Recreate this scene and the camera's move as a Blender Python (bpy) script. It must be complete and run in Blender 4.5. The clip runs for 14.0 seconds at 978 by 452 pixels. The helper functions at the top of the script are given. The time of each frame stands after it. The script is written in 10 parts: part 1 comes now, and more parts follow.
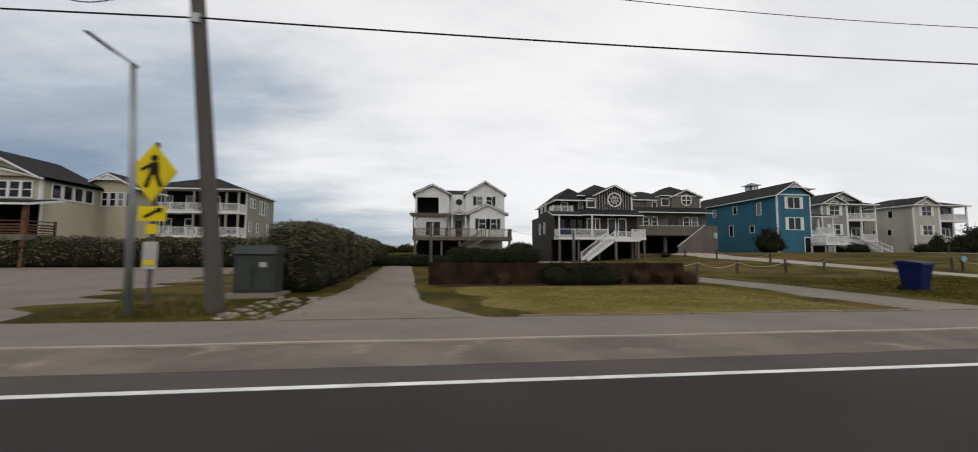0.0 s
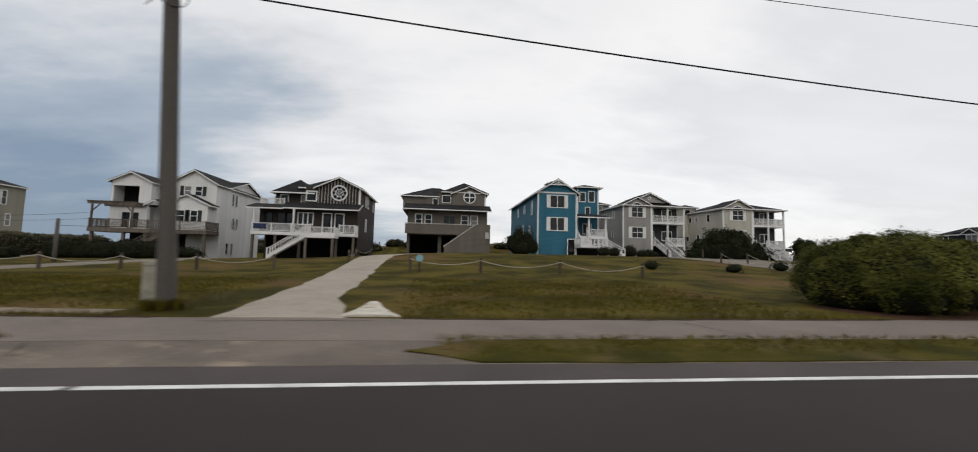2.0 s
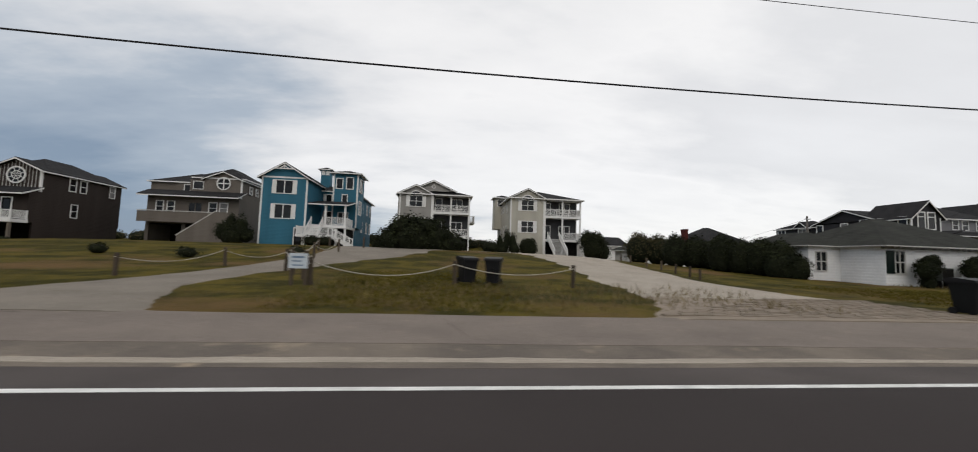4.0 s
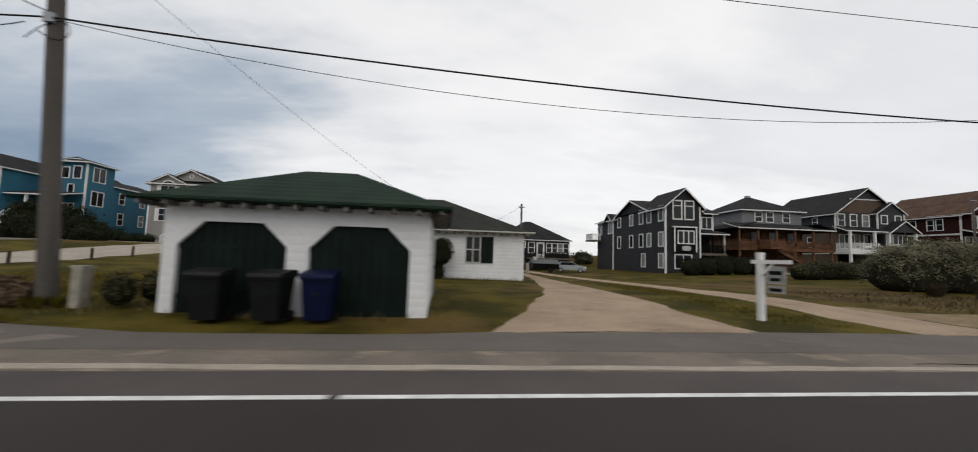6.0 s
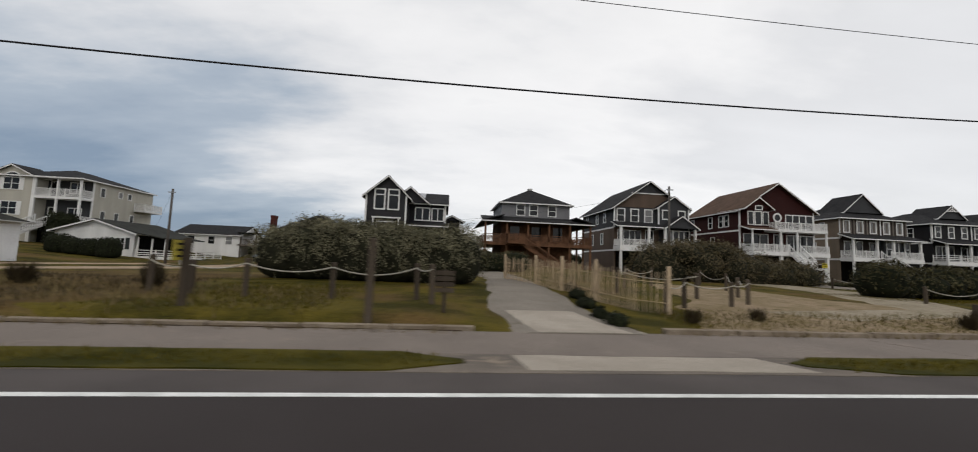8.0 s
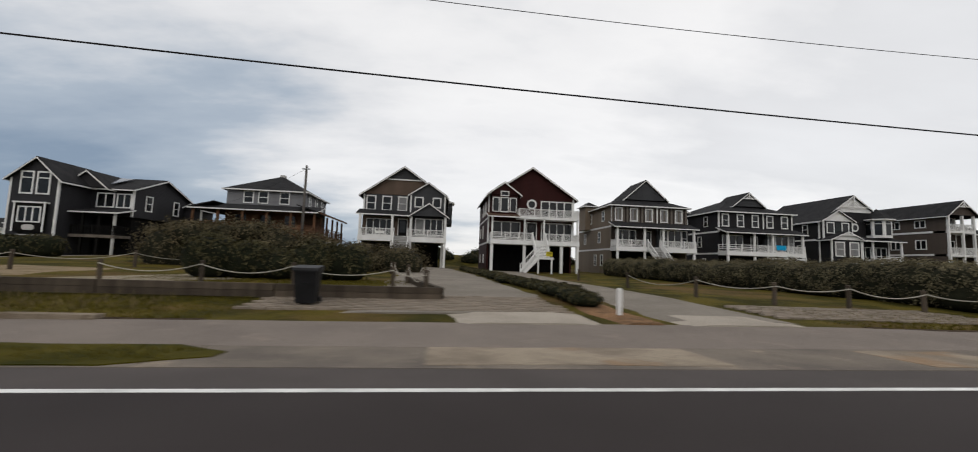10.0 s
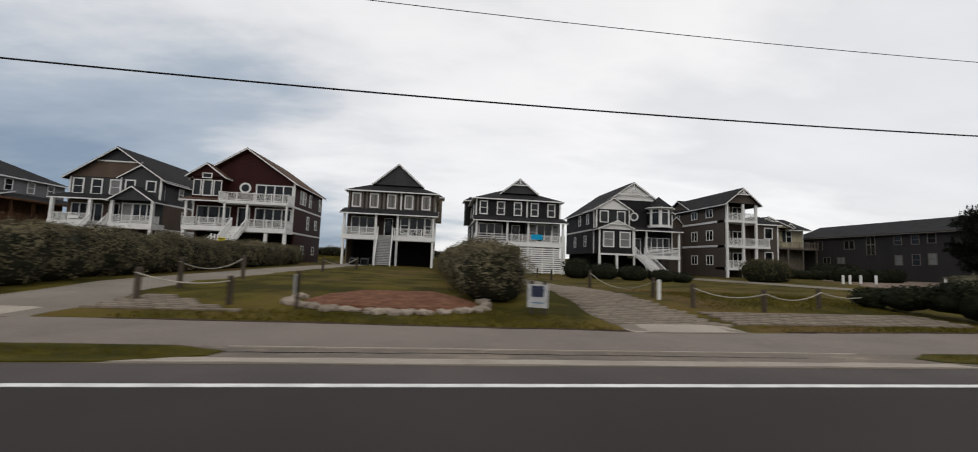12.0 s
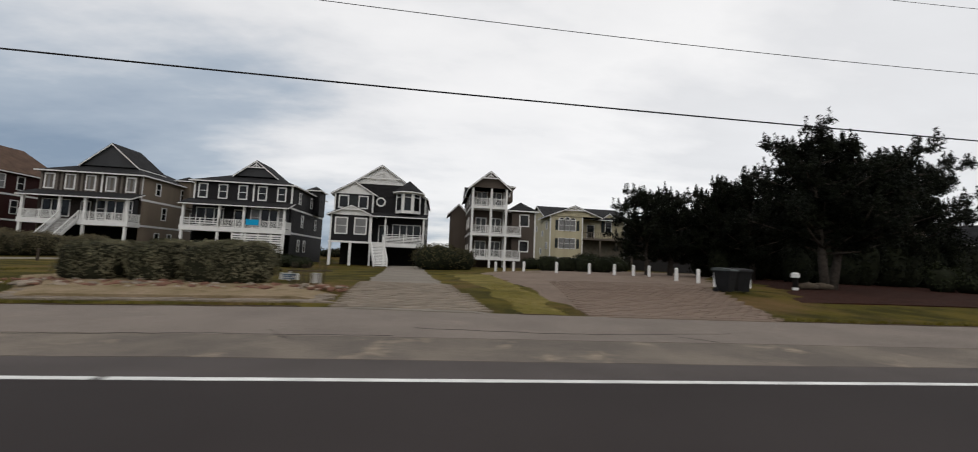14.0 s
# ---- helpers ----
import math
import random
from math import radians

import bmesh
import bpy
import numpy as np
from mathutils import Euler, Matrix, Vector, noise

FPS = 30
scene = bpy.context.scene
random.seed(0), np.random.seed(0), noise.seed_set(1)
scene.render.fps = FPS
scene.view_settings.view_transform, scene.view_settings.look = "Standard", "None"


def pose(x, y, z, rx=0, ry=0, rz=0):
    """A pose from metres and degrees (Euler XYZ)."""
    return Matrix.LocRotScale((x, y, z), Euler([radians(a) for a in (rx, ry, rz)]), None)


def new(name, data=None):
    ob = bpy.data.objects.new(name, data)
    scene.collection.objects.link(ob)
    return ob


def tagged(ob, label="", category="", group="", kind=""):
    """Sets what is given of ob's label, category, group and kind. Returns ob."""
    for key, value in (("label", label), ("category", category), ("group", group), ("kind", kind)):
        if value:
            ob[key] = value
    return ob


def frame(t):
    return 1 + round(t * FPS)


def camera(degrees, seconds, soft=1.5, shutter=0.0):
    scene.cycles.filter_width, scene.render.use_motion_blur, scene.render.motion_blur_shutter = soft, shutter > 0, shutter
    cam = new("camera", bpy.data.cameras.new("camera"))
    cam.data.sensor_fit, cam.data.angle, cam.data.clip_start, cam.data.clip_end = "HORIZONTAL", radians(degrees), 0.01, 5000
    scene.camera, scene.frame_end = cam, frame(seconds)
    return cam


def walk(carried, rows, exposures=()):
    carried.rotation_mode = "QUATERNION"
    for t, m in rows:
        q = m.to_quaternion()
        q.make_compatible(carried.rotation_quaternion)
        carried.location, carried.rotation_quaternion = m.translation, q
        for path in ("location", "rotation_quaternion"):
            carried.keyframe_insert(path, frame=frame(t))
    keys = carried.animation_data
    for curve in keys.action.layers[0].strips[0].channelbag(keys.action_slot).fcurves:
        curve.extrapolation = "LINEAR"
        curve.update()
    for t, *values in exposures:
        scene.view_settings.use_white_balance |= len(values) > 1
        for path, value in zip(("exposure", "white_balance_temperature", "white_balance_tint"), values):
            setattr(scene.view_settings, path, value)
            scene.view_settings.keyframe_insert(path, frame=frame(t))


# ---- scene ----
cam = camera(100.68, 14.0, soft=1.0, shutter=0.2)
# seconds, x, y, z, pitch, roll, yaw of a car window moving along the road
PATH = [
    (0.0, -0.00, -0.003, 1.200, 4.28, -0.17, -6.91),
    (0.5, 8.75, -0.006, 1.202, 4.45, -0.38, -6.90),
    (1.0, 17.52, -0.005, 1.203, 4.48, -0.66, -6.99),
    (1.5, 26.32, -0.002, 1.203, 4.58, -1.04, -7.09),
    (2.0, 35.11, 0.010, 1.189, 4.60, -1.39, -7.15),
    (2.5, 43.91, 0.047, 1.187, 4.56, -1.75, -7.04),
    (3.0, 52.72, 0.090, 1.185, 4.50, -1.74, -6.99),
    (5.5, 96.48, 0.233, 1.230, 4.23, -1.85, -6.38),
    (6.0, 105.19, 0.252, 1.220, 4.57, -1.75, -6.22),
    (6.5, 113.93, 0.261, 1.213, 4.70, -1.93, -6.49),
    (7.0, 122.64, 0.242, 1.195, 4.81, -2.15, -6.47),
    (7.5, 131.37, 0.214, 1.189, 4.95, -2.08, -6.36),
    (8.0, 140.11, 0.185, 1.190, 5.09, -2.22, -6.51),
    (10.5, 183.97, -0.068, 1.212, 5.09, -1.92, -6.74),
    (11.0, 192.81, -0.064, 1.206, 5.01, -2.03, -6.78),
    (11.5, 201.70, -0.082, 1.197, 5.03, -2.12, -6.88),
    (12.0, 210.60, -0.112, 1.192, 4.98, -2.15, -7.04),
    (12.5, 219.55, -0.150, 1.189, 4.85, -2.20, -7.07),
    (13.0, 228.55, -0.188, 1.197, 4.93, -2.34, -6.99),
    (13.5, 237.58, -0.235, 1.193, 4.84, -2.35, -6.94),
    (14.0, 246.61, -0.268, 1.198, 4.85, -2.42, -6.96),
]
walk(cam, [(t, pose(x, y, z, 90 + pitch, roll, yaw)) for t, x, y, z, pitch, roll, yaw in PATH])

# ---- world, light ----
SUN_EL, SUN_AZ = 42.0, 200.0
world = bpy.data.worlds.new("overcast_sky")
scene.world = world
world.use_nodes = True
wn, wl = world.node_tree.nodes, world.node_tree.links
wn.clear()
w_out = wn.new("ShaderNodeOutputWorld")
w_bg = wn.new("ShaderNodeBackground")
w_geo = wn.new("ShaderNodeTexCoord")
w_sky = wn.new("ShaderNodeTexSky")
w_sky.sky_type, w_sky.sun_disc = "NISHITA", False
w_sky.sun_elevation, w_sky.sun_rotation = radians(SUN_EL), radians(SUN_AZ)
w_sep = wn.new("ShaderNodeSeparateXYZ")
wl.new(w_geo.outputs["Generated"], w_sep.inputs[0])


def wmath(op, a, b=None, c=None):
    n = wn.new("ShaderNodeMath")
    n.operation = op
    for i, v in enumerate((a, b, c)):
        if v is None:
            continue
        if isinstance(v, (int, float)):
            n.inputs[i].default_value = v
        else:
            wl.new(v, n.inputs[i])
    return n.outputs[0]


# cloud layer: directions projected on a flat sheet high above
up = wmath("MAXIMUM", w_sep.outputs[2], 0.0)
den = wmath("ADD", up, 0.22)
cx_ = wmath("DIVIDE", w_sep.outputs[0], den)
cy_ = wmath("DIVIDE", w_sep.outputs[1], den)
w_comb = wn.new("ShaderNodeCombineXYZ")
wl.new(cx_, w_comb.inputs[0])
wl.new(cy_, w_comb.inputs[1])


def wnoise(scale, detail, rough, offset, squash):
    mp = wn.new("ShaderNodeMapping")
    mp.inputs["Location"].default_value = offset
    mp.inputs["Scale"].default_value = squash
    mp.inputs["Rotation"].default_value = (0, 0, radians(12))
    wl.new(w_comb.outputs[0], mp.inputs[0])
    nz = wn.new("ShaderNodeTexNoise")
    nz.inputs["Scale"].default_value = scale
    nz.inputs["Detail"].default_value = detail
    nz.inputs["Roughness"].default_value = rough
    wl.new(mp.outputs[0], nz.inputs["Vector"])
    return nz.outputs[0]


big = wnoise(0.55, 2.0, 0.45, (3.1, 1.7, 0.0), (0.8, 1.0, 1.0))
fine = wnoise(1.5, 6.0, 0.55, (7.3, 2.2, 0.0), (0.7, 1.3, 1.0))
# the cover thins out towards one side of the sky
slant = wmath("MULTIPLY", w_sep.outputs[0], wmath("MULTIPLY", wmath("MAXIMUM", wmath("SUBTRACT", 0.62, up), 0.0), 0.72))
haze = wmath("MULTIPLY", wmath("MAXIMUM", wmath("SUBTRACT", 0.22, up), 0.0), -0.85)
cover = wmath("ADD", haze, wmath("ADD", wmath("ADD", wmath("MULTIPLY_ADD", big, 0.5, 0.12), wmath("MULTIPLY", fine, 0.56)), slant))
ramp = wn.new("ShaderNodeValToRGB")
els = ramp.color_ramp.elements
els[0].position, els[0].color = 0.26, (0.235, 0.305, 0.405, 1)
els[1].position, els[1].color = 0.97, (0.86, 0.86, 0.87, 1)
for pos, col in ((0.45, (0.43, 0.49, 0.565, 1)), (0.57, (0.77, 0.775, 0.79, 1)), (0.65, (0.90, 0.893, 0.893, 1)), (0.73, (0.955, 0.945, 0.94, 1)), (0.84, (0.80, 0.80, 0.81, 1))):
    e = els.new(pos)
    e.color = col
wl.new(cover, ramp.inputs[0])
w_mix = wn.new("ShaderNodeMix")
w_mix.data_type = "RGBA"
w_mix.inputs[0].default_value = 0.9
w_scale = wn.new("ShaderNodeMix")
w_scale.data_type, w_scale.blend_type = "RGBA", "MULTIPLY"
w_scale.inputs[0].default_value = 1.0
w_scale.inputs[7].default_value = (0.09, 0.09, 0.09, 1)
wl.new(w_sky.outputs[0], w_scale.inputs[6])
wl.new(w_scale.outputs[2], w_mix.inputs[6])
wl.new(ramp.outputs[0], w_mix.inputs[7])
wl.new(w_mix.outputs[2], w_bg.inputs[0])
w_bg.inputs[1].default_value = 1.04
wl.new(w_bg.outputs[0], w_out.inputs[0])

sun = new("sun", bpy.data.lights.new("sun", "SUN"))
sun.data.energy, sun.data.angle, sun.data.color = 0.62, radians(40), (1.0, 0.92, 0.8)
sun.rotation_euler = (radians(90 - SUN_EL), 0, radians(180 - SUN_AZ))


# ---- materials ----
def mat(name, col, rough=0.7, var=0.25, scale=3.0, bump=0.15, fine=40.0, metal=0.0, lap=0.0, lap_axis=2, lap_bump=0.6,
        col2=None, spec=0.12, streak=False, islands=0.0, objvar=0.0):
    m = bpy.data.materials.new(name)
    m.use_nodes = True
    n, l = m.node_tree.nodes, m.node_tree.links
    b = n["Principled BSDF"]
    b.inputs["Roughness"].default_value = rough
    b.inputs["Metallic"].default_value = metal
    b.inputs["Specular IOR Level"].default_value = spec
    tc = n.new("ShaderNodeTexCoord")
    vec = tc.outputs["Object"]
    if streak:
        mp = n.new("ShaderNodeMapping")
        mp.inputs["Scale"].default_value = (1, 1, 0.08)
        l.new(vec, mp.inputs[0])
        svec = mp.outputs[0]
    else:
        svec = vec
    n1 = n.new("ShaderNodeTexNoise")
    n1.inputs["Scale"].default_value, n1.inputs["Detail"].default_value = scale, 4
    l.new(svec, n1.inputs["Vector"])
    n2 = n.new("ShaderNodeTexNoise")
    n2.inputs["Scale"].default_value, n2.inputs["Detail"].default_value = fine, 3
    l.new(vec, n2.inputs["Vector"])
    rp = n.new("ShaderNodeMapRange")
    rp.inputs[1].default_value, rp.inputs[2].default_value = 0.32, 0.68
    l.new(n1.outputs[0], rp.inputs[0])
    mx = n.new("ShaderNodeMix")
    mx.data_type = "RGBA"
    l.new(rp.outputs[0], mx.inputs[0])
    c2 = col2 or tuple(min(1, c * (1 + var)) for c in col)
    c1 = col if col2 else tuple(c * (1 - var) for c in col)
    mx.inputs[6].default_value, mx.inputs[7].default_value = (*c1, 1), (*c2, 1)
    m2 = n.new("ShaderNodeMix")
    m2.data_type, m2.blend_type = "RGBA", "MULTIPLY"
    m2.inputs[0].default_value = 1.0
    r2 = n.new("ShaderNodeMapRange")
    r2.inputs[1].default_value, r2.inputs[2].default_value = 0.3, 0.7
    r2.inputs[3].default_value, r2.inputs[4].default_value = 1 - var * 0.6, 1 + var * 0.6
    l.new(n2.outputs[0], r2.inputs[0])
    l.new(mx.outputs[2], m2.inputs[6])
    l.new(r2.outputs[0], m2.inputs[7])
    out = m2.outputs[2]
    for amount, src in ((islands, "g"), (objvar, "o")):
        if amount:
            if src == "g":
                rnd = n.new("ShaderNodeNewGeometry").outputs["Random Per Island"]
            else:
                rnd = n.new("ShaderNodeObjectInfo").outputs["Random"]
            r3 = n.new("ShaderNodeMapRange")
            r3.inputs[3].default_value, r3.inputs[4].default_value = 1 - amount, 1 + amount
            l.new(rnd, r3.inputs[0])
            m3 = n.new("ShaderNodeMix")
            m3.data_type, m3.blend_type = "RGBA", "MULTIPLY"
            m3.inputs[0].default_value = 1.0
            l.new(out, m3.inputs[6])
            l.new(r3.outputs[0], m3.inputs[7])
            out = m3.outputs[2]
    l.new(out, b.inputs["Base Color"])
    h = n2.outputs[0]
    if lap:
        sp = n.new("ShaderNodeSeparateXYZ")
        l.new(vec, sp.inputs[0])
        d = n.new("ShaderNodeMath")
        d.operation = "DIVIDE"
        src = sp.outputs[lap_axis]
        if lap_axis == 0:
            ad = n.new("ShaderNodeMath")
            l.new(sp.outputs[0], ad.inputs[0])
            l.new(sp.outputs[1], ad.inputs[1])
            src = ad.outputs[0]
        l.new(src, d.inputs[0])
        d.inputs[1].default_value = lap
        fr = n.new("ShaderNodeMath")
        fr.operation = "FRACT"
        l.new(d.outputs[0], fr.inputs[0])
        pw = n.new("ShaderNodeMath")
        pw.operation = "POWER"
        l.new(fr.outputs[0], pw.inputs[0])
        pw.inputs[1].default_value = 3.0
        sb = n.new("ShaderNodeMath")
        sb.operation = "MULTIPLY_ADD"
        l.new(pw.outputs[0], sb.inputs[0])
        sb.inputs[1].default_value = -lap_bump * 4
        l.new(n2.outputs[0], sb.inputs[2])
        h = sb.outputs[0]
    if bump:
        bp = n.new("ShaderNodeBump")
        bp.inputs["Strength"].default_value = bump
        bp.inputs["Distance"].default_value = 0.02
        l.new(h, bp.inputs["Height"])
        l.new(bp.outputs[0], b.inputs["Normal"])
    return m


def siding(name, col, var=0.12):
    return mat(name, col, 0.65, var, 0.7, 0.5, 14.0, lap=0.17, streak=True)


M_white = mat("white_trim_paint", (0.69, 0.685, 0.67), 0.5, 0.06, 1.5, 0.05)
M_offwhite = mat("weathered_white_paint", (0.44, 0.43, 0.41), 0.6, 0.12, 1.2, 0.1)
M_whitewall = mat("whitewashed_block", (0.68, 0.68, 0.68), 0.75, 0.07, 0.8, 0.35, 9.0, lap=0.2)
M_glass = mat("window_glass", (0.010, 0.011, 0.012), 0.08, 0.4, 0.5, 0.0, 1.0, spec=0.3)
M_blind = mat("window_blind", (0.17, 0.17, 0.17), 0.5, 0.15, 1.5, 0.1, spec=0.4, lap=0.05)
M_shutter = mat("black_shutter", (0.025, 0.03, 0.03), 0.5, 0.2, 3.0, 0.4, lap=0.07)
M_greenpaint = mat("dark_green_paint", (0.0035, 0.0095, 0.0075), 0.5, 0.3, 2.0, 0.3, 20.0, lap=0.25, lap_axis=0)
M_roof = mat("charcoal_shingle_roof", (0.02, 0.0198, 0.021), 0.9, 0.3, 1.2, 0.6, 18.0, lap=0.14)
M_roofbrown = mat("brown_shingle_roof", (0.085, 0.052, 0.036), 0.9, 0.25, 1.2, 0.6, 18.0, lap=0.14)
M_roofgreen = mat("green_shingle_roof", (0.013, 0.026, 0.017), 0.9, 0.3, 1.0, 0.6, 18.0, lap=0.14)
M_roofgrey = mat("weathered_grey_roof", (0.024, 0.025, 0.021), 0.9, 0.3, 1.0, 0.6, 18.0, lap=0.14)
# near-black for small dark parts, and for shade painted under houses and in porches
M_dark = mat("near_black_shade_and_paint", (0.006, 0.0055, 0.005), 0.85, 0.3, 2.0, 0.2)
M_cedar = mat("weathered_cedar", (0.115, 0.058, 0.032), 0.8, 0.3, 1.5, 0.4, 25.0, lap=0.15)
M_deckwood = mat("greyed_deck_timber", (0.13, 0.11, 0.092), 0.85, 0.3, 2.5, 0.4, 30.0, streak=True)
M_concrete = mat("pale_concrete", (0.235, 0.205, 0.165), 0.85, 0.14, 0.6, 0.2, 30.0)
M_brick = mat("red_brick", (0.12, 0.032, 0.022), 0.85, 0.25, 6.0, 0.5, 30.0, lap=0.08)


# rafter paint dimmed, with the shade under the eaves put into its colour
M_rafter = mat("eave_shaded_rafter_paint", (0.17, 0.165, 0.155), 0.8, 0.3, 3.0, 0.2)
M_steps = mat("worn_grey_step_paint", (0.3, 0.295, 0.285), 0.7, 0.15, 2.0, 0.1)


# ---- small tools ----
class MB:
    """Gathers faces for one mesh."""

    def __init__(self):
        self.v, self.f = [], []

    def add(self, vs, fs):
        k = len(self.v)
        self.v += vs
        self.f += [tuple(i + k for i in f) for f in fs]
        return self

    def box(self, x0, x1, y0, y1, z0, z1):
        x0, x1 = sorted((x0, x1)); y0, y1 = sorted((y0, y1)); z0, z1 = sorted((z0, z1))
        return self.add([(x0, y0, z0), (x1, y0, z0), (x1, y1, z0), (x0, y1, z0), (x0, y0, z1), (x1, y0, z1), (x1, y1, z1), (x0, y1, z1)],
                        [(0, 3, 2, 1), (4, 5, 6, 7), (0, 1, 5, 4), (1, 2, 6, 5), (2, 3, 7, 6), (3, 0, 4, 7)])

    def prism_y(self, poly, y0, y1):
        n = len(poly)
        a = sum(poly[i][0] * poly[(i + 1) % n][1] - poly[(i + 1) % n][0] * poly[i][1] for i in range(n))
        if a < 0:
            poly = poly[::-1]
        vs = [(x, y0, z) for x, z in poly] + [(x, y1, z) for x, z in poly]
        fs = [tuple(range(n)), tuple(range(2 * n - 1, n - 1, -1))] + [(i, i + n, (i + 1) % n + n, (i + 1) % n) for i in range(n)]
        return self.add(vs, fs)

    def prism_x(self, poly, x0, x1):
        n = len(poly)
        a = sum(poly[i][0] * poly[(i + 1) % n][1] - poly[(i + 1) % n][0] * poly[i][1] for i in range(n))
        if a < 0:
            poly = poly[::-1]
        vs = [(x0, y, z) for y, z in poly] + [(x1, y, z) for y, z in poly]
        fs = [tuple(range(n - 1, -1, -1)), tuple(range(n, 2 * n))] + [(i, (i + 1) % n, (i + 1) % n + n, i + n) for i in range(n)]
        return self.add(vs, fs)

    def prism_z(self, poly, z0, z1):
        n = len(poly)
        a = sum(poly[i][0] * poly[(i + 1) % n][1] - poly[(i + 1) % n][0] * poly[i][1] for i in range(n))
        if a < 0:
            poly = poly[::-1]
        vs = [(x, y, z0) for x, y in poly] + [(x, y, z1) for x, y in poly]
        fs = [tuple(range(n - 1, -1, -1)), tuple(range(n, 2 * n))] + [(i, (i + 1) % n, (i + 1) % n + n, i + n) for i in range(n)]
        return self.add(vs, fs)

    def beam(self, p, q, w, h=None):
        p, q = Vector(p), Vector(q)
        d = (q - p).normalized()
        s = d.cross(Vector((0, 0, 1)))
        s = Vector((1, 0, 0)) if s.length < 1e-4 else s.normalized()
        u = s.cross(d)
        s, u = s * w / 2, u * (h or w) / 2
        vs = [tuple(c + a * s + b * u) for c in (p, q) for a, b in ((-1, -1), (1, -1), (1, 1), (-1, 1))]
        return self.add(vs, [(0, 1, 2, 3), (7, 6, 5, 4), (0, 4, 5, 1), (1, 5, 6, 2), (2, 6, 7, 3), (3, 7, 4, 0)])

    def tube(self, pts, rads, n=8):
        rings = []
        for i, p in enumerate(pts):
            d = (Vector(pts[min(i + 1, len(pts) - 1)]) - Vector(pts[max(i - 1, 0)])).normalized()
            s = d.cross(Vector((0.3, 1, 0.1))).normalized()
            u = s.cross(d)
            r = rads[i] if hasattr(rads, "__len__") else rads
            rings.append([tuple(Vector(p) + r * (math.cos(a) * s + math.sin(a) * u)) for a in (2 * math.pi * k / n for k in range(n))])
        vs = [v for ring in rings for v in ring]
        fs = [(i * n + k, i * n + (k + 1) % n, (i + 1) * n + (k + 1) % n, (i + 1) * n + k) for i in range(len(pts) - 1) for k in range(n)]
        fs += [tuple(range(n - 1, -1, -1)), tuple(range(len(vs) - n, len(vs)))]
        return self.add(vs, fs)

    def ring(self, x, y, z, r0, r1, dep, n=28):
        vs, fs = [], []
        for k in range(n):
            c, s = math.cos(2 * math.pi * k / n), math.sin(2 * math.pi * k / n)
            vs += [(x + r0 * c, y, z + r0 * s), (x + r1 * c, y, z + r1 * s), (x + r1 * c, y - dep, z + r1 * s), (x + r0 * c, y - dep, z + r0 * s)]
        for k in range(n):
            a, b = 4 * k, 4 * ((k + 1) % n)
            fs += [(a + i, a + (i + 1) % 4, b + (i + 1) % 4, b + i) for i in range(4)]
        return self.add(vs, fs)

    def disc(self, x, y, z, r, dep=0.02, n=24):
        return self.prism_y([(x + r * math.cos(2 * math.pi * k / n), z + r * math.sin(2 * math.pi * k / n)) for k in range(n)], y - dep, y)


ORG = {}


def mesh_of(name, vs, fs, material, smooth=False):
    me = bpy.data.meshes.new(name)
    me.from_pydata(vs, [], fs)
    me.materials.append(material)
    if smooth:
        me.polygons.foreach_set("use_smooth", [True] * len(me.polygons))
    me.update()
    return me


def thing(name, x, y, z, label, category, group="", kind=""):
    e = new(name)
    e.location = (x, y, z)
    ORG[e] = (x, y, z)
    return tagged(e, label, category, group, kind)


def part(name, mb, material, parent, label="", smooth=False, kind=""):
    o = ORG[parent]
    me = mesh_of(name, [(a - o[0], b - o[1], c - o[2]) for a, b, c in mb.v], mb.f, material, smooth)
    ob = new(name, me)
    ob.parent = parent
    ORG[ob] = o
    return tagged(ob, label, kind=kind)


def solid(name, mb, material, label, category, group="", kind="", smooth=False):
    """A thing that is one mesh, with its origin at its base."""
    a = np.array(mb.v)
    o = ((a[:, 0].min() + a[:, 0].max()) / 2, (a[:, 1].min() + a[:, 1].max()) / 2, a[:, 2].min())
    ob = new(name, mesh_of(name, [tuple(r) for r in (a - np.array(o))], mb.f, material, smooth))
    ob.location = o
    ORG[ob] = o
    return tagged(ob, label, category, group, kind)


# ---- ground ----
BX = [-90, -30, 0, 20, 36, 52, 70, 84, 96, 108, 120, 134, 150, 170, 186, 204, 220, 237, 255, 300, 420]
BZ = [0.8, 0.6, 0.35, 0.7, 1.75, 1.85, 1.85, 1.65, 0.9, 0.0, -0.5, 0.2, 0.9, 0.3, 0.05, 0.2, -0.2, -0.2, 0.3, 0.8, 0.8]


def smooth01(a):
    a = min(1.0, max(0.0, a))
    return a * a * (3 - 2 * a)


# near edge and far edge of the path beside the road: x, y, height
NX = [-80, 18, 50, 97, 108, 122, 133, 143, 165, 186, 200, 220, 232, 246, 330]
NY = [6.65, 6.65, 6.6, 6.45, 6.7, 6.9, 7.15, 7.2, 7.2, 7.4, 7.35, 7.3, 7.4, 7.0, 6.9]
NZ = [-0.14, -0.14, -0.14, -0.19, -0.24, -0.3, -0.36, -0.385, -0.34, -0.3, -0.4, -0.42, -0.35, -0.2, -0.2]
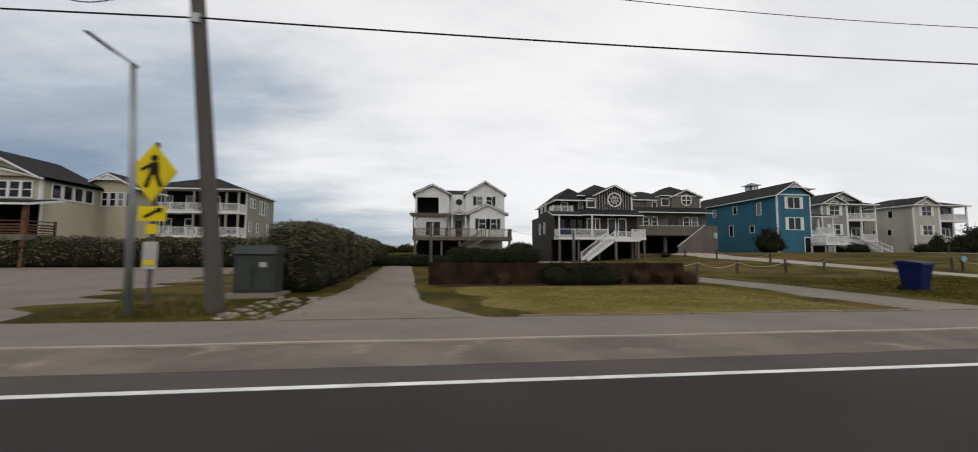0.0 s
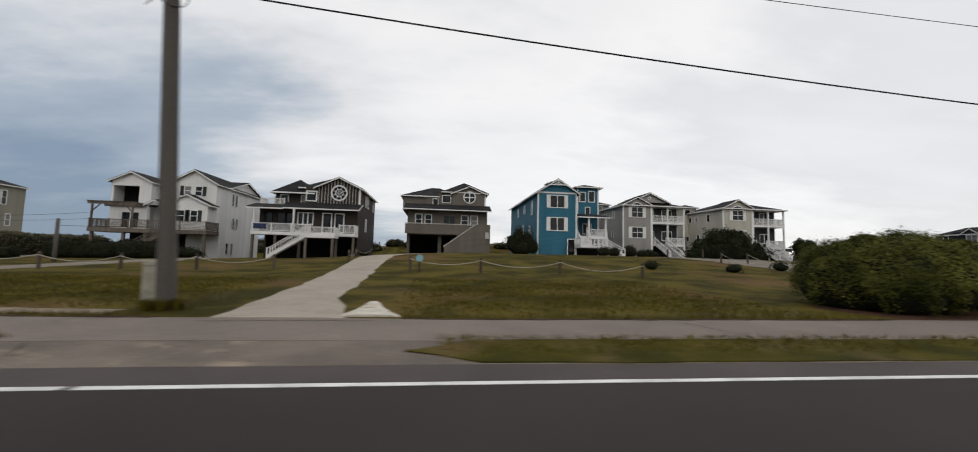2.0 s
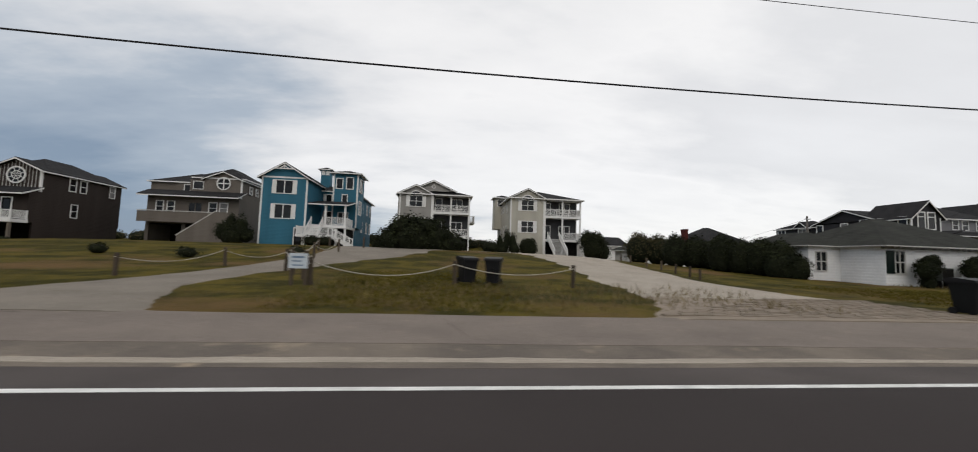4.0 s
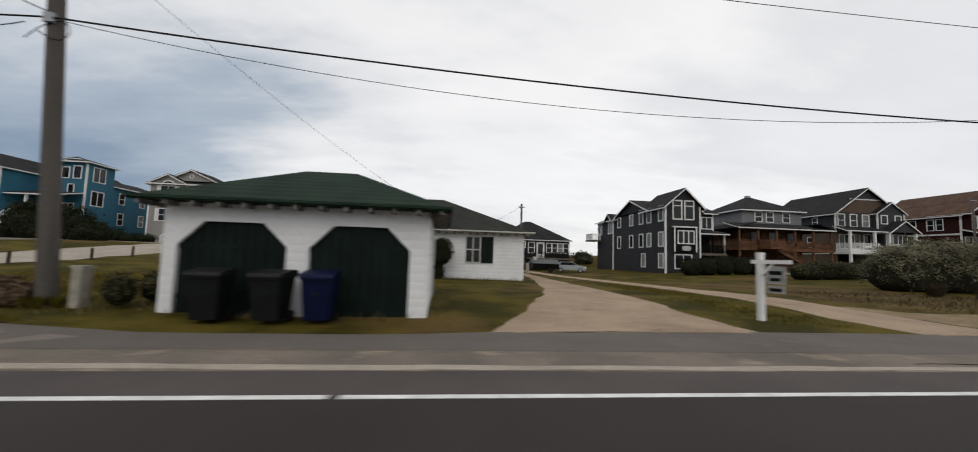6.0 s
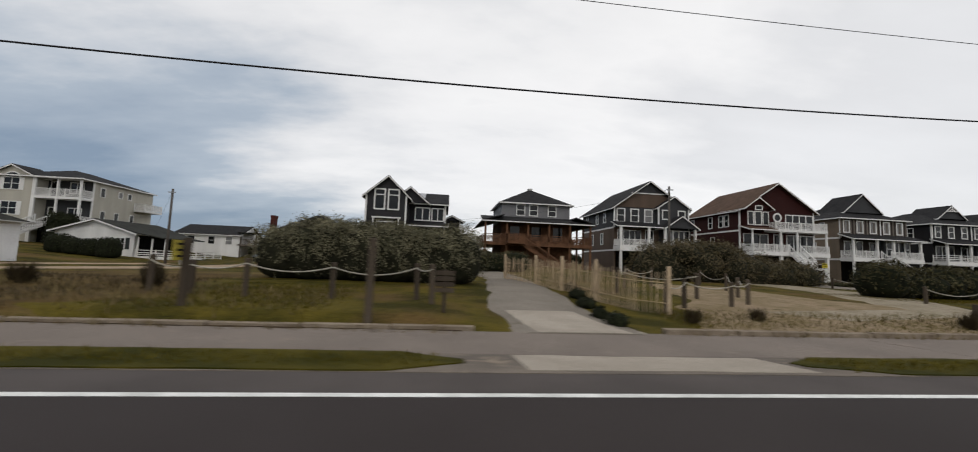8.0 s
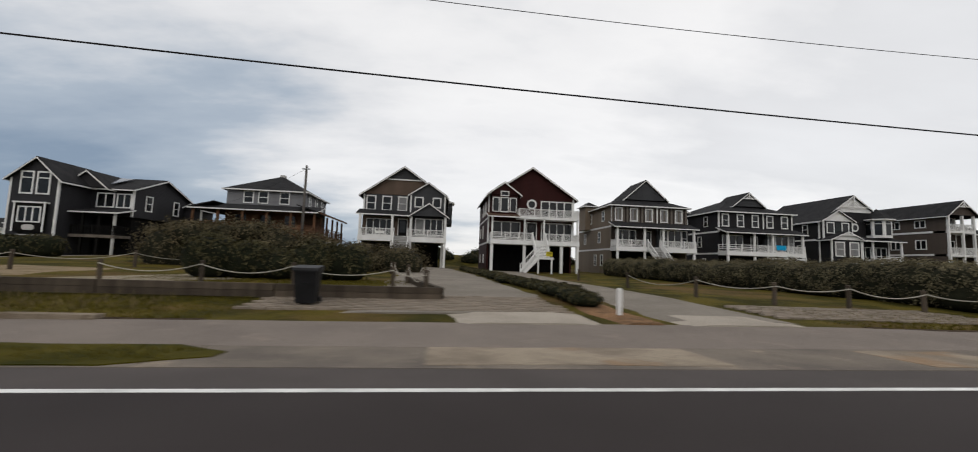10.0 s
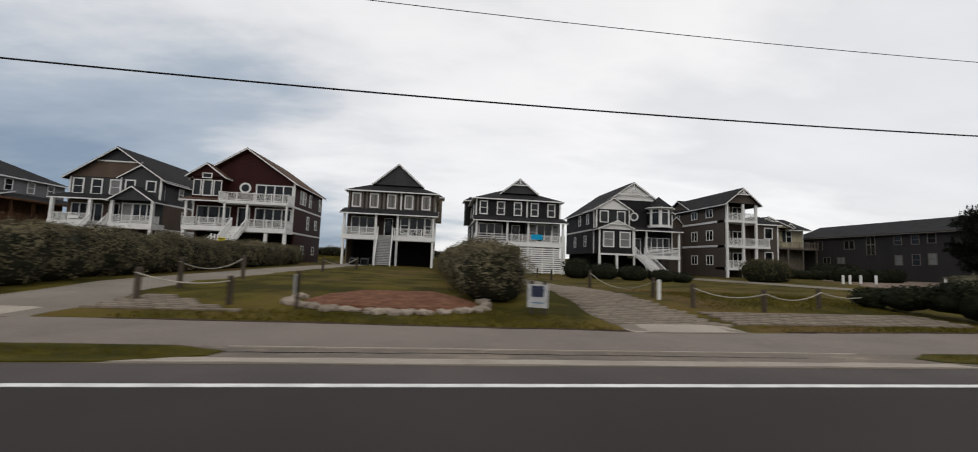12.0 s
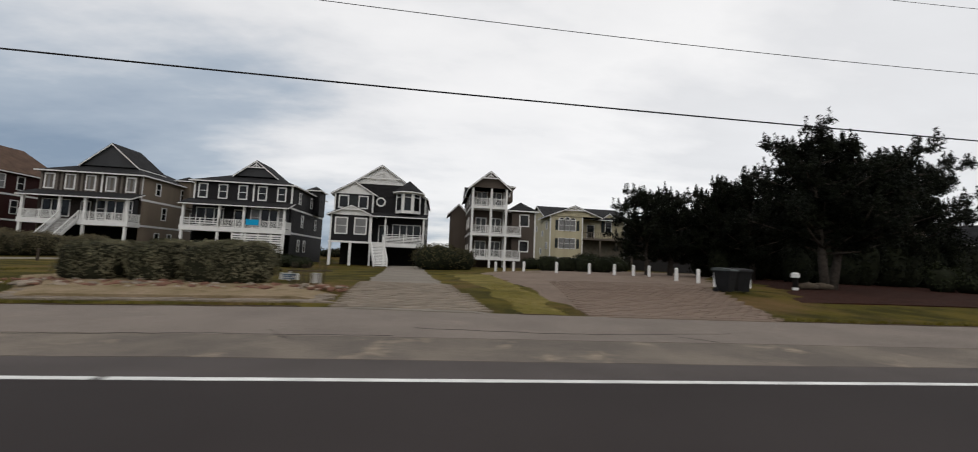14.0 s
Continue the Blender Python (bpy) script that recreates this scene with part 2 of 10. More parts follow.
FX = [-80, 3, 24, 39, 44, 60, 87, 92, 97, 100, 104, 108, 113, 122, 133, 141, 146, 165, 185, 198, 203, 217, 232, 244, 250, 330]
FY = [9.0, 9.0, 8.92, 8.7, 8.9, 9.3, 9.3, 8.8, 8.35, 8.3, 8.4, 8.5, 8.6, 8.8, 9.1, 9.35, 9.7, 9.6, 9.6, 9.85, 9.95, 9.95, 10.3, 10.35, 10.35, 9.8]
FZ = [-0.15, -0.15, -0.13, -0.12, -0.12, -0.12, -0.12, -0.12, -0.15, -0.32, -0.32, -0.22, -0.23, -0.27, -0.33, -0.36, -0.41, -0.3, -0.19, -0.36, -0.39, -0.49, -0.35, -0.14, -0.2, -0.2]


def ground_z(x, y):
    """Height of the ground: a level road, a shallow swale along the path, then the land rising to the houses."""
    f, g = float(np.interp(x, FX, FY)), float(np.interp(x, FX, FZ))
    if y < f:
        r = float(np.interp(x, [-80, 40, 97, 330], [-0.15, -0.15, -0.18, -0.18]))
        return float(np.interp(y, [4.75, 5.4, float(np.interp(x, NX, NY)), f], [r, r - 0.05, float(np.interp(x, NX, NZ)), g]))
    z = float(np.interp(x, BX, BZ)) * smooth01((y - 13) / 33) + g * (1 - smooth01((y - f) / 7.5))
    # a low bank held up by the kerb beside the dirt drive
    z += 0.26 * smooth01((x - 119.8) / 1.5) * smooth01((141.2 - x) / 1.0) * smooth01((y - f - 0.3) / 0.7) * (1 - smooth01((y - f) / 6.5))
    # the paver lot rises a little towards the pines
    z += 0.22 * smooth01((x - 248) / 8) * smooth01((y - 10.8) / 8) * (1 - smooth01((y - 30) / 14))
    if y > 72:
        z += (1.9 + 1.3 * noise.noise(Vector((x * 0.03, y * 0.03, 3.0)))) * smooth01((y - 72) / 14)
    return z


def bumpy(x, y):
    z = ground_z(x, y)
    if y > 9.6:
        z += 0.03 * noise.noise(Vector((x * 0.6, y * 0.6, 0))) * smooth01((y - 9.6) / 2)
    return z


# ---- ground materials ----
def ground_mat(name, cols, scales, rough=0.95, bump=0.5, fine=25.0):
    """Three tones laid over one another by two noises."""
    m = bpy.data.materials.new(name)
    m.use_nodes = True
    n, l = m.node_tree.nodes, m.node_tree.links
    b = n["Principled BSDF"]
    b.inputs["Roughness"].default_value, b.inputs["Specular IOR Level"].default_value = rough, 0.08
    tc = n.new("ShaderNodeTexCoord")
    last = None
    for i, (sc, lo, hi) in enumerate(scales):
        nz = n.new("ShaderNodeTexNoise")
        nz.inputs["Scale"].default_value, nz.inputs["Detail"].default_value, nz.inputs["Roughness"].default_value = sc, 6, 0.6
        l.new(tc.outputs["Object"], nz.inputs["Vector"])
        mr = n.new("ShaderNodeMapRange")
        mr.inputs[1].default_value, mr.inputs[2].default_value = lo, hi
        l.new(nz.outputs[0], mr.inputs[0])
        mx = n.new("ShaderNodeMix")
        mx.data_type = "RGBA"
        l.new(mr.outputs[0], mx.inputs[0])
        if last is None:
            mx.inputs[6].default_value = (*cols[0], 1)
        else:
            l.new(last, mx.inputs[6])
        mx.inputs[7].default_value = (*cols[i + 1], 1)
        last = mx.outputs[2]
    nf = n.new("ShaderNodeTexNoise")
    nf.inputs["Scale"].default_value, nf.inputs["Detail"].default_value = fine, 4
    l.new(tc.outputs["Object"], nf.inputs["Vector"])
    mr = n.new("ShaderNodeMapRange")
    mr.inputs[1].default_value, mr.inputs[2].default_value, mr.inputs[3].default_value, mr.inputs[4].default_value = 0.3, 0.7, 0.7, 1.3
    l.new(nf.outputs[0], mr.inputs[0])
    mm = n.new("ShaderNodeMix")
    mm.data_type, mm.blend_type = "RGBA", "MULTIPLY"
    mm.inputs[0].default_value = 1.0
    l.new(last, mm.inputs[6])
    l.new(mr.outputs[0], mm.inputs[7])
    l.new(mm.outputs[2], b.inputs["Base Color"])
    bp = n.new("ShaderNodeBump")
    bp.inputs["Strength"].default_value, bp.inputs["Distance"].default_value = bump, 0.04
    l.new(nf.outputs[0], bp.inputs["Height"])
    l.new(bp.outputs[0], b.inputs["Normal"])
    return m


M_lawn = ground_mat("olive_lawn", ((0.032, 0.029, 0.0035), (0.09, 0.07, 0.01), (0.115, 0.07, 0.028)), ((0.42, 0.42, 0.6), (0.16, 0.52, 0.68)), bump=0.8, fine=16.0)
M_drygrass = ground_mat("dry_brown_dune_grass", ((0.092, 0.06, 0.02), (0.055, 0.035, 0.013), (0.125, 0.092, 0.03)), ((0.5, 0.4, 0.62), (0.3, 0.5, 0.66)), bump=0.8, fine=16.0)
M_yellowlawn = ground_mat("yellow_green_lawn", ((0.12, 0.1, 0.022), (0.165, 0.13, 0.04), (0.08, 0.068, 0.013)), ((0.5, 0.4, 0.6), (0.9, 0.5, 0.68)), bump=0.6, fine=20.0)
M_verge = ground_mat("mown_verge", ((0.03, 0.03, 0.003), (0.07, 0.058, 0.007), (0.12, 0.085, 0.038)), ((0.6, 0.4, 0.62), (0.25, 0.6, 0.72)))
M_asphalt = mat("dark_asphalt", (0.0375, 0.0315, 0.0305), 0.85, 0.12, 0.35, 0.3, 60.0, spec=0.12)
M_lot = ground_mat("brown_paver_lot", ((0.19, 0.145, 0.115), (0.15, 0.113, 0.09), (0.22, 0.172, 0.138)), ((0.5, 0.4, 0.65), (1.6, 0.6, 0.75)), 0.92, 0.3, 30.0)
M_paverbrown = mat("brown_concrete_paver", (0.185, 0.138, 0.109), 0.9, 0.1, 2.0, 0.3, 40.0, objvar=0.06, islands=0.06)
# lighter tone carries the near road's falloff in brightness, painted into the asphalt
M_margin = mat("light_falloff_asphalt_margin", (0.078, 0.067, 0.063), 0.85, 0.14, 0.6, 0.3, 60.0, spec=0.12)
M_path = ground_mat("grey_path_asphalt", ((0.198, 0.168, 0.145), (0.165, 0.14, 0.122), (0.235, 0.195, 0.162)), ((0.5, 0.4, 0.65), (1.6, 0.6, 0.75)), 0.9, 0.2, 45.0)
M_shoulder = ground_mat("sandy_shoulder", ((0.19, 0.162, 0.134), (0.13, 0.112, 0.097), (0.3, 0.245, 0.185)), ((0.5, 0.4, 0.6), (1.3, 0.58, 0.72)), 0.95, 0.4, 45.0)
M_apron = ground_mat("pale_concrete_apron", ((0.35, 0.31, 0.26), (0.29, 0.255, 0.212), (0.22, 0.185, 0.145)), ((0.7, 0.4, 0.65), (2.1, 0.62, 0.78)), 0.85, 0.2, 40.0)
M_sandapron = ground_mat("dirty_concrete_apron", ((0.30, 0.25, 0.19), (0.19, 0.155, 0.12), (0.25, 0.165, 0.10)), ((0.8, 0.4, 0.62), (0.55, 0.55, 0.68)), 0.9, 0.3, 40.0)
M_drive = ground_mat("worn_concrete_drive", ((0.215, 0.19, 0.16), (0.17, 0.15, 0.126), (0.13, 0.108, 0.083)), ((0.4, 0.4, 0.65), (1.5, 0.6, 0.8)), 0.9, 0.25, 40.0)
M_dirt = ground_mat("sandy_dirt_drive", ((0.35, 0.265, 0.19), (0.26, 0.195, 0.14), (0.14, 0.104, 0.062)), ((0.5, 0.4, 0.65), (1.1, 0.6, 0.75)), 0.95, 0.5, 30.0)
M_soilbed = ground_mat("dark_mulch", ((0.035, 0.02, 0.013), (0.055, 0.033, 0.022), (0.022, 0.014, 0.01)), ((2.0, 0.4, 0.6), (5.0, 0.5, 0.7)), 0.95, 0.8, 35.0)
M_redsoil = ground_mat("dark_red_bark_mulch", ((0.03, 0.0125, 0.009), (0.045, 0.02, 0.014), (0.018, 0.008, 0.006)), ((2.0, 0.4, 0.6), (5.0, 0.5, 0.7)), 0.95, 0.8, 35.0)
M_brownmulch = ground_mat("damp_brown_mulch", ((0.058, 0.031, 0.02), (0.09, 0.05, 0.032), (0.034, 0.02, 0.013)), ((2.0, 0.4, 0.6), (5.0, 0.5, 0.7)), 0.95, 0.8, 35.0)
M_mulch = ground_mat("red_brown_mulch", ((0.135, 0.062, 0.036), (0.20, 0.10, 0.06), (0.07, 0.035, 0.022)), ((2.0, 0.4, 0.6), (5.0, 0.5, 0.7)), 0.95, 0.8, 35.0)
M_sand = ground_mat("pale_sand", ((0.28, 0.24, 0.18), (0.22, 0.185, 0.13), (0.09, 0.083, 0.035)), ((0.8, 0.4, 0.6), (1.6, 0.58, 0.7)), 0.95, 0.4, 30.0)
M_orange = ground_mat("orange_dirt", ((0.24, 0.135, 0.07), (0.17, 0.10, 0.055), (0.09, 0.06, 0.035)), ((1.2, 0.4, 0.6), (3.0, 0.5, 0.7)), 0.95, 0.6, 30.0)
M_drysand = ground_mat("dry_tan_sand", ((0.25, 0.19, 0.125), (0.19, 0.145, 0.083), (0.10, 0.08, 0.034)), ((0.9, 0.4, 0.6), (2.2, 0.55, 0.7)), 0.95, 0.6, 30.0)
M_line = mat("worn_white_road_paint", (0.66, 0.66, 0.64), 0.6, 0.16, 3.0, 0.1, 25.0)
M_paver = mat("tan_concrete_paver", (0.20, 0.165, 0.13), 0.9, 0.14, 2.0, 0.3, 40.0, objvar=0.16, islands=0.16)

# one sheet of ground out to the horizon, lowered under the road
gx = [-2500, -900, -350, -160, -110] + [-90 + 1.5 * i for i in range(281)] + [345, 390, 480, 700, 1200, 2800]
gy = [-2500, -700, -200, -70, -30, -12, -6.6, -6.4, 0.0, 4.8] + [5.3 + 0.3 * i for i in range(36)] + [16.3 + 1.1 * i for i in range(82)] + [115, 140, 200, 400, 1000, 2800]
verts, faces = [], []
for yy in gy:
    for xx in gx:
        verts.append((xx, yy, bumpy(xx, yy) - (0.06 if -6.5 < yy < float(np.interp(xx, FX, FY)) - 0.1 else 0.0)))
for j in range(len(gy) - 1):
    for i in range(len(gx) - 1):
        a = j * len(gx) + i
        faces.append((a, a + 1, a + 1 + len(gx), a + len(gx)))
ground = new("ground", mesh_of("ground", verts, faces, M_lawn, True))
tagged(ground, "flat olive and dry-brown grass over sandy soil", "ground", kind="structure")


def along(name, xs, y0, y1, z0, z1, material, label, kind="structure", seg=4.0):
    """A slab along the road, laid on the ground; y0 and y1 are numbers or functions of x."""
    f0 = y0 if callable(y0) else (lambda x: y0)
    f1 = y1 if callable(y1) else (lambda x: y1)
    n = max(1, int((xs[1] - xs[0]) / seg))
    X = [xs[0] + (xs[1] - xs[0]) * i / n for i in range(n + 1)]
    v, f = [], []
    for x in X:
        a, b = f0(x), f1(x)
        ga, gb = ground_z(x, a), ground_z(x, b)
        v += [(x, a, ga + z0), (x, a, ga + z1), (x, b, gb + z1), (x, b, gb + z0)]
    for i in range(n):
        a, b = 4 * i, 4 * i + 4
        f += [(a, b, b + 1, a + 1), (a + 1, b + 1, b + 2, a + 2), (a + 2, b + 2, b + 3, a + 3)]
    f += [(0, 1, 2, 3), (4 * n + 3, 4 * n + 2, 4 * n + 1, 4 * n)]
    ob = new(name, mesh_of(name, v, f, material))
    return tagged(ob, label, name.replace("_", " "), kind=kind)


def wob(x, s, a):
    return a * noise.noise(Vector((x * s, 7.7, 1.3)))


near_edge = lambda x: float(np.interp(x, NX, NY)) + wob(x, 0.5, 0.06)
far_edge = lambda x: float(np.interp(x, FX, FY)) + wob(x, 0.4, 0.12)
road_edge = lambda x: float(np.interp(x, [-80, 40, 97, 330], [5.45, 5.45, 5.6, 5.6])) + wob(x, 0.7, 0.05) + wob(x, 0.09, 0.08)

along("road", (-400, 600), -6.2, lambda x: 4.48, -0.2, 0.0, M_asphalt, "dark grey asphalt road with a white edge line", seg=1.5)
along("road_margin", (-400, 600), lambda x: 4.48, road_edge, -0.2, 0.0, M_margin, "asphalt margin outside the edge line, its greyer tone standing for light falloff", seg=1.5)
along("path", (-300, 500), near_edge, far_edge, -0.1, 0.014, M_path, "light grey asphalt path along the road", seg=1.2)
for a, b in ((-300, 31.58), (31.68, 104.1), (104.22, 147.9), (148.05, 243.15), (243.25, 330)):
    along("edge_line", (a, b), lambda x: 4.42 + wob(x, 2.3, 0.006), lambda x: 4.525 + wob(x, 2.7, 0.006), -0.02, 0.005, M_line, "worn solid white edge line on the asphalt", seg=0.5)

GRASSY = [(17.7, 29.4), (34.7, 49.4), (120.4, 140.5), (146.0, 172.0), (185.6, 197.9), (202.4, 207.4), (219.6, 237.6)]
for a, b in GRASSY:
    ob = along("verge", (a, b), lambda x, a=a, b=b: road_edge(x) - 0.03 + 0.65 * (1 - smooth01(min(x - a, b - x) / 1.1)) + wob(x, 1.1, 0.05),
               lambda x, a=a, b=b: near_edge(x) + 0.03 - 0.65 * (1 - smooth01(min(x - a, b - x) / 1.1)) + wob(x, 1.3, 0.06),
               -0.1, 0.028, M_verge, "mown olive grass verge between road and path", seg=0.5)
along("shoulder", (-300, 500), lambda x: road_edge(x) - 0.06, lambda x: near_edge(x) + 0.06, -0.1, 0.008, M_shoulder, "sandy worn concrete and gravel shoulder", seg=1.5)
for a, b, y0, y1 in ((141.35, 145.75, 5.72, 7.12), (175.0, 179.7, 5.78, 7.3), (183.2, 185.4, 5.8, 7.2), (197.75, 202.35, 5.88, 7.25), (205.5, 219.5, 5.66, 6.1), (58, 119, 5.6, 5.8)):
    along("apron", (a, b), lambda x, y0=y0: y0 + wob(x, 0.9, 0.09), lambda x, y1=y1: y1 + wob(x, 1.2, 0.09), -0.05, 0.016, M_sandapron if a > 170 and a < 190 else M_apron, "pale poured concrete apron beside the asphalt", seg=0.6)


M_bleach = ground_mat("bleached_sand", ((0.6, 0.57, 0.5), (0.46, 0.42, 0.35), (0.24, 0.2, 0.145)), ((1.3, 0.4, 0.62), (3.0, 0.55, 0.7)), 0.95, 0.4, 40.0)
M_path2 = ground_mat("newer_path_asphalt", ((0.132, 0.116, 0.103), (0.11, 0.097, 0.087), (0.155, 0.134, 0.115)), ((0.5, 0.4, 0.65), (1.6, 0.6, 0.75)), 0.9, 0.2, 45.0)
M_soil = ground_mat("dark_soil_edge", ((0.030, 0.020, 0.012), (0.055, 0.036, 0.020), (0.09, 0.065, 0.04)), ((1.5, 0.4, 0.6), (4.0, 0.55, 0.7)), 0.95, 0.6, 30.0)
for a, b in ((15.4, 29.6), (34.4, 46.6), (88.0, 97.5), (120.0, 140.6), (146.0, 170.0), (186.6, 197.4), (203.2, 215.6), (220.2, 243.2), (248.8, 249.9), (256.2, 300.0)):
    along("soil_edge", (a, b), lambda x: far_edge(x) - 0.02 + wob(x, 1.9, 0.08), lambda x: far_edge(x) + 0.16 + wob(x, 1.4, 0.16), -0.06, 0.022, M_soil, "ragged dark soil edge between path and grass", seg=0.3)


def ribbon(name, left, right, material, label, lift=0.035, rows=22, cols=6, rag=0.12, category="driveway"):
    """A paved way between two edge lines, laid on the ground."""
    def at(line, t):
        k = t * (len(line) - 1)
        i = min(int(k), len(line) - 2)
        return Vector(line[i]).lerp(Vector(line[i + 1]), k - i)
    v, f = [], []
    for r in range(rows + 1):
        a, b = at(left, r / rows), at(right, r / rows)
        a = a + Vector((rag * noise.noise(Vector((a.x, a.y * 0.6, 4))), 0))
        b = b + Vector((rag * noise.noise(Vector((b.x, b.y * 0.6, 9))), 0))
        for c in range(cols + 1):
            p = a.lerp(b, c / cols)
            v.append((p.x, p.y, ground_z(p.x, p.y) + lift + (0.0 if 0 < c < cols else -lift - 0.02)))
    for r in (0, rows):
        v += [(x, y, z - lift - 0.08) for x, y, z in v[r * (cols + 1):(r + 1) * (cols + 1)]]
    w = cols + 1
    n0 = (rows + 1) * w
    f = [(r * w + c, r * w + c + 1, (r + 1) * w + c + 1, (r + 1) * w + c) for r in range(rows) for c in range(cols)]
    f += [(n0 + c, n0 + c + 1, c + 1, c) for c in range(cols)] + [(rows * w + c, rows * w + c + 1, n0 + w + c + 1, n0 + w + c) for c in range(cols)]
    ob = new(name, mesh_of(name, v, f, material, False))
    return tagged(ob, label, category, kind="structure")


ribbon("side_street", [(-40, 8.9), (-38, 20), (-40, 36)], [(-6.6, 8.9), (-8.8, 14.8), (-13, 36)], M_path, "sandy grey side street branching off the road", category="street")
ribbon("driveway", [(-4.0, 8.9), (-3.4, 15.2), (-5.7, 45), (-6, 56)], [(1.5, 8.9), (-0.25, 11.7), (-0.75, 15.5), (-2.9, 45), (-2.5, 56)], M_drive, "broad worn concrete driveway beside a tall hedge")
ribbon("driveway", [(12.15, 8.95), (12.0, 20), (10.4, 48)], [(15.15, 8.95), (14.4, 20), (14.2, 48)], M_drive, "worn concrete driveway to a white house")
ribbon("driveway", [(30.4, 8.75), (30.0, 14.3), (29, 26), (27.6, 40), (33, 56)], [(33.5, 8.75), (32.4, 12.6), (31.6, 26), (31.2, 40), (38, 56)], M_apron, "pale concrete driveway rising to a taupe house")
ribbon("driveway", [(57.2, 9.1), (59.6, 20), (61.4, 30), (60.6, 38), (58.5, 48)], [(64.9, 9.1), (63.3, 11.6), (62.2, 14), (62.4, 18), (64.0, 23), (68.5, 32), (76, 52)], M_drive, "broad worn concrete driveway with sandy edges")
ribbon("driveway", [(70, 45.5), (92, 46.5)], [(70, 50.5), (94, 51)], M_apron, "pale gravel forecourt before two grey houses", rows=14)
ribbon("driveway", [(77.0, 13.6), (77.6, 20), (78.6, 27), (78.4, 38), (76, 47)], [(85.8, 13.6), (84.7, 21), (85.4, 26), (86.4, 34), (90, 46)], M_apron, "pale concrete drive rising to two grey houses", rows=24)
ribbon("driveway", [(74.7, 9.1), (77.0, 14.0)], [(85.7, 9.2), (86.0, 14.0)], M_paver, "tan paver forecourt", rows=14)
ribbon("driveway", [(105.8, 8.3), (109, 16), (110.8, 26), (112.6, 44)], [(112.6, 8.45), (112.2, 16), (112.4, 26), (113.8, 44)], M_dirt, "sandy brown dirt driveway beside a white garage", rag=0.2)
ribbon("driveway", [(116.3, 8.5), (115.9, 20), (115.4, 40), (114.4, 64)], [(119.7, 8.6), (118.0, 20), (118.4, 40), (117.4, 64)], M_dirt, "sandy two-track dirt driveway with worn ruts", rag=0.25)
ribbon("driveway", [(141.55, 9.2), (141.3, 13), (142.6, 24), (140.5, 44)], [(145.4, 9.5), (144.9, 13), (145.6, 24), (144.5, 44)], M_drive, "concrete driveway to a dark shingled house")
ribbon("driveway", [(150.7, 13.7), (158.1, 14.8), (163, 24), (166, 50)], [(153.8, 11.7), (161.2, 13.2), (168, 22), (174, 52)], M_sand, "sandy track behind low timber edging", rows=18)
ribbon("driveway", [(172.2, 11.0), (172.5, 14.7), (171.6, 30), (169.5, 54)], [(179.4, 11.2), (179.3, 14.6), (178.6, 30), (176.5, 54)], M_drive, "broad grey paver driveway")
ribbon("driveway", [(181.0, 10.3), (180.6, 16.1), (179.6, 30), (178.8, 52)], [(185.1, 10.1), (184.9, 16.1), (184.6, 30), (186.2, 52)], M_drive, "worn concrete driveway to a dark red house")
ribbon("driveway", [(198.1, 9.8), (198.5, 14.8), (198, 30), (198.2, 54)], [(202.0, 9.85), (201.5, 14.8), (201.4, 30), (202.8, 54)], M_drive, "worn concrete driveway between clipped hedges")
ribbon("driveway", [(215.4, 9.8), (215.4, 14.8), (215.2, 30), (215.5, 56)], [(219.3, 9.8), (218.4, 15.0), (217.4, 30), (219.6, 56)], M_drive, "worn concrete driveway to a charcoal house")
ribbon("driveway", [(243.9, 10.2), (243.3, 16.1), (242.3, 30), (239.5, 56)], [(248.3, 10.2), (247.4, 16.2), (246, 30), (244.5, 56)], M_drive, "worn concrete driveway beside a paver lot")
ribbon("parking_lot", [(250.5, 10.25), (249.8, 20), (249, 34), (262, 52)], [(256.9, 10.2), (260.2, 18.0), (271, 32), (284, 46)], M_lot, "tan brown paver parking lot edged by white posts", category="parking lot")
for pts_l, pts_r in (([(180.95, 9.5), (181.0, 11.2)], [(185.0, 9.5), (184.9, 11.0)]), ([(175.3, 9.5), (175.2, 11.2)], [(179.5, 9.5), (179.4, 11.4)]),
                     ([(198.0, 9.8), (198.1, 11.1)], [(202.0, 9.85), (201.9, 11.1)]), ([(215.2, 9.85), (215.4, 10.9)], [(219.3, 9.85), (219.3, 11.05)]), ([(141.6, 9.25), (141.35, 12.2)], [(145.45, 9.5), (144.85, 12.5)])):
    ribbon("apron", pts_l, pts_r, M_apron, "pale poured concrete driveway apron", 0.05, 4, 4, 0.03, "apron")
ribbon("flower_bed", [(209.0, 11.8), (207.3, 12.1), (206.4, 12.9), (206.5, 13.8), (207.6, 14.7)], [(209.4, 11.8), (211.2, 12.1), (212.1, 12.9), (211.9, 13.9), (210.9, 14.8)], M_mulch, "red-brown mulch bed ringed with pale stones", 0.16, 12, 8, 0.15, "flower bed")
ribbon("dirt_patch", [(179.5, 9.6), (179.4, 13.2)], [(181.0, 9.6), (180.8, 13.2)], M_orange, "orange-brown bare dirt round a white post", 0.055, 6, 4, 0.25, "dirt")
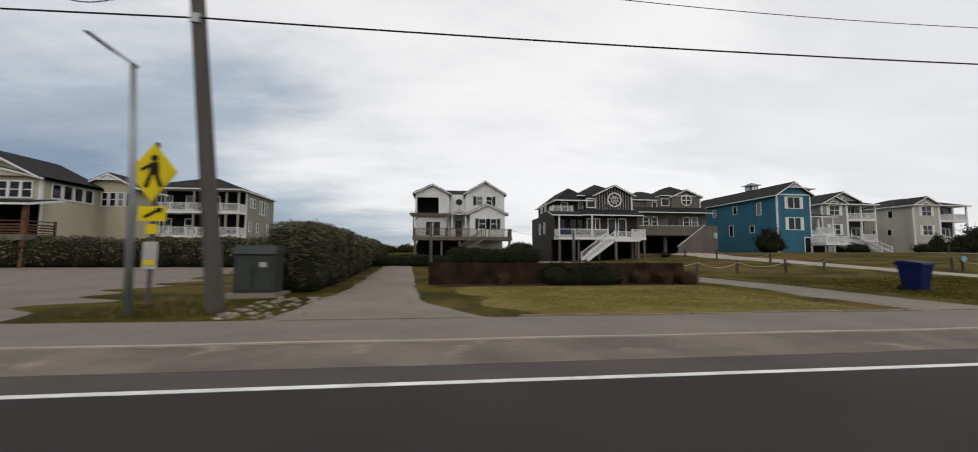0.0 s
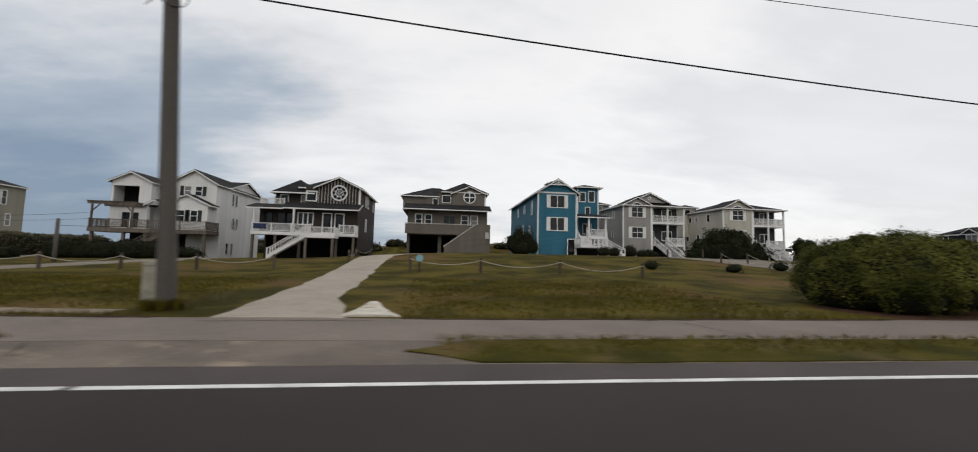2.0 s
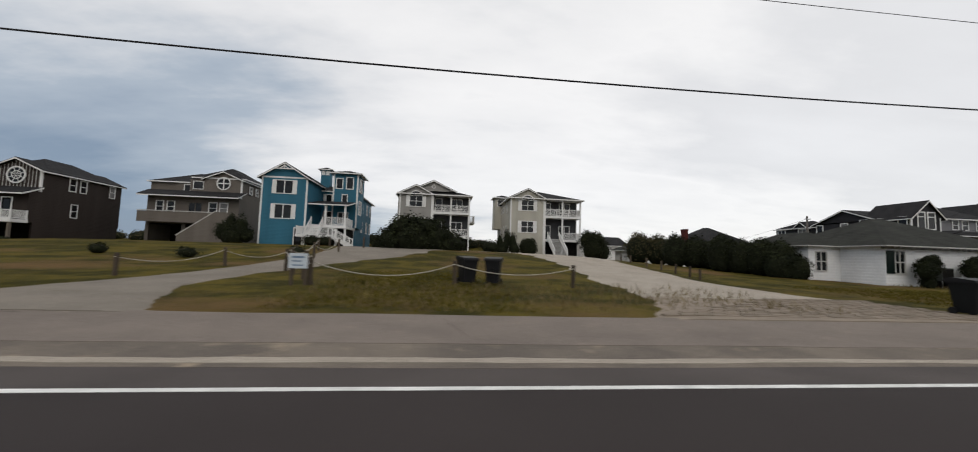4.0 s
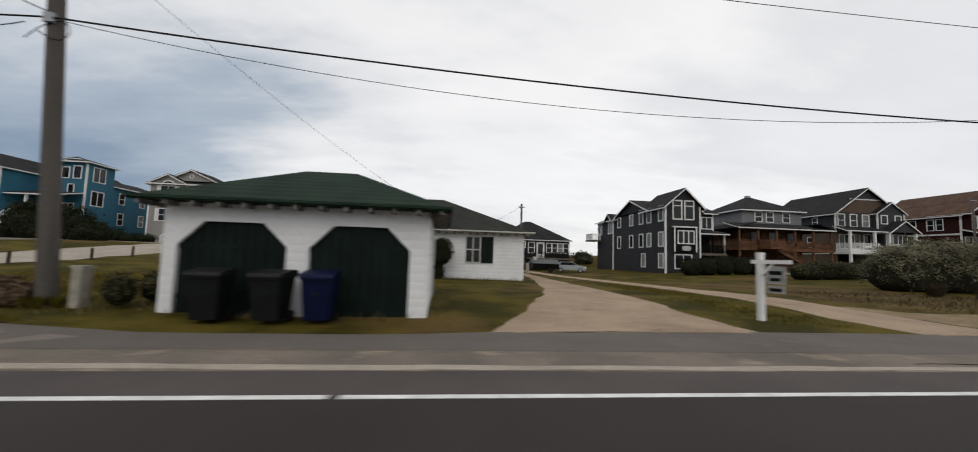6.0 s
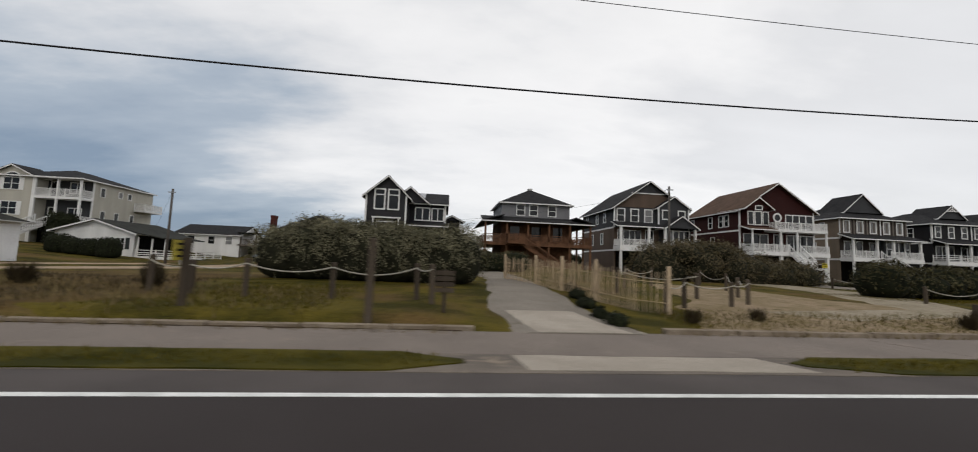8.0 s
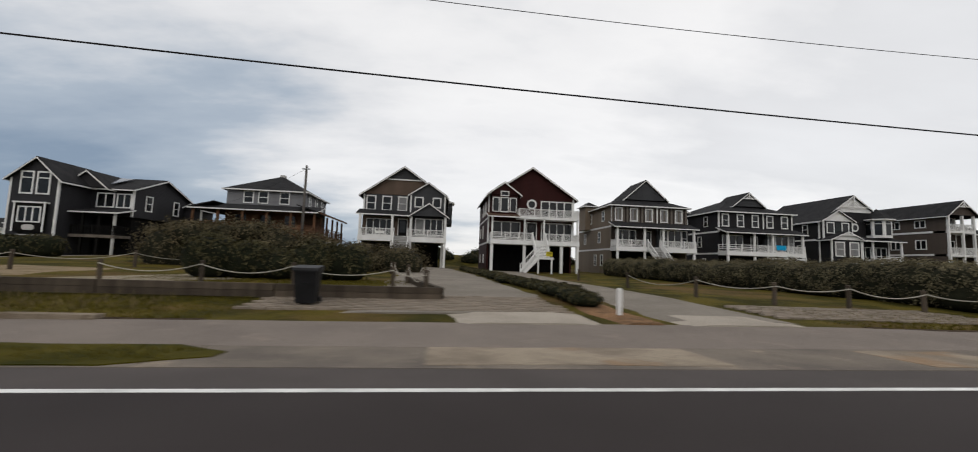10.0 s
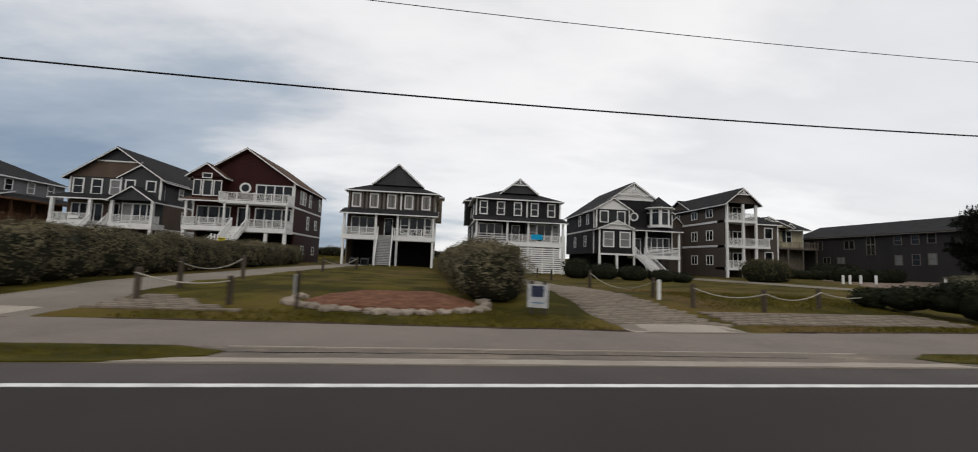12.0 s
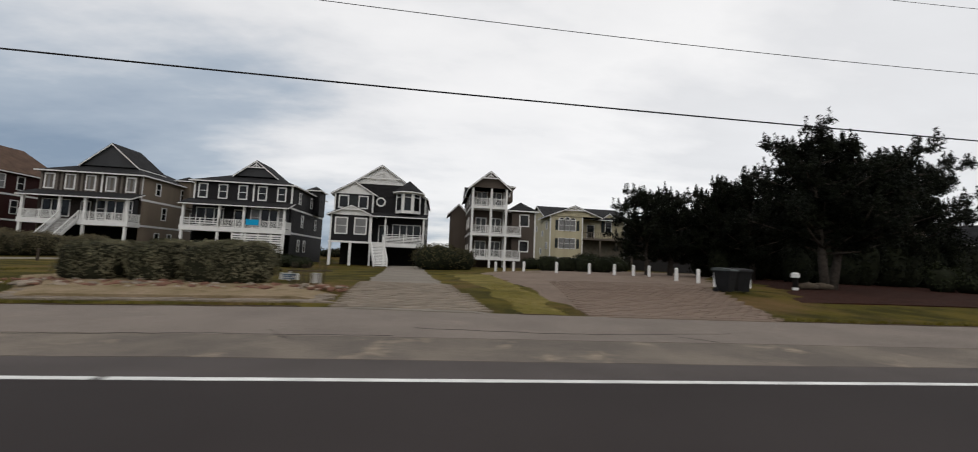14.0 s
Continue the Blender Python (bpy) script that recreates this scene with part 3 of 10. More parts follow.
ribbon("sand_patch", [(146.4, 10.3), (148.2, 13.7), (150.5, 18), (152.5, 24)], [(160.0, 9.9), (161.0, 13.5), (158, 18), (158.5, 24)], M_drysand, "dry tan sand and straw behind a slatted fence", 0.03, 14, 8, 0.5, "sand")
ribbon("flower_bed", [(46.4, 9.0), (46.2, 11.6)], [(54.2, 9.1), (55.0, 13.2)], M_brownmulch, "damp brown mulch under a large shrub", 0.03, 6, 8, 0.5, "flower bed")
ribbon("dry_grass", [(120.2, 9.3), (120.4, 12), (119.6, 18), (120.5, 27)], [(131.5, 9.4), (134.0, 12), (130.5, 18), (131, 27)], M_drygrass, "dry brown dune grass beside a dirt drive", 0.02, 20, 10, 1.2, "grass")
ribbon("sand_patch", [(119.5, 8.85), (119.0, 10.4), (118.4, 13.0)], [(124.2, 9.0), (121.6, 10.6), (119.6, 13.0)], M_drysand, "sand spilled from a dirt drive over thin grass", 0.03, 10, 8, 0.7, "sand")
ribbon("lawn_patch", [(2.0, 9.15), (0.6, 11.8), (0.0, 15.9)], [(11.9, 9.05), (11.7, 12), (11.6, 15.9)], M_yellowlawn, "pale yellow-green mown lawn before a timber wall", 0.02, 14, 10, 0.12, "lawn")
ribbon("lawn_patch", [(248.75, 10.5), (248.2, 16), (246.9, 30)], [(250.45, 10.5), (250.7, 16), (251.0, 30)], M_yellowlawn, "straw-yellow grass strip between drive and lot", 0.02, 14, 4, 0.15, "lawn")
ribbon("sand_patch", [(235.3, 11.6), (234.2, 13.2), (231.5, 16.4)], [(243.7, 11.8), (243.6, 13.4), (242.6, 14.9)], M_drysand, "sandy gravel strewn with tan stones before hedges", 0.12, 8, 8, 0.4, "sand")
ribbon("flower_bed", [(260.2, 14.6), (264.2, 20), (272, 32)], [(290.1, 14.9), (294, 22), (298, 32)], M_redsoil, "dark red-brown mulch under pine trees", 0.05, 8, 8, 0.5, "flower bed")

ribbon("flower_bed", [(-0.59, 15.95), (-0.7, 17.15)], [(11.61, 15.95), (11.2, 17.15)], M_soilbed, "dark bare mulch before a low timber wall", 0.03, 6, 8, 0.3, "flower bed")
ribbon("dirt_patch", [(54.49, 9.13), (54.68, 12.2)], [(58.49, 9.02), (57.28, 12.2)], M_orange, "bare orange-brown dirt beside a driveway", 0.04, 6, 5, 0.3, "dirt")
M_damp = ground_mat("damp_brown_dirt", ((0.075, 0.052, 0.043), (0.10, 0.075, 0.06), (0.20, 0.165, 0.125)), ((1.5, 0.4, 0.6), (4.0, 0.58, 0.7)), 0.95, 0.5, 40.0)
ribbon("dirt_patch", [(50.3, 5.9), (50.1, 6.1), (50.5, 6.3)], [(52.0, 5.95), (52.3, 6.1), (51.6, 6.25)], M_damp, "damp brown dirt on the sandy shoulder", 0.018, 8, 6, 0.5, "dirt")
ribbon("dirt_patch", [(49.9, 6.35), (49.8, 6.45), (50.2, 6.6)], [(54.0, 6.45), (54.5, 6.52), (53.2, 6.6)], M_damp, "damp brown dirt along the edge of the path", 0.018, 6, 8, 0.6, "dirt")
# narrow concrete edging between shoulder and path
for a, b in ((-30.0, 17.8), (48.7, 56.0), (80.0, 95.6), (207.2, 219.0)):
    along("edging", (a, b), lambda x: near_edge(x) - 0.09 + wob(x, 1.7, 0.02), lambda x: near_edge(x) - 0.01 + wob(x, 2.1, 0.02), -0.05, 0.03, M_apron, "narrow pale concrete edging along the path", seg=0.8)


ribbon("sand_patch", [(32.99, 9.13), (33.09, 10.26), (33.19, 11.39)], [(34.39, 9.13), (33.99, 10.26), (33.48, 11.57)], M_bleach, "bleached pale sand spilled beside a driveway", 0.045, 8, 4, 0.35, "sand")
along("path_patch", (91.0, 118.5), lambda x: near_edge(x) + 0.02, lambda x: far_edge(x) - 0.03, -0.05, 0.0185, M_path2, "darker newer asphalt on the path", seg=1.2)


def crack(pts, w=0.03):
    """A thin dark split in the paving, following a line."""
    m = MB()
    P = []
    for (xa, ya), (xb, yb) in zip(pts, pts[1:]):
        n = max(3, int(math.dist((xa, ya), (xb, yb)) / 0.12))
        P += [(xa + (xb - xa) * i / n, ya + (yb - ya) * i / n) for i in range(n)]
    vs, fs = [], []
    for i, (x, y) in enumerate(P):
        y += 0.08 * noise.noise(Vector((x * 1.9, y * 1.9, 2.0))) + 0.03 * noise.noise(Vector((x * 7, y * 7, 5.0)))
        ww = w * (0.35 + random.random() * 0.65) * min(1.0, 0.2 + 4 * min(i, len(P) - 1 - i) / len(P))
        g = ground_z(x, y)
        vs += [(x, y - ww / 2, g + 0.0175), (x, y + ww / 2, g + 0.0175), (x, y + ww / 2, g - 0.02), (x, y - ww / 2, g - 0.02)]
        if i:
            a = 4 * (i - 1)
            fs += [(a + k, a + 4 + k, a + 4 + (k + 1) % 4, a + (k + 1) % 4) for k in range(4)]
    m.add(vs, fs)
    ob = new("crack", mesh_of("crack", m.v, m.f, M_crack))
    tagged(ob, "dark weathered crack across the asphalt", "crack", kind="structure")


M_crack = mat("crack_shadow", (0.022, 0.019, 0.017), 0.95, 0.3, 5.0, 0.0)
for pts in ([(112.6, 6.0), (116.8, 6.1)], [(115.5, 6.5), (119.3, 6.2)], [(106.4, 8.3), (112.4, 8.45)], [(206.0, 6.6), (211.5, 6.75), (217.4, 6.6)], [(246.2, 7.9), (249.4, 7.6), (253.2, 8.1)], [(238.6, 7.0), (242.4, 7.2), (246.0, 7.1)],
            [(243.6, 7.6), (244.4, 6.6)], [(251.5, 7.6), (252.2, 6.9)], [(58.5, 8.9), (62.5, 8.95)], [(30.6, 8.4), (34.0, 8.5)], [(86.0, 7.6), (89.0, 7.2)], [(160.0, 8.6), (163.5, 8.9)], [(20.0, 8.6), (20.4, 6.9)], [(40.5, 8.4), (40.9, 6.8)], [(70.4, 8.9), (70.8, 7.0)], [(150.6, 9.2), (151.0, 7.4)], [(29.4, 6.6), (29.9, 5.8)]):
    crack(pts)

M_kerb = ground_mat("stained_kerb_concrete", ((0.26, 0.215, 0.165), (0.17, 0.135, 0.10), (0.10, 0.075, 0.045)), ((0.9, 0.4, 0.62), (2.4, 0.56, 0.7)), 0.9, 0.3, 30.0)
# low concrete kerbs on the far side of the path
for a, b, y0, y1, h in ((18.9, 28.4, 9.35, 9.95, 0.04), (120.5, 140.9, 9.1, 9.4, 0.08), (145.6, 168.0, 9.55, 9.85, 0.13), (1.8, 12.0, 8.98, 9.12, 0.04)):
    n = max(2, int((b - a) / 1.8))
    kerb = thing("kerb", (a + b) / 2, y0, ground_z((a + b) / 2, y0), "low weathered pale concrete kerb", "kerb", kind="structure")
    for i in range(n):
        x0, x1 = a + (b - a) * i / n, a + (b - a) * (i + 1) / n
        part("kerb_stone", MB().box(x0 + 0.012, x1 - 0.012 - 0.06 * random.random() ** 3, y0 + 0.07 * random.random() + far_edge(x0) - far_edge((a + b) / 2), y1 + far_edge(x0) - far_edge((a + b) / 2), ground_z(x0, y0) - 0.1, ground_z(x0, y0) + h + 0.02 * random.uniform(-1, 1)), M_kerb, kerb)

# ---- house kit ----
# A house is a dict: e (its Empty), wall, trim, roof, rail (materials).
def house(name, x, y, z, label, wallm, trim=None, roofm=None, railm=None, category="house"):
    e = thing(name, x, y, z, label, category)
    return {"e": e, "wall": wallm, "trim": trim or M_white, "roof": roofm or M_roof, "rail": railm or M_white}


def wall(h, x0, x1, y0, y1, z0, z1, m=None, corners="", label=""):
    p = part("wall", MB().box(x0, x1, y0, y1, z0, z1), m or h["wall"], h["e"], label)
    t = 0.16
    for c in corners:
        x = x0 if c in "lL" else x1
        yy = y0 if c in "lr" else y1
        s = -1 if c in "lL" else 1
        part("corner_board", MB().box(x - s * t, x + s * 0.03, yy - 0.03, yy + t, z0, z1 - 0.01), h["trim"], h["e"])
    return p


def wall_open(h, x0, x1, y0, y1, z0, z1, holes, dep=1.6, m=None, back=None):
    """A front wall with openings cut through it into a recess painted near-black for shade; holes are (x0, x1, z0, z1),
    left to right.
    """
    def slab(*box):
        part("wall", MB().box(*box), m or h["wall"], h["e"])
    x = x0
    for a, c, u, v in holes:
        if a > x + 0.001:
            slab(x, a, y0, y0 + 0.22, z0, z1)
        if u > z0 + 0.001:
            slab(a, c, y0, y0 + 0.22, z0, u)
        if v < z1 - 0.001:
            slab(a, c, y0, y0 + 0.22, v, z1)
        x = c
    if x < x1 - 0.001:
        slab(x, x1, y0, y0 + 0.22, z0, z1)
    slab(x0, x0 + 0.2, y0 + 0.22, y0 + dep, z0, z1)
    slab(x1 - 0.2, x1, y0 + 0.22, y0 + dep, z0, z1)
    # recess lining is near-black so its colour carries the shade inside
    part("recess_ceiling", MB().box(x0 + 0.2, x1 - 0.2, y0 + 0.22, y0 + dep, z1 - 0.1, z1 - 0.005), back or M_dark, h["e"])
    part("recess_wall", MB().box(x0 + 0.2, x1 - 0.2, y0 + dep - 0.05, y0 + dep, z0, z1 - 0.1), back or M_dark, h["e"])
    if y1 > y0 + dep:
        part("wall", MB().box(x0, x1, y0 + dep, y1, z0, z1), m or h["wall"], h["e"])


def gable(h, x0, x1, y0, y1, ze, zr, axis="y", over=0.35, gm=None, t=0.16, truss=False, panel=True, xr=None, both=False, vent=False):
    """Gable roof; axis: the way the ridge runs. ze: eave height at the wall, zr: ridge height."""
    e = h["e"]
    if axis == "y":
        xm = (x0 + x1) / 2 if xr is None else xr
        sl, sr = (zr - ze) / (xm - x0), (zr - ze) / (x1 - xm)
        la, ra = (x0 - over, ze - sl * over), (x1 + over, ze - sr * over)
        r = MB().prism_y([la, (xm, zr), (xm, zr + t), (la[0], la[1] + t)], y0 - over, y1 + over)
        r.prism_y([(xm, zr), ra, (ra[0], ra[1] + t), (xm, zr + t)], y0 - over, y1 + over)
        part("roof", r, h["roof"], e)
        if panel:
            part("gable_wall", MB().prism_y([(x0, ze), (x1, ze), (xm, zr)], y0, y0 + 0.2), gm or h["wall"], e)
            part("gable_wall", MB().prism_y([(x0, ze), (x1, ze), (xm, zr)], y1 - 0.2, y1), gm or h["wall"], e)
        for end, yy in (("f", y0 - over), ("b", y1 + over)):
            if end == "b" and not both:
                continue
            b = MB()
            for (a, c) in ((la, (xm, zr)), ((xm, zr), ra)):
                b.prism_y([(a[0], a[1] - 0.07), (c[0], c[1] - 0.07), (c[0], c[1] + t * 0.55), (a[0], a[1] + t * 0.55)], yy - 0.05, yy - 0.003)
            part("rake_board", b, h["trim"], e)
        if truss:
            zz = zr - (zr - ze) * 0.42
            hw = (x1 - x0) * 0.5 * 0.42
            b = MB().beam((xm - hw, y0 - over - 0.03, zz), (xm + hw, y0 - over - 0.03, zz), 0.08, 0.14).beam((xm, y0 - over - 0.03, zz), (xm, y0 - over - 0.03, zr - 0.08), 0.1, 0.1)
            b.beam((xm - hw * 0.5, y0 - over - 0.03, zz), (xm, y0 - over - 0.03, zr - (zr - zz) * 0.45), 0.07, 0.1).beam((xm + hw * 0.5, y0 - over - 0.03, zz), (xm, y0 - over - 0.03, zr - (zr - zz) * 0.45), 0.07, 0.1)
            part("gable_truss", b, h["trim"], e)
        for s, q in ((-1, la), (1, ra)):
            part("fascia", MB().box(q[0] - 0.004, q[0] + s * 0.04, y0 - over, y1 + over, q[1] - 0.06, q[1] + 0.08), h["trim"], e)
    else:
        ym = (y0 + y1) / 2
        s = (zr - ze) / (ym - y0)
        fa, ba = (y0 - over, ze - s * over), (y1 + over, ze - s * over)
        r = MB().prism_x([fa, (ym, zr), (ym, zr + t), (fa[0], fa[1] + t)], x0 - over, x1 + over)
        r.prism_x([(ym, zr), ba, (ba[0], ba[1] + t), (ym, zr + t)], x0 - over, x1 + over)
        part("roof", r, h["roof"], e)
        for a, b_ in ((x0, x0 + 0.2), (x1 - 0.2, x1)):
            part("gable_wall", MB().prism_x([(y0, ze), (y1, ze), (ym, zr)], a, b_), gm or h["wall"], e)
        for xx, d in ((x0 - over, -0.05), (x1 + over, 0.05)):
            b = MB()
            for (a, c) in ((fa, (ym, zr)), ((ym, zr), ba)):
                b.prism_x([(a[0], a[1] - 0.07), (c[0], c[1] - 0.07), (c[0], c[1] + t * 0.55), (a[0], a[1] + t * 0.55)], xx + d * 0.06, xx + d)
            part("rake_board", b, h["trim"], e)
        part("fascia", MB().box(x0 - over, x1 + over, fa[0] - 0.04, fa[0] + 0.004, fa[1] - 0.06, fa[1] + 0.08), h["trim"], e)
    if vent:
        part("vent", MB().ring((x0 + x1) / 2, y0 - 0.01, ze + (zr - ze) * 0.45, 0.2, 0.3, 0.05), h["trim"], e)


def hip(h, x0, x1, y0, y1, ze, zr, over=0.4, fas=0.13, m=None):
    e = h["e"]
    x0, x1, y0, y1 = x0 - over, x1 + over, y0 - over, y1 + over
    w, d = x1 - x0, y1 - y0
    if w >= d:
        r0, r1 = (x0 + d / 2, (y0 + y1) / 2), (x1 - d / 2, (y0 + y1) / 2)
    else:
        r0, r1 = ((x0 + x1) / 2, y0 + w / 2), ((x0 + x1) / 2, y1 - w / 2)
    vs = [(x0, y0, ze), (x1, y0, ze), (x1, y1, ze), (x0, y1, ze), (*r0, zr), (*r1, zr)]
    fs = [(3, 2, 1, 0)]
    fs += [(0, 1, 5, 4), (1, 2, 5), (2, 3, 4, 5), (3, 0, 4)] if w >= d else [(0, 1, 4), (1, 2, 5, 4), (2, 3, 5), (3, 0, 4, 5)]
    part("roof", MB().add(vs, fs), m or h["roof"], e)
    b = MB().box(x0 - 0.03, x1 + 0.03, y0 - 0.04, y0 - 0.004, ze - fas, ze + 0.03)
    b.box(x0 - 0.04, x0 - 0.004, y0, y1, ze - fas, ze + 0.03).box(x1 + 0.004, x1 + 0.04, y0, y1, ze - fas, ze + 0.03)
    b.box(x0, x1, y0, y1, ze - 0.06, ze - 0.01)
    part("fascia", b, h["trim"], e)


def pent(h, x0, x1, yw, yf, zt, zb, over=0.25, t=0.12, m=None):
    """Lean-to roof from a wall out to a front edge, with fascia and soffit."""
    s = -over
    part("porch_roof", MB().prism_x([(yw, zt), (yf + s, zb), (yf + s, zb + t), (yw, zt + t)], x0 - over, x1 + over), m or h["roof"], h["e"])
    b = MB().box(x0 - over, x1 + over, yf + s - 0.04, yf + s - 0.003, zb - 0.1, zb + 0.04)
    for xx in (x0 - over, x1 + over):
        b.prism_x([(yw, zt - 0.04), (yf + s, zb - 0.12), (yf + s, zb + 0.05), (yw, zt + 0.1)], xx - 0.03, xx - 0.003) if xx < x1 else b.prism_x([(yw, zt - 0.04), (yf + s, zb - 0.12), (yf + s, zb + 0.05), (yw, zt + 0.1)], xx + 0.003, xx + 0.03)
    part("fascia", b, h["trim"], h["e"])


def fbox(b, face, p, a0, a1, d0, d1, z0, z1):
    """A box on a wall face: a along the wall, d out from it."""
    if face == "F":
        b.box(a0, a1, p - d1, p - d0, z0, z1)
    elif face == "R":
        b.box(p + d0, p + d1, a0, a1, z0, z1)
    else:
        b.box(p - d1, p - d0, a0, a1, z0, z1)
    return b


def win(h, face, p, a0, a1, z0, z1, style="sash", tw=0.1, trim=None, shut=0.0, shutm=None, pane=None, name="window", arch=0.0):
    """A trimmed window: the frame with its bars is one part and the pane its own piece, in a shallow reveal."""
    at = {"F": lambda s, d, z: (s, p - d, z), "R": lambda s, d, z: (p + d, s, z), "L": lambda s, d, z: (p - d, s, z)}[face]
    outer = [(a0 - tw, z0 - tw), (a1 + tw, z0 - tw), (a1 + tw, z1 + tw), (a0 - tw, z1 + tw)]
    inner = [(a0, z0), (a1, z0), (a1, z1), (a0, z1)]
    vs = [at(s, d, z) for d in (-0.02, 0.07) for ring in (outer, inner) for s, z in ring]
    fs = []
    for k in range(4):
        j = (k + 1) % 4
        fs += [(8 + k, 8 + j, 12 + j, 12 + k), (k, 4 + k, 4 + j, j), (k, j, 8 + j, 8 + k), (4 + k, 12 + k, 12 + j, 4 + j)]
    b = MB().add(vs, fs)
    bars = 0.035 if style != "pair" else 0.05
    xm, zm = (a0 + a1) / 2, (z0 + z1) / 2
    w = part(name, b, trim or h["trim"], h["e"])

    def bar(u0, u1, w0, w1, d=0.05):
        part("glazing_bar", fbox(MB(), face, p, u0, u1, 0.012, d, w0, w1), trim or h["trim"], w)
    if style in ("sash", "grid"):
        bar(a0, a1, zm - bars, zm + bars)
    if style in ("pair", "grid", "pairsash"):
        bar(xm - bars, xm + bars, z0, z1, 0.055)
    if style == "pairsash":
        bar(a0, xm - bars, zm - 0.03, zm + 0.03)
        bar(xm + bars, a1, zm - 0.03, zm + 0.03)
    if style.startswith("n"):
        k = int(style[1:])
        for i in range(1, k):
            c = a0 + (a1 - a0) * i / k
            bar(c - 0.06, c + 0.06, z0, z1, 0.06)
    if arch and face == "F":
        n = 10
        pts = [(xm + (a1 - a0 + 2 * tw) / 2 * math.cos(math.pi * i / n), z1 + tw + arch * math.sin(math.pi * i / n)) for i in range(n + 1)]
        part("arch_trim", MB().prism_y(pts, p - 0.06, p + 0.02), trim or h["trim"], w)
        pts = [(xm + (a1 - a0) / 2 * 0.9 * math.cos(math.pi * i / n), z1 + tw + 0.02 + arch * 0.78 * math.sin(math.pi * i / n)) for i in range(n + 1)]
        part("arch_pane", MB().prism_y(pts, p - 0.075, p - 0.062), M_glass, w)
    if pane is None:
        pane = M_blind if (random.random() < 0.18 and name == "window") else M_glass
    part("pane", fbox(MB(), face, p, a0, a1, -0.01, 0.01, z0, z1), pane, w)
    if shut:
        for u, v in ((a0 - tw - shut, a0 - tw - 0.01), (a1 + tw + 0.01, a1 + tw + shut)):
            s = fbox(MB(), face, p, u, v, 0.0, 0.04, z0 - tw, z1 + tw)
            fbox(s, face, p, u + 0.05, v - 0.05, 0.04, 0.055, z0, zm - 0.05)
            fbox(s, face, p, u + 0.05, v - 0.05, 0.04, 0.055, zm + 0.05, z1)
            part("shutter", s, shutm or M_shutter, w)
    return w


def door(h, face, p, a0, a1, z0, z1, m=None, glass=True):
    w = win(h, face, p, a0, a1, z0 + 0.02, z1, "plain", 0.11, name="door", pane=m or M_dark)
    if glass:
        part("door_glass", fbox(MB(), face, p, a0 + 0.15, a1 - 0.15, 0.01, 0.025, z0 + 0.5, z1 - 0.15), M_glass, w)


def round_win(h, x, y, z, r, spokes=0, cross=False, trimw=0.14):
    b = MB().ring(x, y, z, r, r + trimw, 0.09)
    if cross:
        b.box(x - r, x + r, y - 0.07, y, z - 0.07, z + 0.07).box(x - 0.07, x + 0.07, y - 0.07, y, z - r, z - 0.07).box(x - 0.07, x + 0.07, y - 0.07, y, z + 0.07, z + r)
    for k in range(spokes):
        a = math.pi * (k + 0.5) / spokes * 2
        b.beam((x + 0.1 * math.cos(a), y - 0.05, z + 0.1 * math.sin(a)), (x + r * math.cos(a), y - 0.05, z + r * math.sin(a)), 0.05, 0.05)
    if spokes:
        b.ring(x, y, z, r * 0.52, r * 0.6, 0.07)
    w = part("round_window", b, h["trim"], h["e"])
    part("pane", MB().disc(x, y - 0.005, z, r, 0.015), M_glass, w)


def col(h, x, y, z0, z1, w=0.2, m=None):
    part("post", MB().box(x - w / 2, x + w / 2, y - w / 2, y + w / 2, z0, z1), m or h["trim"], h["e"])


def deck(h, x0, x1, y0, y1, z, th=0.32, m=None):
    part("deck", MB().box(x0, x1, y0, y1, z - th, z), m or h["trim"], h["e"])


def rail(h, pts, z, ht=0.95, m=None, gap=0.14, solid_panel=False, bars=0):
    """Railing along a line of (x, y) points: posts, top and bottom rails, balusters."""
    m = m or h["rail"]
    top = MB()
    for (xa, ya), (xb, yb) in zip(pts, pts[1:]):
        top.beam((xa, ya, z + ht - 0.03), (xb, yb, z + ht - 0.03), 0.1, 0.07)
    rl = part("railing", top, m, h["e"])
    for (xa, ya), (xb, yb) in zip(pts, pts[1:]):
        b = MB()
        L = math.hypot(xb - xa, yb - ya)
        at = lambda s: (xa + (xb - xa) * s / L, ya + (yb - ya) * s / L)
        n = max(1, round(L / 2.0))
        for i in range(n + 1):
            x, y = at(L * i / n)
            if i or (xa, ya) == pts[0]:
                part("post", MB().box(x - 0.055, x + 0.055, y - 0.055, y + 0.055, z, z + ht + 0.06), m, rl)
        part("bottom_rail", MB().beam((xa, ya, z + 0.1), (xb, yb, z + 0.1), 0.06, 0.07), m, rl)
        if solid_panel:
            b.beam((xa, ya, z + ht / 2), (xb, yb, z + ht / 2), 0.05, ht - 0.2)
        elif bars:
            for k in range(bars):
                zz = z + 0.1 + (ht - 0.2) * (k + 1) / (bars + 1)
                part("rail_board", MB().beam((xa, ya, zz), (xb, yb, zz), 0.04, 0.11), m, rl)
        else:
            k = int(L / gap)
            for i in range(1, k):
                x, y = at(L * i / k)
                b.box(x - 0.022, x + 0.022, y - 0.022, y + 0.022, z + 0.13, z + ht - 0.06)
        if b.v:
            part("panel" if solid_panel else "baluster_infill", b, m, rl, kind="" if solid_panel else "stuff")


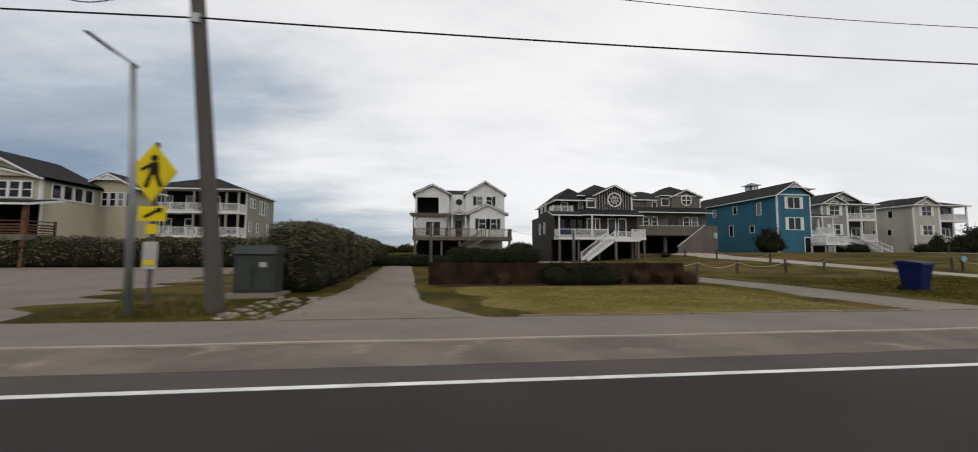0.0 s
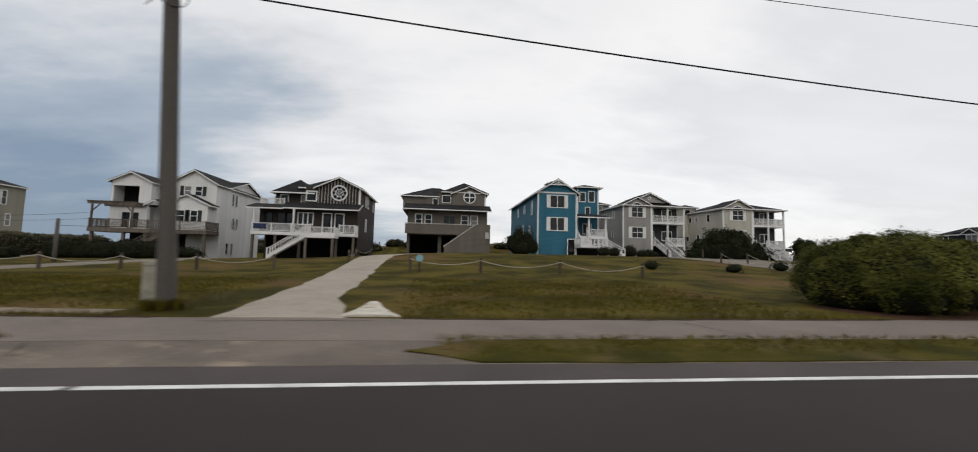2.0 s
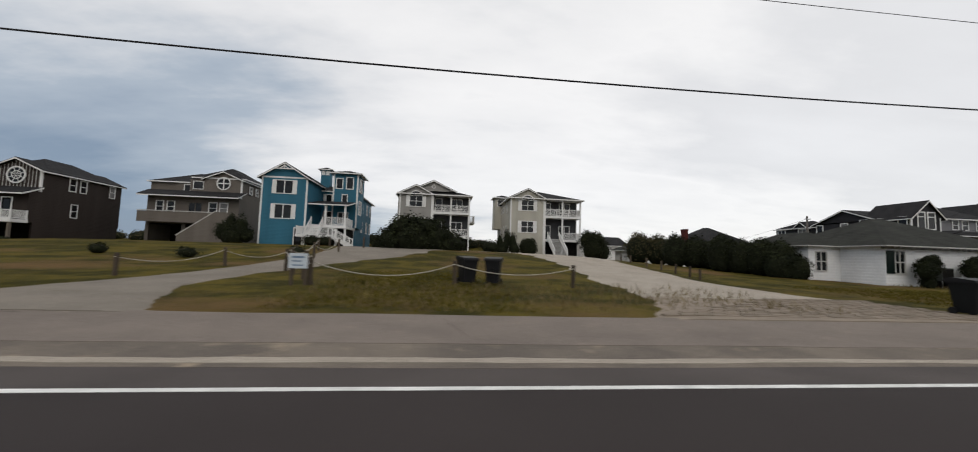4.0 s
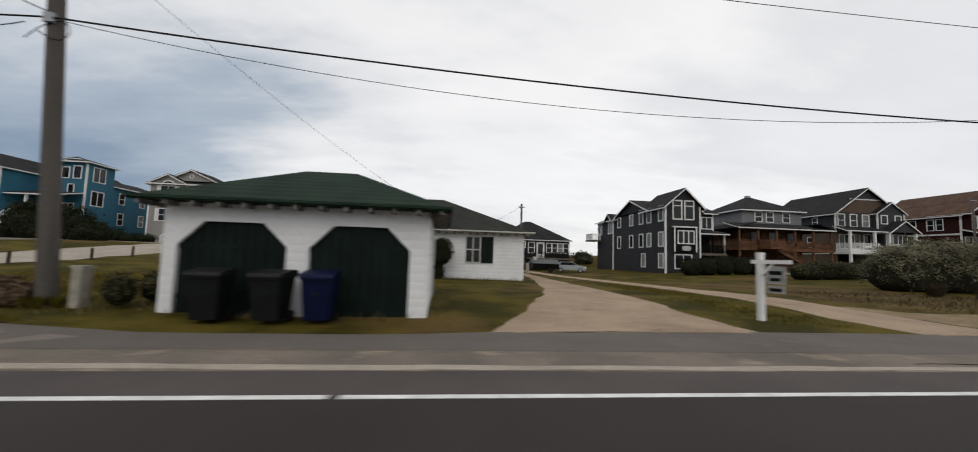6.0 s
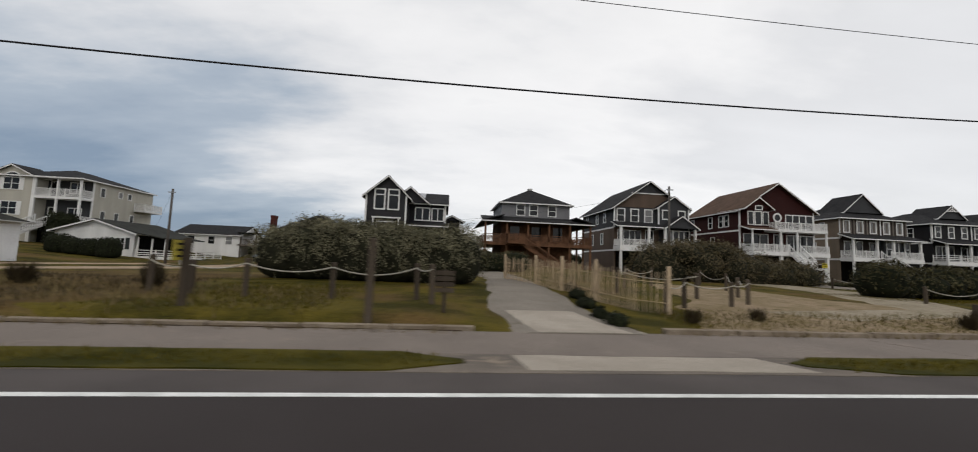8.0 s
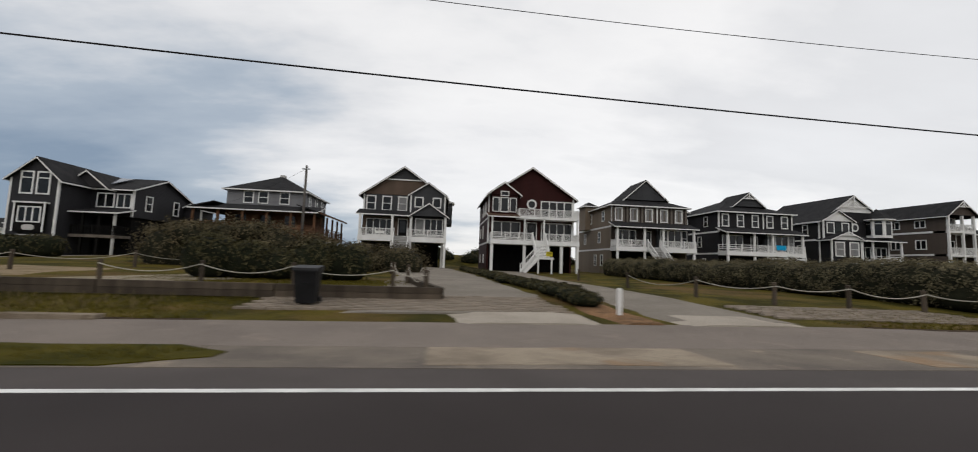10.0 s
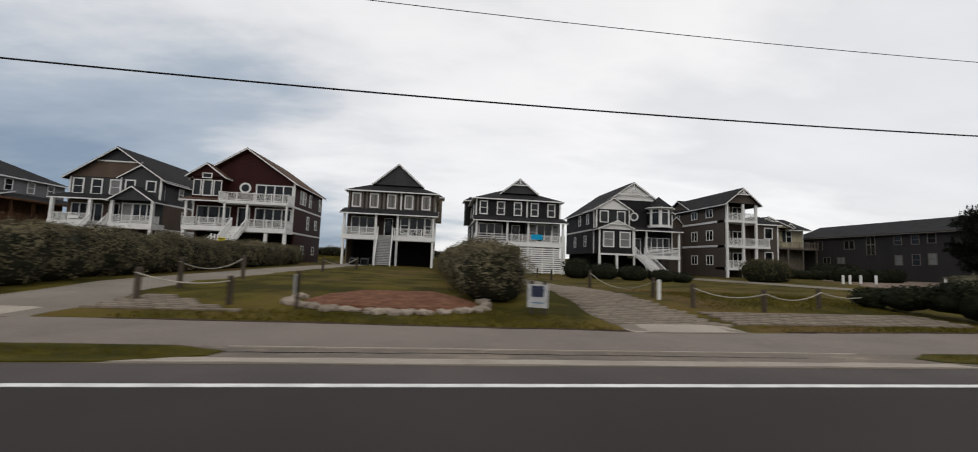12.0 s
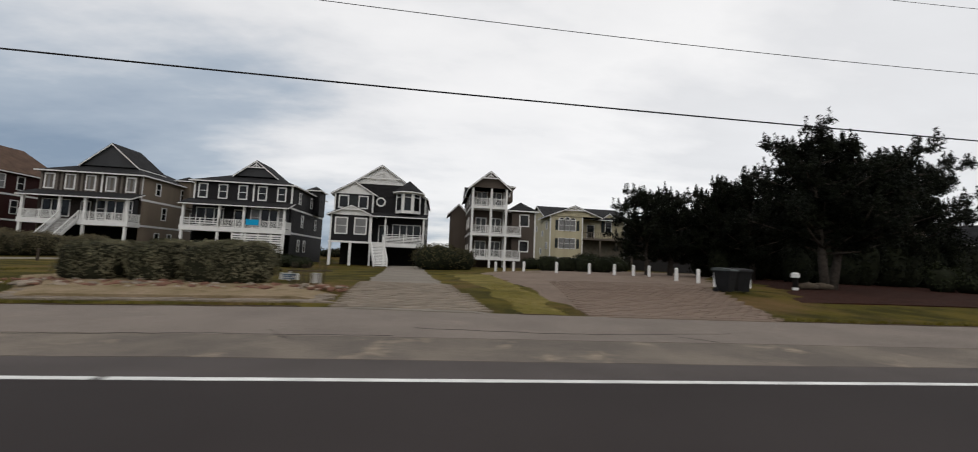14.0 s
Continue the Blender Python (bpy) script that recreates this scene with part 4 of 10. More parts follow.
def stairs(h, top, bot, w, m=None, railed=True, treadm=None):
    """A straight flight from top to bottom (points at mid-width), with stringers, treads and sloping rails."""
    (x0, y0, z0), (x1, y1, z1) = top, bot
    m = m or h["rail"]
    n = max(3, round((z0 - z1) / 0.19))
    d = Vector((x1 - x0, y1 - y0, 0)).normalized()
    s = Vector((-d.y, d.x, 0)) * w / 2
    for i in range(n):
        f = (i + 0.5) / n
        c = Vector((x0 + (x1 - x0) * f, y0 + (y1 - y0) * f, z0 - (z0 - z1) * (i + 1) / n + 0.1))
        run = math.hypot(x1 - x0, y1 - y0) / n
        tr = MB().beam(tuple(c - s * 0.96), tuple(c + s * 0.96), run * 0.98, 0.05)
        a = c - d * run * 0.5 - Vector((0, 0, -0.06))
        tr.beam(tuple(a - s * 0.96), tuple(a + s * 0.96), 0.025, 0.13)
        part("tread", tr, treadm or m, h["e"])
    for sg in (-1, 1):
        a, b = Vector(top) + s * sg, Vector(bot) + s * sg
        b_ = MB().beam(tuple(a - Vector((0, 0, 0.12))), tuple(b - Vector((0, 0, -0.05))), 0.06, 0.3)
        part("stringer", b_, m, h["e"])
        if railed:
            r = MB().beam(tuple(a + Vector((0, 0, 0.92))), tuple(b + Vector((0, 0, 0.92))), 0.09, 0.08)
            sr = part("stair_railing", r, m, h["e"])
            r = MB().beam(tuple(a + Vector((0, 0, 0.2))), tuple(b + Vector((0, 0, 0.25))), 0.05, 0.06)
            k = max(2, int((b - a).length / 0.3))
            for i in range(k + 1):
                p = a.lerp(b, i / k)
                r.box(p.x - 0.022, p.x + 0.022, p.y - 0.022, p.y + 0.022, p.z, p.z + 0.9)
            part("baluster_infill", r, m, sr, kind="stuff")
            for p in (a, b):
                part("post", MB().box(p.x - 0.06, p.x + 0.06, p.y - 0.06, p.y + 0.06, p.z - 0.1, p.z + 1.05), m, sr)


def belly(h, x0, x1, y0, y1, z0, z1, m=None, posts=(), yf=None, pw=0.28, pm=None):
    """The open level under a house on pilings: a near-black block standing in for its shade, set back, and the pilings
    in front.
    """
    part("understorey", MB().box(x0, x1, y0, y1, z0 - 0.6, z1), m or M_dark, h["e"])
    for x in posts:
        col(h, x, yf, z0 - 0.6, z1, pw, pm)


def battens(h, x0, x1, y, z0, z1, step=0.4, m=None, w=0.05, zf=None):
    n = int((x1 - x0) / step)
    for i in range(n + 1):
        x = x0 + (x1 - x0) * i / n
        part("batten", MB().box(x - w / 2, x + w / 2, y - 0.035, y - 0.002, z0, zf(x) if zf else z1), m or h["trim"], h["e"])

# ---- houses along the shore ----
S_cream = siding("cream_siding", (0.42, 0.385, 0.28))
S_sage = siding("sage_grey_siding", (0.245, 0.235, 0.19))
S_white = siding("white_siding", (0.66, 0.655, 0.64))
S_umber = siding("dark_umber_siding", (0.034, 0.026, 0.022))
S_taupe = siding("taupe_siding", (0.13, 0.113, 0.097))
S_blue = siding("bright_blue_siding", (0.033, 0.126, 0.186))
S_grey = siding("warm_grey_siding", (0.26, 0.25, 0.235))
S_stone = siding("pale_stone_siding", (0.40, 0.38, 0.325))
S_slatey = siding("charcoal_grey_shingle_siding", (0.026, 0.0255, 0.028))
S_black = siding("charcoal_shingle_siding", (0.0145, 0.0138, 0.015))
S_driftwood = siding("driftwood_shingle_siding", (0.17, 0.17, 0.178))
S_brown = siding("brown_siding", (0.095, 0.067, 0.05))
S_slate = siding("slate_grey_siding", (0.042, 0.043, 0.046))
S_maroon = siding("dark_maroon_siding", (0.027, 0.006, 0.005))
S_tan = siding("tan_siding", (0.17, 0.135, 0.10))
S_coffee = siding("coffee_brown_siding", (0.072, 0.057, 0.047))
M_porchshade = mat("shaded_tan_porch_wall", (0.16, 0.14, 0.11), 0.8, 0.2, 1.5, 0.2, lap=0.17)
S_yellow = siding("butter_yellow_siding", (0.43, 0.385, 0.265))
S_greyblock = siding("brown_grey_siding", (0.03, 0.0275, 0.027))


def cream_house():
    h = house("cream_house", -37, 40, 0.6, "long cream beach house with charcoal roof and shaded porch", S_cream)
    wall(h, -46, -28.9, 33, 40, 0.0, 6.8, corners="r")
    gable(h, -46, -28.9, 33, 40, 6.8, 8.9, xr=-37.5, truss=True)
    gable(h, -36.0, -28.9, 32.7, 38, 6.9, 8.75, truss=True, xr=-32.4)
    wall(h, -28.9, -26.2, 38, 41, 0.0, 7.0, corners="r")
    gable(h, -30.2, -25.9, 38, 41, 7.0, 8.1, truss=True)
    for a, b in ((-33.4, -32.5), (-32.0, -31.1), (-30.9, -30.3), (-30.1, -29.5)):
        win(h, "F", 33, a, b, 5.4, 6.5, "sash", 0.1)
    for i in range(4):
        win(h, "R", -28.9, 33.8 + i * 0.95, 34.5 + i * 0.95, 5.5, 6.5, "plain", 0.1)
    for i in range(4):
        win(h, "F", 38, -28.6 + i * 0.62, -28.2 + i * 0.62, 5.4, 6.5, "sash", 0.07)
    pent(h, -46, -27.6, 33, 30.6, 5.1, 4.65)
    for x in (-40, -36.5, -33, -30, -27.8):
        col(h, x, 30.8, 0.2, 4.6, 0.25, M_cedar)
    deck(h, -46, -27.6, 30.6, 33, 2.6, 0.4, M_deckwood)
    rail(h, [(-46, 30.8), (-27.8, 30.8), (-27.8, 33)], 2.6, 0.95, M_cedar, bars=3)
    # near-black sheet over the cream wall, the porch's shade as colour
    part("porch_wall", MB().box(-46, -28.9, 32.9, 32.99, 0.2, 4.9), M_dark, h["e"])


def sage_house():
    h = house("sage_house", -33, 62, 0.6, "sage grey house with two white-railed porches", S_sage)
    wall(h, -39.5, -26.6, 59.3, 68.5, 0.2, 10.0, corners="r")
    hip(h, -39.5, -26.6, 57.3, 68.5, 10.0, 12.4)
    deck(h, -39.5, -26.6, 57.3, 59.3, 7.1, 0.35)
    deck(h, -39.5, -26.6, 57.3, 59.3, 3.9, 0.35)
    # near-black sheet behind both porches holds their shade
    part("porch_wall", MB().box(-39.4, -26.8, 59.2, 59.29, 0.3, 9.9), M_dark, h["e"])
    for x in (-39.3, -35.8, -32.3, -28.3, -26.8):
        col(h, x, 57.5, 0.2, 9.8, 0.24, S_sage)
    for z in (7.1, 3.9):
        rail(h, [(-39.4, 57.4), (-26.7, 57.4), (-26.7, 59.2)], z, 1.05)
    stairs(h, (-32.0, 57.3, 3.9), (-34.0, 55.0, 0.7), 1.3)
    for a, b in ((-38.3, -37.4), (-36.9, -36.0), (-34.2, -33.3), (-31, -30)):
        win(h, "F", 59.2, a, b, 4.4, 6.1)
        win(h, "F", 59.2, a, b, 7.5, 9.2)
    for y, z0, z1 in ((60.4, 8.0, 9.2), (61.3, 8.0, 9.2), (63.4, 7.3, 9.2), (64.3, 7.3, 9.2), (65.2, 7.3, 9.2), (60.2, 4.6, 5.8), (62.6, 4.6, 5.8), (66.0, 4.3, 5.9)):
        win(h, "R", -26.6, y, y + 0.6, z0, z1)


def white_house():
    h = house("white_house", 2.5, 58, 0.3, "three-storey white house with timber decks and black shutters", S_white, M_white, M_roof, M_deckwood)
    wall(h, 3.3, 8.3, 52.3, 64.5, 3.4, 9.4, corners="lr")
    wall(h, -3.2, 3.3, 53.2, 64.5, 3.4, 6.4)
    wall_open(h, -3.2, 1.1, 52.3, 60, 6.4, 9.3, [(-2.95, -0.2, 6.55, 8.75)], 1.8, back=M_dark)
    wall(h, -3.2, 1.1, 52.3, 53.2, 3.4, 6.4)
    wall(h, 1.1, 3.3, 53.2, 60, 6.4, 9.3)
    gable(h, 3.3, 8.3, 52.3, 64.5, 9.4, 10.9, over=0.3)
    gable(h, -3.2, 1.1, 52.3, 60, 9.3, 10.35, over=0.3)
    gable(h, -3.2, 8.3, 55, 64.5, 9.3, 10.75, axis="x", over=0.3)
    gable(h, 3.5, 8.4, 50.9, 52.3, 6.6, 7.75, over=0.25)
    wall(h, 3.7, 8.2, 50.9, 52.3, 3.4, 6.6)
    gable(h, 1.4, 3.3, 51.2, 53.2, 6.45, 7.0, over=0.2)
    col(h, 1.5, 51.3, 3.6, 6.4, 0.16)
    col(h, 3.2, 51.3, 3.6, 6.4, 0.16)
    for a, b in ((4.75, 5.45), (5.95, 6.65)):
        win(h, "F", 52.3, a, b, 7.9, 8.95, "sash", 0.07, shut=0.0)
    for a, b in ((4.25, 4.65), (6.75, 7.15)):
        part("shutter", MB().box(a, b, 52.25, 52.298, 7.85, 9.0), M_shutter, h["e"])
    win(h, "F", 50.9, 4.9, 5.7, 4.7, 5.9, "sash", 0.07, shut=0.42)
    win(h, "F", 50.9, 6.4, 7.1, 4.7, 5.9, "sash", 0.07, shut=0.42)
    round_win(h, 2.45, 53.2, 8.3, 0.42, trimw=0.09)
    door(h, "F", 53.2, 2.0, 2.8, 3.7, 5.8)
    win(h, "F", 52.3, -1.8, 0.0, 3.8, 5.6, "pair", 0.08, pane=M_glass)
    for y, z0, z1 in ((56.0, 7.2, 8.7), (56.9, 7.2, 8.7), (56.4, 4.2, 5.6), (57.3, 4.2, 5.6), (55.2, 0.9, 2.3), (56.4, 0.9, 2.3)):
        win(h, "R", 8.3, y, y + 0.55, z0, z1, "plain", 0.05)
    wall(h, 4.6, 8.3, 53.5, 64.5, 0.0, 3.4)
    belly(h, -3.0, 4.6, 55.5, 64, 0.3, 3.4, posts=(-3.0, 0.2, 2.4, 8.6), yf=49.9, pw=0.26, pm=M_deckwood)
    deck(h, -3.3, 8.9, 49.6, 52.3, 3.6, 0.45, M_deckwood)
    rail(h, [(-3.2, 52.2), (-3.2, 49.7), (4.6, 49.7)], 3.6, 1.0, M_deckwood)
    rail(h, [(6.0, 49.7), (8.8, 49.7), (8.8, 52.2)], 3.6, 1.0, M_deckwood)
    stairs(h, (5.3, 49.5, 3.6), (1.2, 48.4, 0.5), 1.2, M_deckwood)
    # pergola over the left of the deck
    for x in (-3.2, 0.9):
        col(h, x, 49.9, 3.6, 6.3, 0.16, M_deckwood)
    pg = part("pergola_beam", MB().beam((-3.7, 49.9, 6.35), (1.4, 49.9, 6.35), 0.08, 0.22), M_deckwood, h["e"], "greyed timber pergola beam")
    part("pergola_beam", MB().beam((-3.7, 52.2, 6.35), (1.2, 52.2, 6.35), 0.08, 0.22), M_deckwood, h["e"])
    for i in range(11):
        part("rafter", MB().beam((-3.4 + i * 0.45, 49.4, 6.52), (-3.4 + i * 0.45, 52.25, 6.52), 0.05, 0.14), M_deckwood, pg)
    part("brace", MB().beam((-3.2, 49.9, 5.4), (-2.4, 49.9, 6.25), 0.08, 0.1), M_deckwood, pg)
    part("brace", MB().beam((0.9, 49.9, 5.4), (0.1, 49.9, 6.25), 0.08, 0.1), M_deckwood, pg)


def umber_house():
    h = house("umber_house", 19.5, 56, 0.7, "dark umber house with a white wheel window and white stairs", S_umber)
    wall(h, 14.4, 25.4, 49.8, 62.5, 3.4, 6.9)
    wall(h, 19.0, 25.4, 51.0, 62.5, 6.9, 9.35, corners="r")
    wall(h, 15.3, 19.0, 51.8, 62, 6.9, 8.6)
    hip(h, 15.3, 19.6, 51.4, 62, 8.6, 10.6, 0.4)
    gable(h, 20.3, 25.4, 51.0, 62.5, 9.35, 10.55, over=0.35, gm=S_umber)
    hip(h, 18.3, 25.4, 51.6, 62.5, 9.3, 11.45, 0.3)
    battens(h, 20.5, 25.2, 51.0, 7.2, 9.3, 0.36, M_offwhite, 0.06, zf=lambda x: 9.4 + 1.0 * (1 - abs(x - 22.85) / 2.4))
    round_win(h, 22.9, 50.95, 8.72, 0.82, spokes=8, trimw=0.16)
    win(h, "F", 51.0, 19.15, 20.2, 7.7, 8.75, "plain", 0.13)
    win(h, "F", 51.8, 15.9, 16.7, 7.0, 8.3, "plain", 0.1)
    win(h, "F", 51.8, 18.3, 18.8, 7.2, 8.3, "plain", 0.08)
    pent(h, 17.2, 25.5, 51.0, 48.9, 7.3, 6.45)
    pent(h, 13.9, 17.2, 50.4, 48.2, 6.95, 6.3)
    rail(h, [(14.3, 51.8), (14.3, 50.2), (16.9, 50.2)], 6.9, 0.8)
    for a, b in ((21.5, 22.4), (22.9, 23.8)):
        door(h, "F", 49.8, a, b, 3.8, 6.0)
    win(h, "F", 49.8, 18.7, 20.3, 4.7, 6.0, "n3", 0.1)
    for a, b in ((15.0, 15.8), (16.4, 17.2), (17.4, 18.2)):
        win(h, "F", 49.8, a, b, 4.0, 5.9, "plain", 0.06, trim=M_dark)
    deck(h, 14.3, 25.6, 47.9, 49.8, 3.65, 0.35)
    rail(h, [(14.4, 49.7), (14.4, 48.0), (20.6, 48.0)], 3.65, 0.95)
    rail(h, [(23.8, 48.0), (25.5, 48.0), (25.5, 49.7)], 3.65, 0.95)
    for x in (14.5, 18.7):
        col(h, x, 48.2, 3.65, 6.4, 0.16)
    deck(h, 20.6, 23.8, 45.9, 47.9, 3.3, 0.3)
    rail(h, [(23.8, 47.9), (23.8, 46.0), (21.0, 46.0)], 3.3, 0.9)
    stairs(h, (20.6, 46.9, 3.3), (17.0, 46.3, 0.75), 1.5)
    for x, y in ((20.8, 46.1), (23.6, 46.1), (23.6, 47.7), (19.5, 48.1), (14.5, 48.1), (25.4, 48.1), (16.9, 48.1)):
        col(h, x, y, 0.2, 3.3, 0.24, M_deckwood)
    belly(h, 14.8, 25.2, 52.5, 62.3, 0.7, 3.4)
    wall(h, 25.2, 25.4, 50.5, 62.3, 0.2, 3.4)
    wall(h, 14.4, 14.6, 51.5, 62.3, 0.2, 3.4)
    part("deck_sign", MB().box(14.6, 15.9, 47.86, 47.92, 3.95, 4.5), mat("navy_sign_board", (0.03, 0.04, 0.09), 0.5), h["e"], "small navy sign board")
    for y, z0, z1 in ((54.5, 7.6, 9.0), (56.0, 7.6, 9.0), (60.5, 7.6, 9.0), (55, 4.4, 5.9)):
        win(h, "R", 25.4, y, y + 0.8, z0, z1)
    for y, z0, z1 in ((54.0, 7.4, 8.4), (56.0, 7.4, 8.4), (54.5, 4.4, 5.8), (57.0, 4.4, 5.8)):
        win(h, "L", 14.4, y, y + 0.7, z0, z1)


def taupe_house():
    h = house("taupe_house", 36.5, 65, 1.8, "taupe house with a round cross window and carport below", S_taupe)
    wall(h, 30.5, 42.2, 60.0, 70.5, 4.4, 8.2)
    wall(h, 37.0, 42.0, 60.9, 70.5, 8.2, 10.9, corners="r")
    wall(h, 35.0, 37.0, 61.2, 70.5, 8.2, 10.8)
    wall(h, 33.0, 35.0, 61.6, 70.5, 8.2, 10.3)
    wall(h, 29.6, 33.0, 61.8, 70.5, 8.2, 10.35)
    gable(h, 37.0, 42.0, 60.9, 68, 10.9, 11.95, over=0.3)
    hip(h, 35.6, 42.2, 61.2, 70.5, 11.1, 13.2, 0.3)
    hip(h, 29.6, 39.0, 61.8, 70.0, 10.4, 12.4, 0.35)
    pent(h, 30.2, 42.4, 60.9, 58.9, 9.0, 8.1)
    round_win(h, 39.55, 60.9, 10.35, 0.8, cross=True, trimw=0.14)
    win(h, "F", 61.2, 35.5, 36.7, 9.5, 10.5, "plain", 0.1)
    win(h, "F", 61.6, 34.1, 34.8, 9.2, 10.0, "plain", 0.1)
    for a, b in ((31.7, 32.5), (33.1, 33.9), (38.4, 39.3), (39.8, 40.7)):
        win(h, "F", 60.0, a, b, 6.0, 7.4, "sash", 0.13)
    win(h, "F", 60.0, 35.8, 37.4, 5.0, 7.3, "pair", 0.05, trim=S_taupe, pane=M_glass)
    deck(h, 30.3, 42.4, 58.6, 60.0, 4.9, 0.3, S_taupe)
    part("parapet", MB().box(30.3, 40.2, 58.55, 58.7, 4.5, 5.9), S_taupe, h["e"])
    part("rail_cap", MB().box(30.25, 40.25, 58.5, 58.75, 5.95, 6.05), M_offwhite, h["e"])
    wall_open(h, 30.5, 42.2, 60.0, 70, 1.2, 4.4, [(30.9, 35.0, 1.7, 4.4), (35.5, 38.6, 1.7, 4.4)], 5.0)
    part("stair_wall", MB().prism_y([(35.9, 1.2), (42.4, 1.2), (42.4, 6.0), (40.4, 6.0), (35.9, 2.7)], 57.6, 57.8), S_taupe, h["e"])
    part("stair_wall", MB().prism_y([(35.9, 1.2), (42.4, 1.2), (42.4, 4.9), (40.4, 4.9), (35.9, 1.8)], 58.35, 58.5), S_taupe, h["e"])
    part("rail_cap", MB().beam((35.8, 57.7, 2.75), (40.4, 57.7, 6.08), 0.22, 0.12), M_offwhite, h["e"])
    part("utility_box", MB().box(41.7, 42.2, 57.4, 57.6, 4.0, 4.9), M_offwhite, h["e"])
    for y, z0, z1 in ((63.0, 9.3, 10.3), (65.0, 9.3, 10.3), (63, 5.6, 7.0), (66, 5.6, 7.0)):
        win(h, "R", 42.1, y, y + 0.8, z0, z1)


def blue_house():
    h = house("blue_house", 51, 62, 1.9, "bright blue house with white trim, shutters and tower", S_blue)
    wall(h, 48.1, 53.5, 52.6, 72.5, 1.4, 10.3, corners="lr")
    gable(h, 48.1, 53.5, 52.6, 72.5, 10.3, 12.0, truss=True, over=0.4)
    part("trim_band", MB().box(48.1, 53.5, 52.55, 52.598, 10.15, 10.35), M_white, h["e"])
    for z0, z1 in ((8.3, 9.85), (5.2, 6.85)):
        win(h, "F", 52.6, 49.85, 51.75, z0, z1, "pair", 0.1, shut=0.42, shutm=M_white, pane=M_glass)
    door(h, "F", 52.6, 52.3, 53.2, 1.9, 4.0)
    for y, z0, z1 in ((55.5, 7.6, 9.4), (60.5, 8.2, 9.4), (65.5, 8.2, 9.4), (57.0, 5.0, 6.0), (61.5, 4.6, 6.4), (67.0, 4.6, 6.2)):
        win(h, "L", 48.1, y, y + 0.8, z0, z1, "plain", 0.07)
    # set-back wing with the tower
    wall(h, 53.5, 58.0, 59.0, 72.5, 1.4, 9.6, corners="r")
    hip(h, 52.0, 58.0, 59.0, 74.5, 9.7, 11.0, 0.3)
    wall(h, 55.3, 58.6, 57.6, 62.0, 4.6, 12.0, corners="lr")
    hip(h, 55.3, 58.6, 57.6, 62.0, 12.1, 12.8, 0.5)
    win(h, "F", 57.6, 55.75, 56.5, 10.0, 11.3, "plain", 0.12)
    win(h, "F", 57.6, 57.1, 57.9, 10.0, 11.5, "plain", 0.12)
    win(h, "R", 58.6, 58.6, 60.4, 9.8, 11.6, "pair", 0.12)
    win(h, "R", 58.6, 58.6, 60.4, 6.6, 8.4, "pair", 0.12)
    win(h, "F", 59.0, 54.1, 54.8, 8.2, 9.2, "plain", 0.1, shut=0.3, shutm=M_white)
    win(h, "F", 57.6, 56.6, 57.2, 8.1, 9.1, "plain", 0.1)
    for y in (64.0, 68.0, 71.0):
        win(h, "R", 58.0, y, y + 0.9, 7.4, 8.9)
        win(h, "R", 58.0, y, y + 0.9, 4.4, 6.0)
    pent(h, 53.6, 58.2, 57.6, 53.4, 8.0, 7.2)
    deck(h, 53.5, 58.2, 53.4, 59.0, 4.6, 0.35)
    for x in (55.6, 58.0):
        col(h, x, 53.6, 4.6, 7.1, 0.24)
    rail(h, [(55.6, 53.5), (58.1, 53.5), (58.1, 57.5)], 4.6, 1.0)
    door(h, "F", 59.0, 53.9, 54.9, 4.6, 6.8)
    win(h, "F", 57.6, 56.2, 57.4, 5.2, 6.6, "pair", 0.1)
    deck(h, 53.2, 57.0, 50.2, 53.4, 3.2, 0.3)
    rail(h, [(53.3, 52.4), (53.3, 50.3), (56.9, 50.3)], 3.2, 0.95)
    stairs(h, (54.6, 53.6, 4.6), (54.6, 51.8, 3.2), 1.4)
    stairs(h, (56.9, 51.4, 3.2), (59.4, 51.2, 1.9), 1.3)
    belly(h, 54.0, 58.0, 55.0, 59.0, 1.9, 4.25, posts=(53.7, 57.0, 58.1), yf=53.6, pw=0.22, pm=M_white)
    cup = part("cupola", MB().box(52.25, 53.55, 62.2, 63.6, 10.2, 13.35), S_blue, h["e"])
    part("cupola_vent", MB().box(52.35, 52.85, 62.14, 62.198, 12.55, 13.2).box(52.95, 53.45, 62.14, 62.198, 12.55, 13.2).box(52.19, 52.248, 62.4, 63.4, 12.55, 13.2), M_white, cup)
    hip(h, 52.25, 53.55, 62.2, 63.6, 13.4, 13.85, 0.35, 0.1)


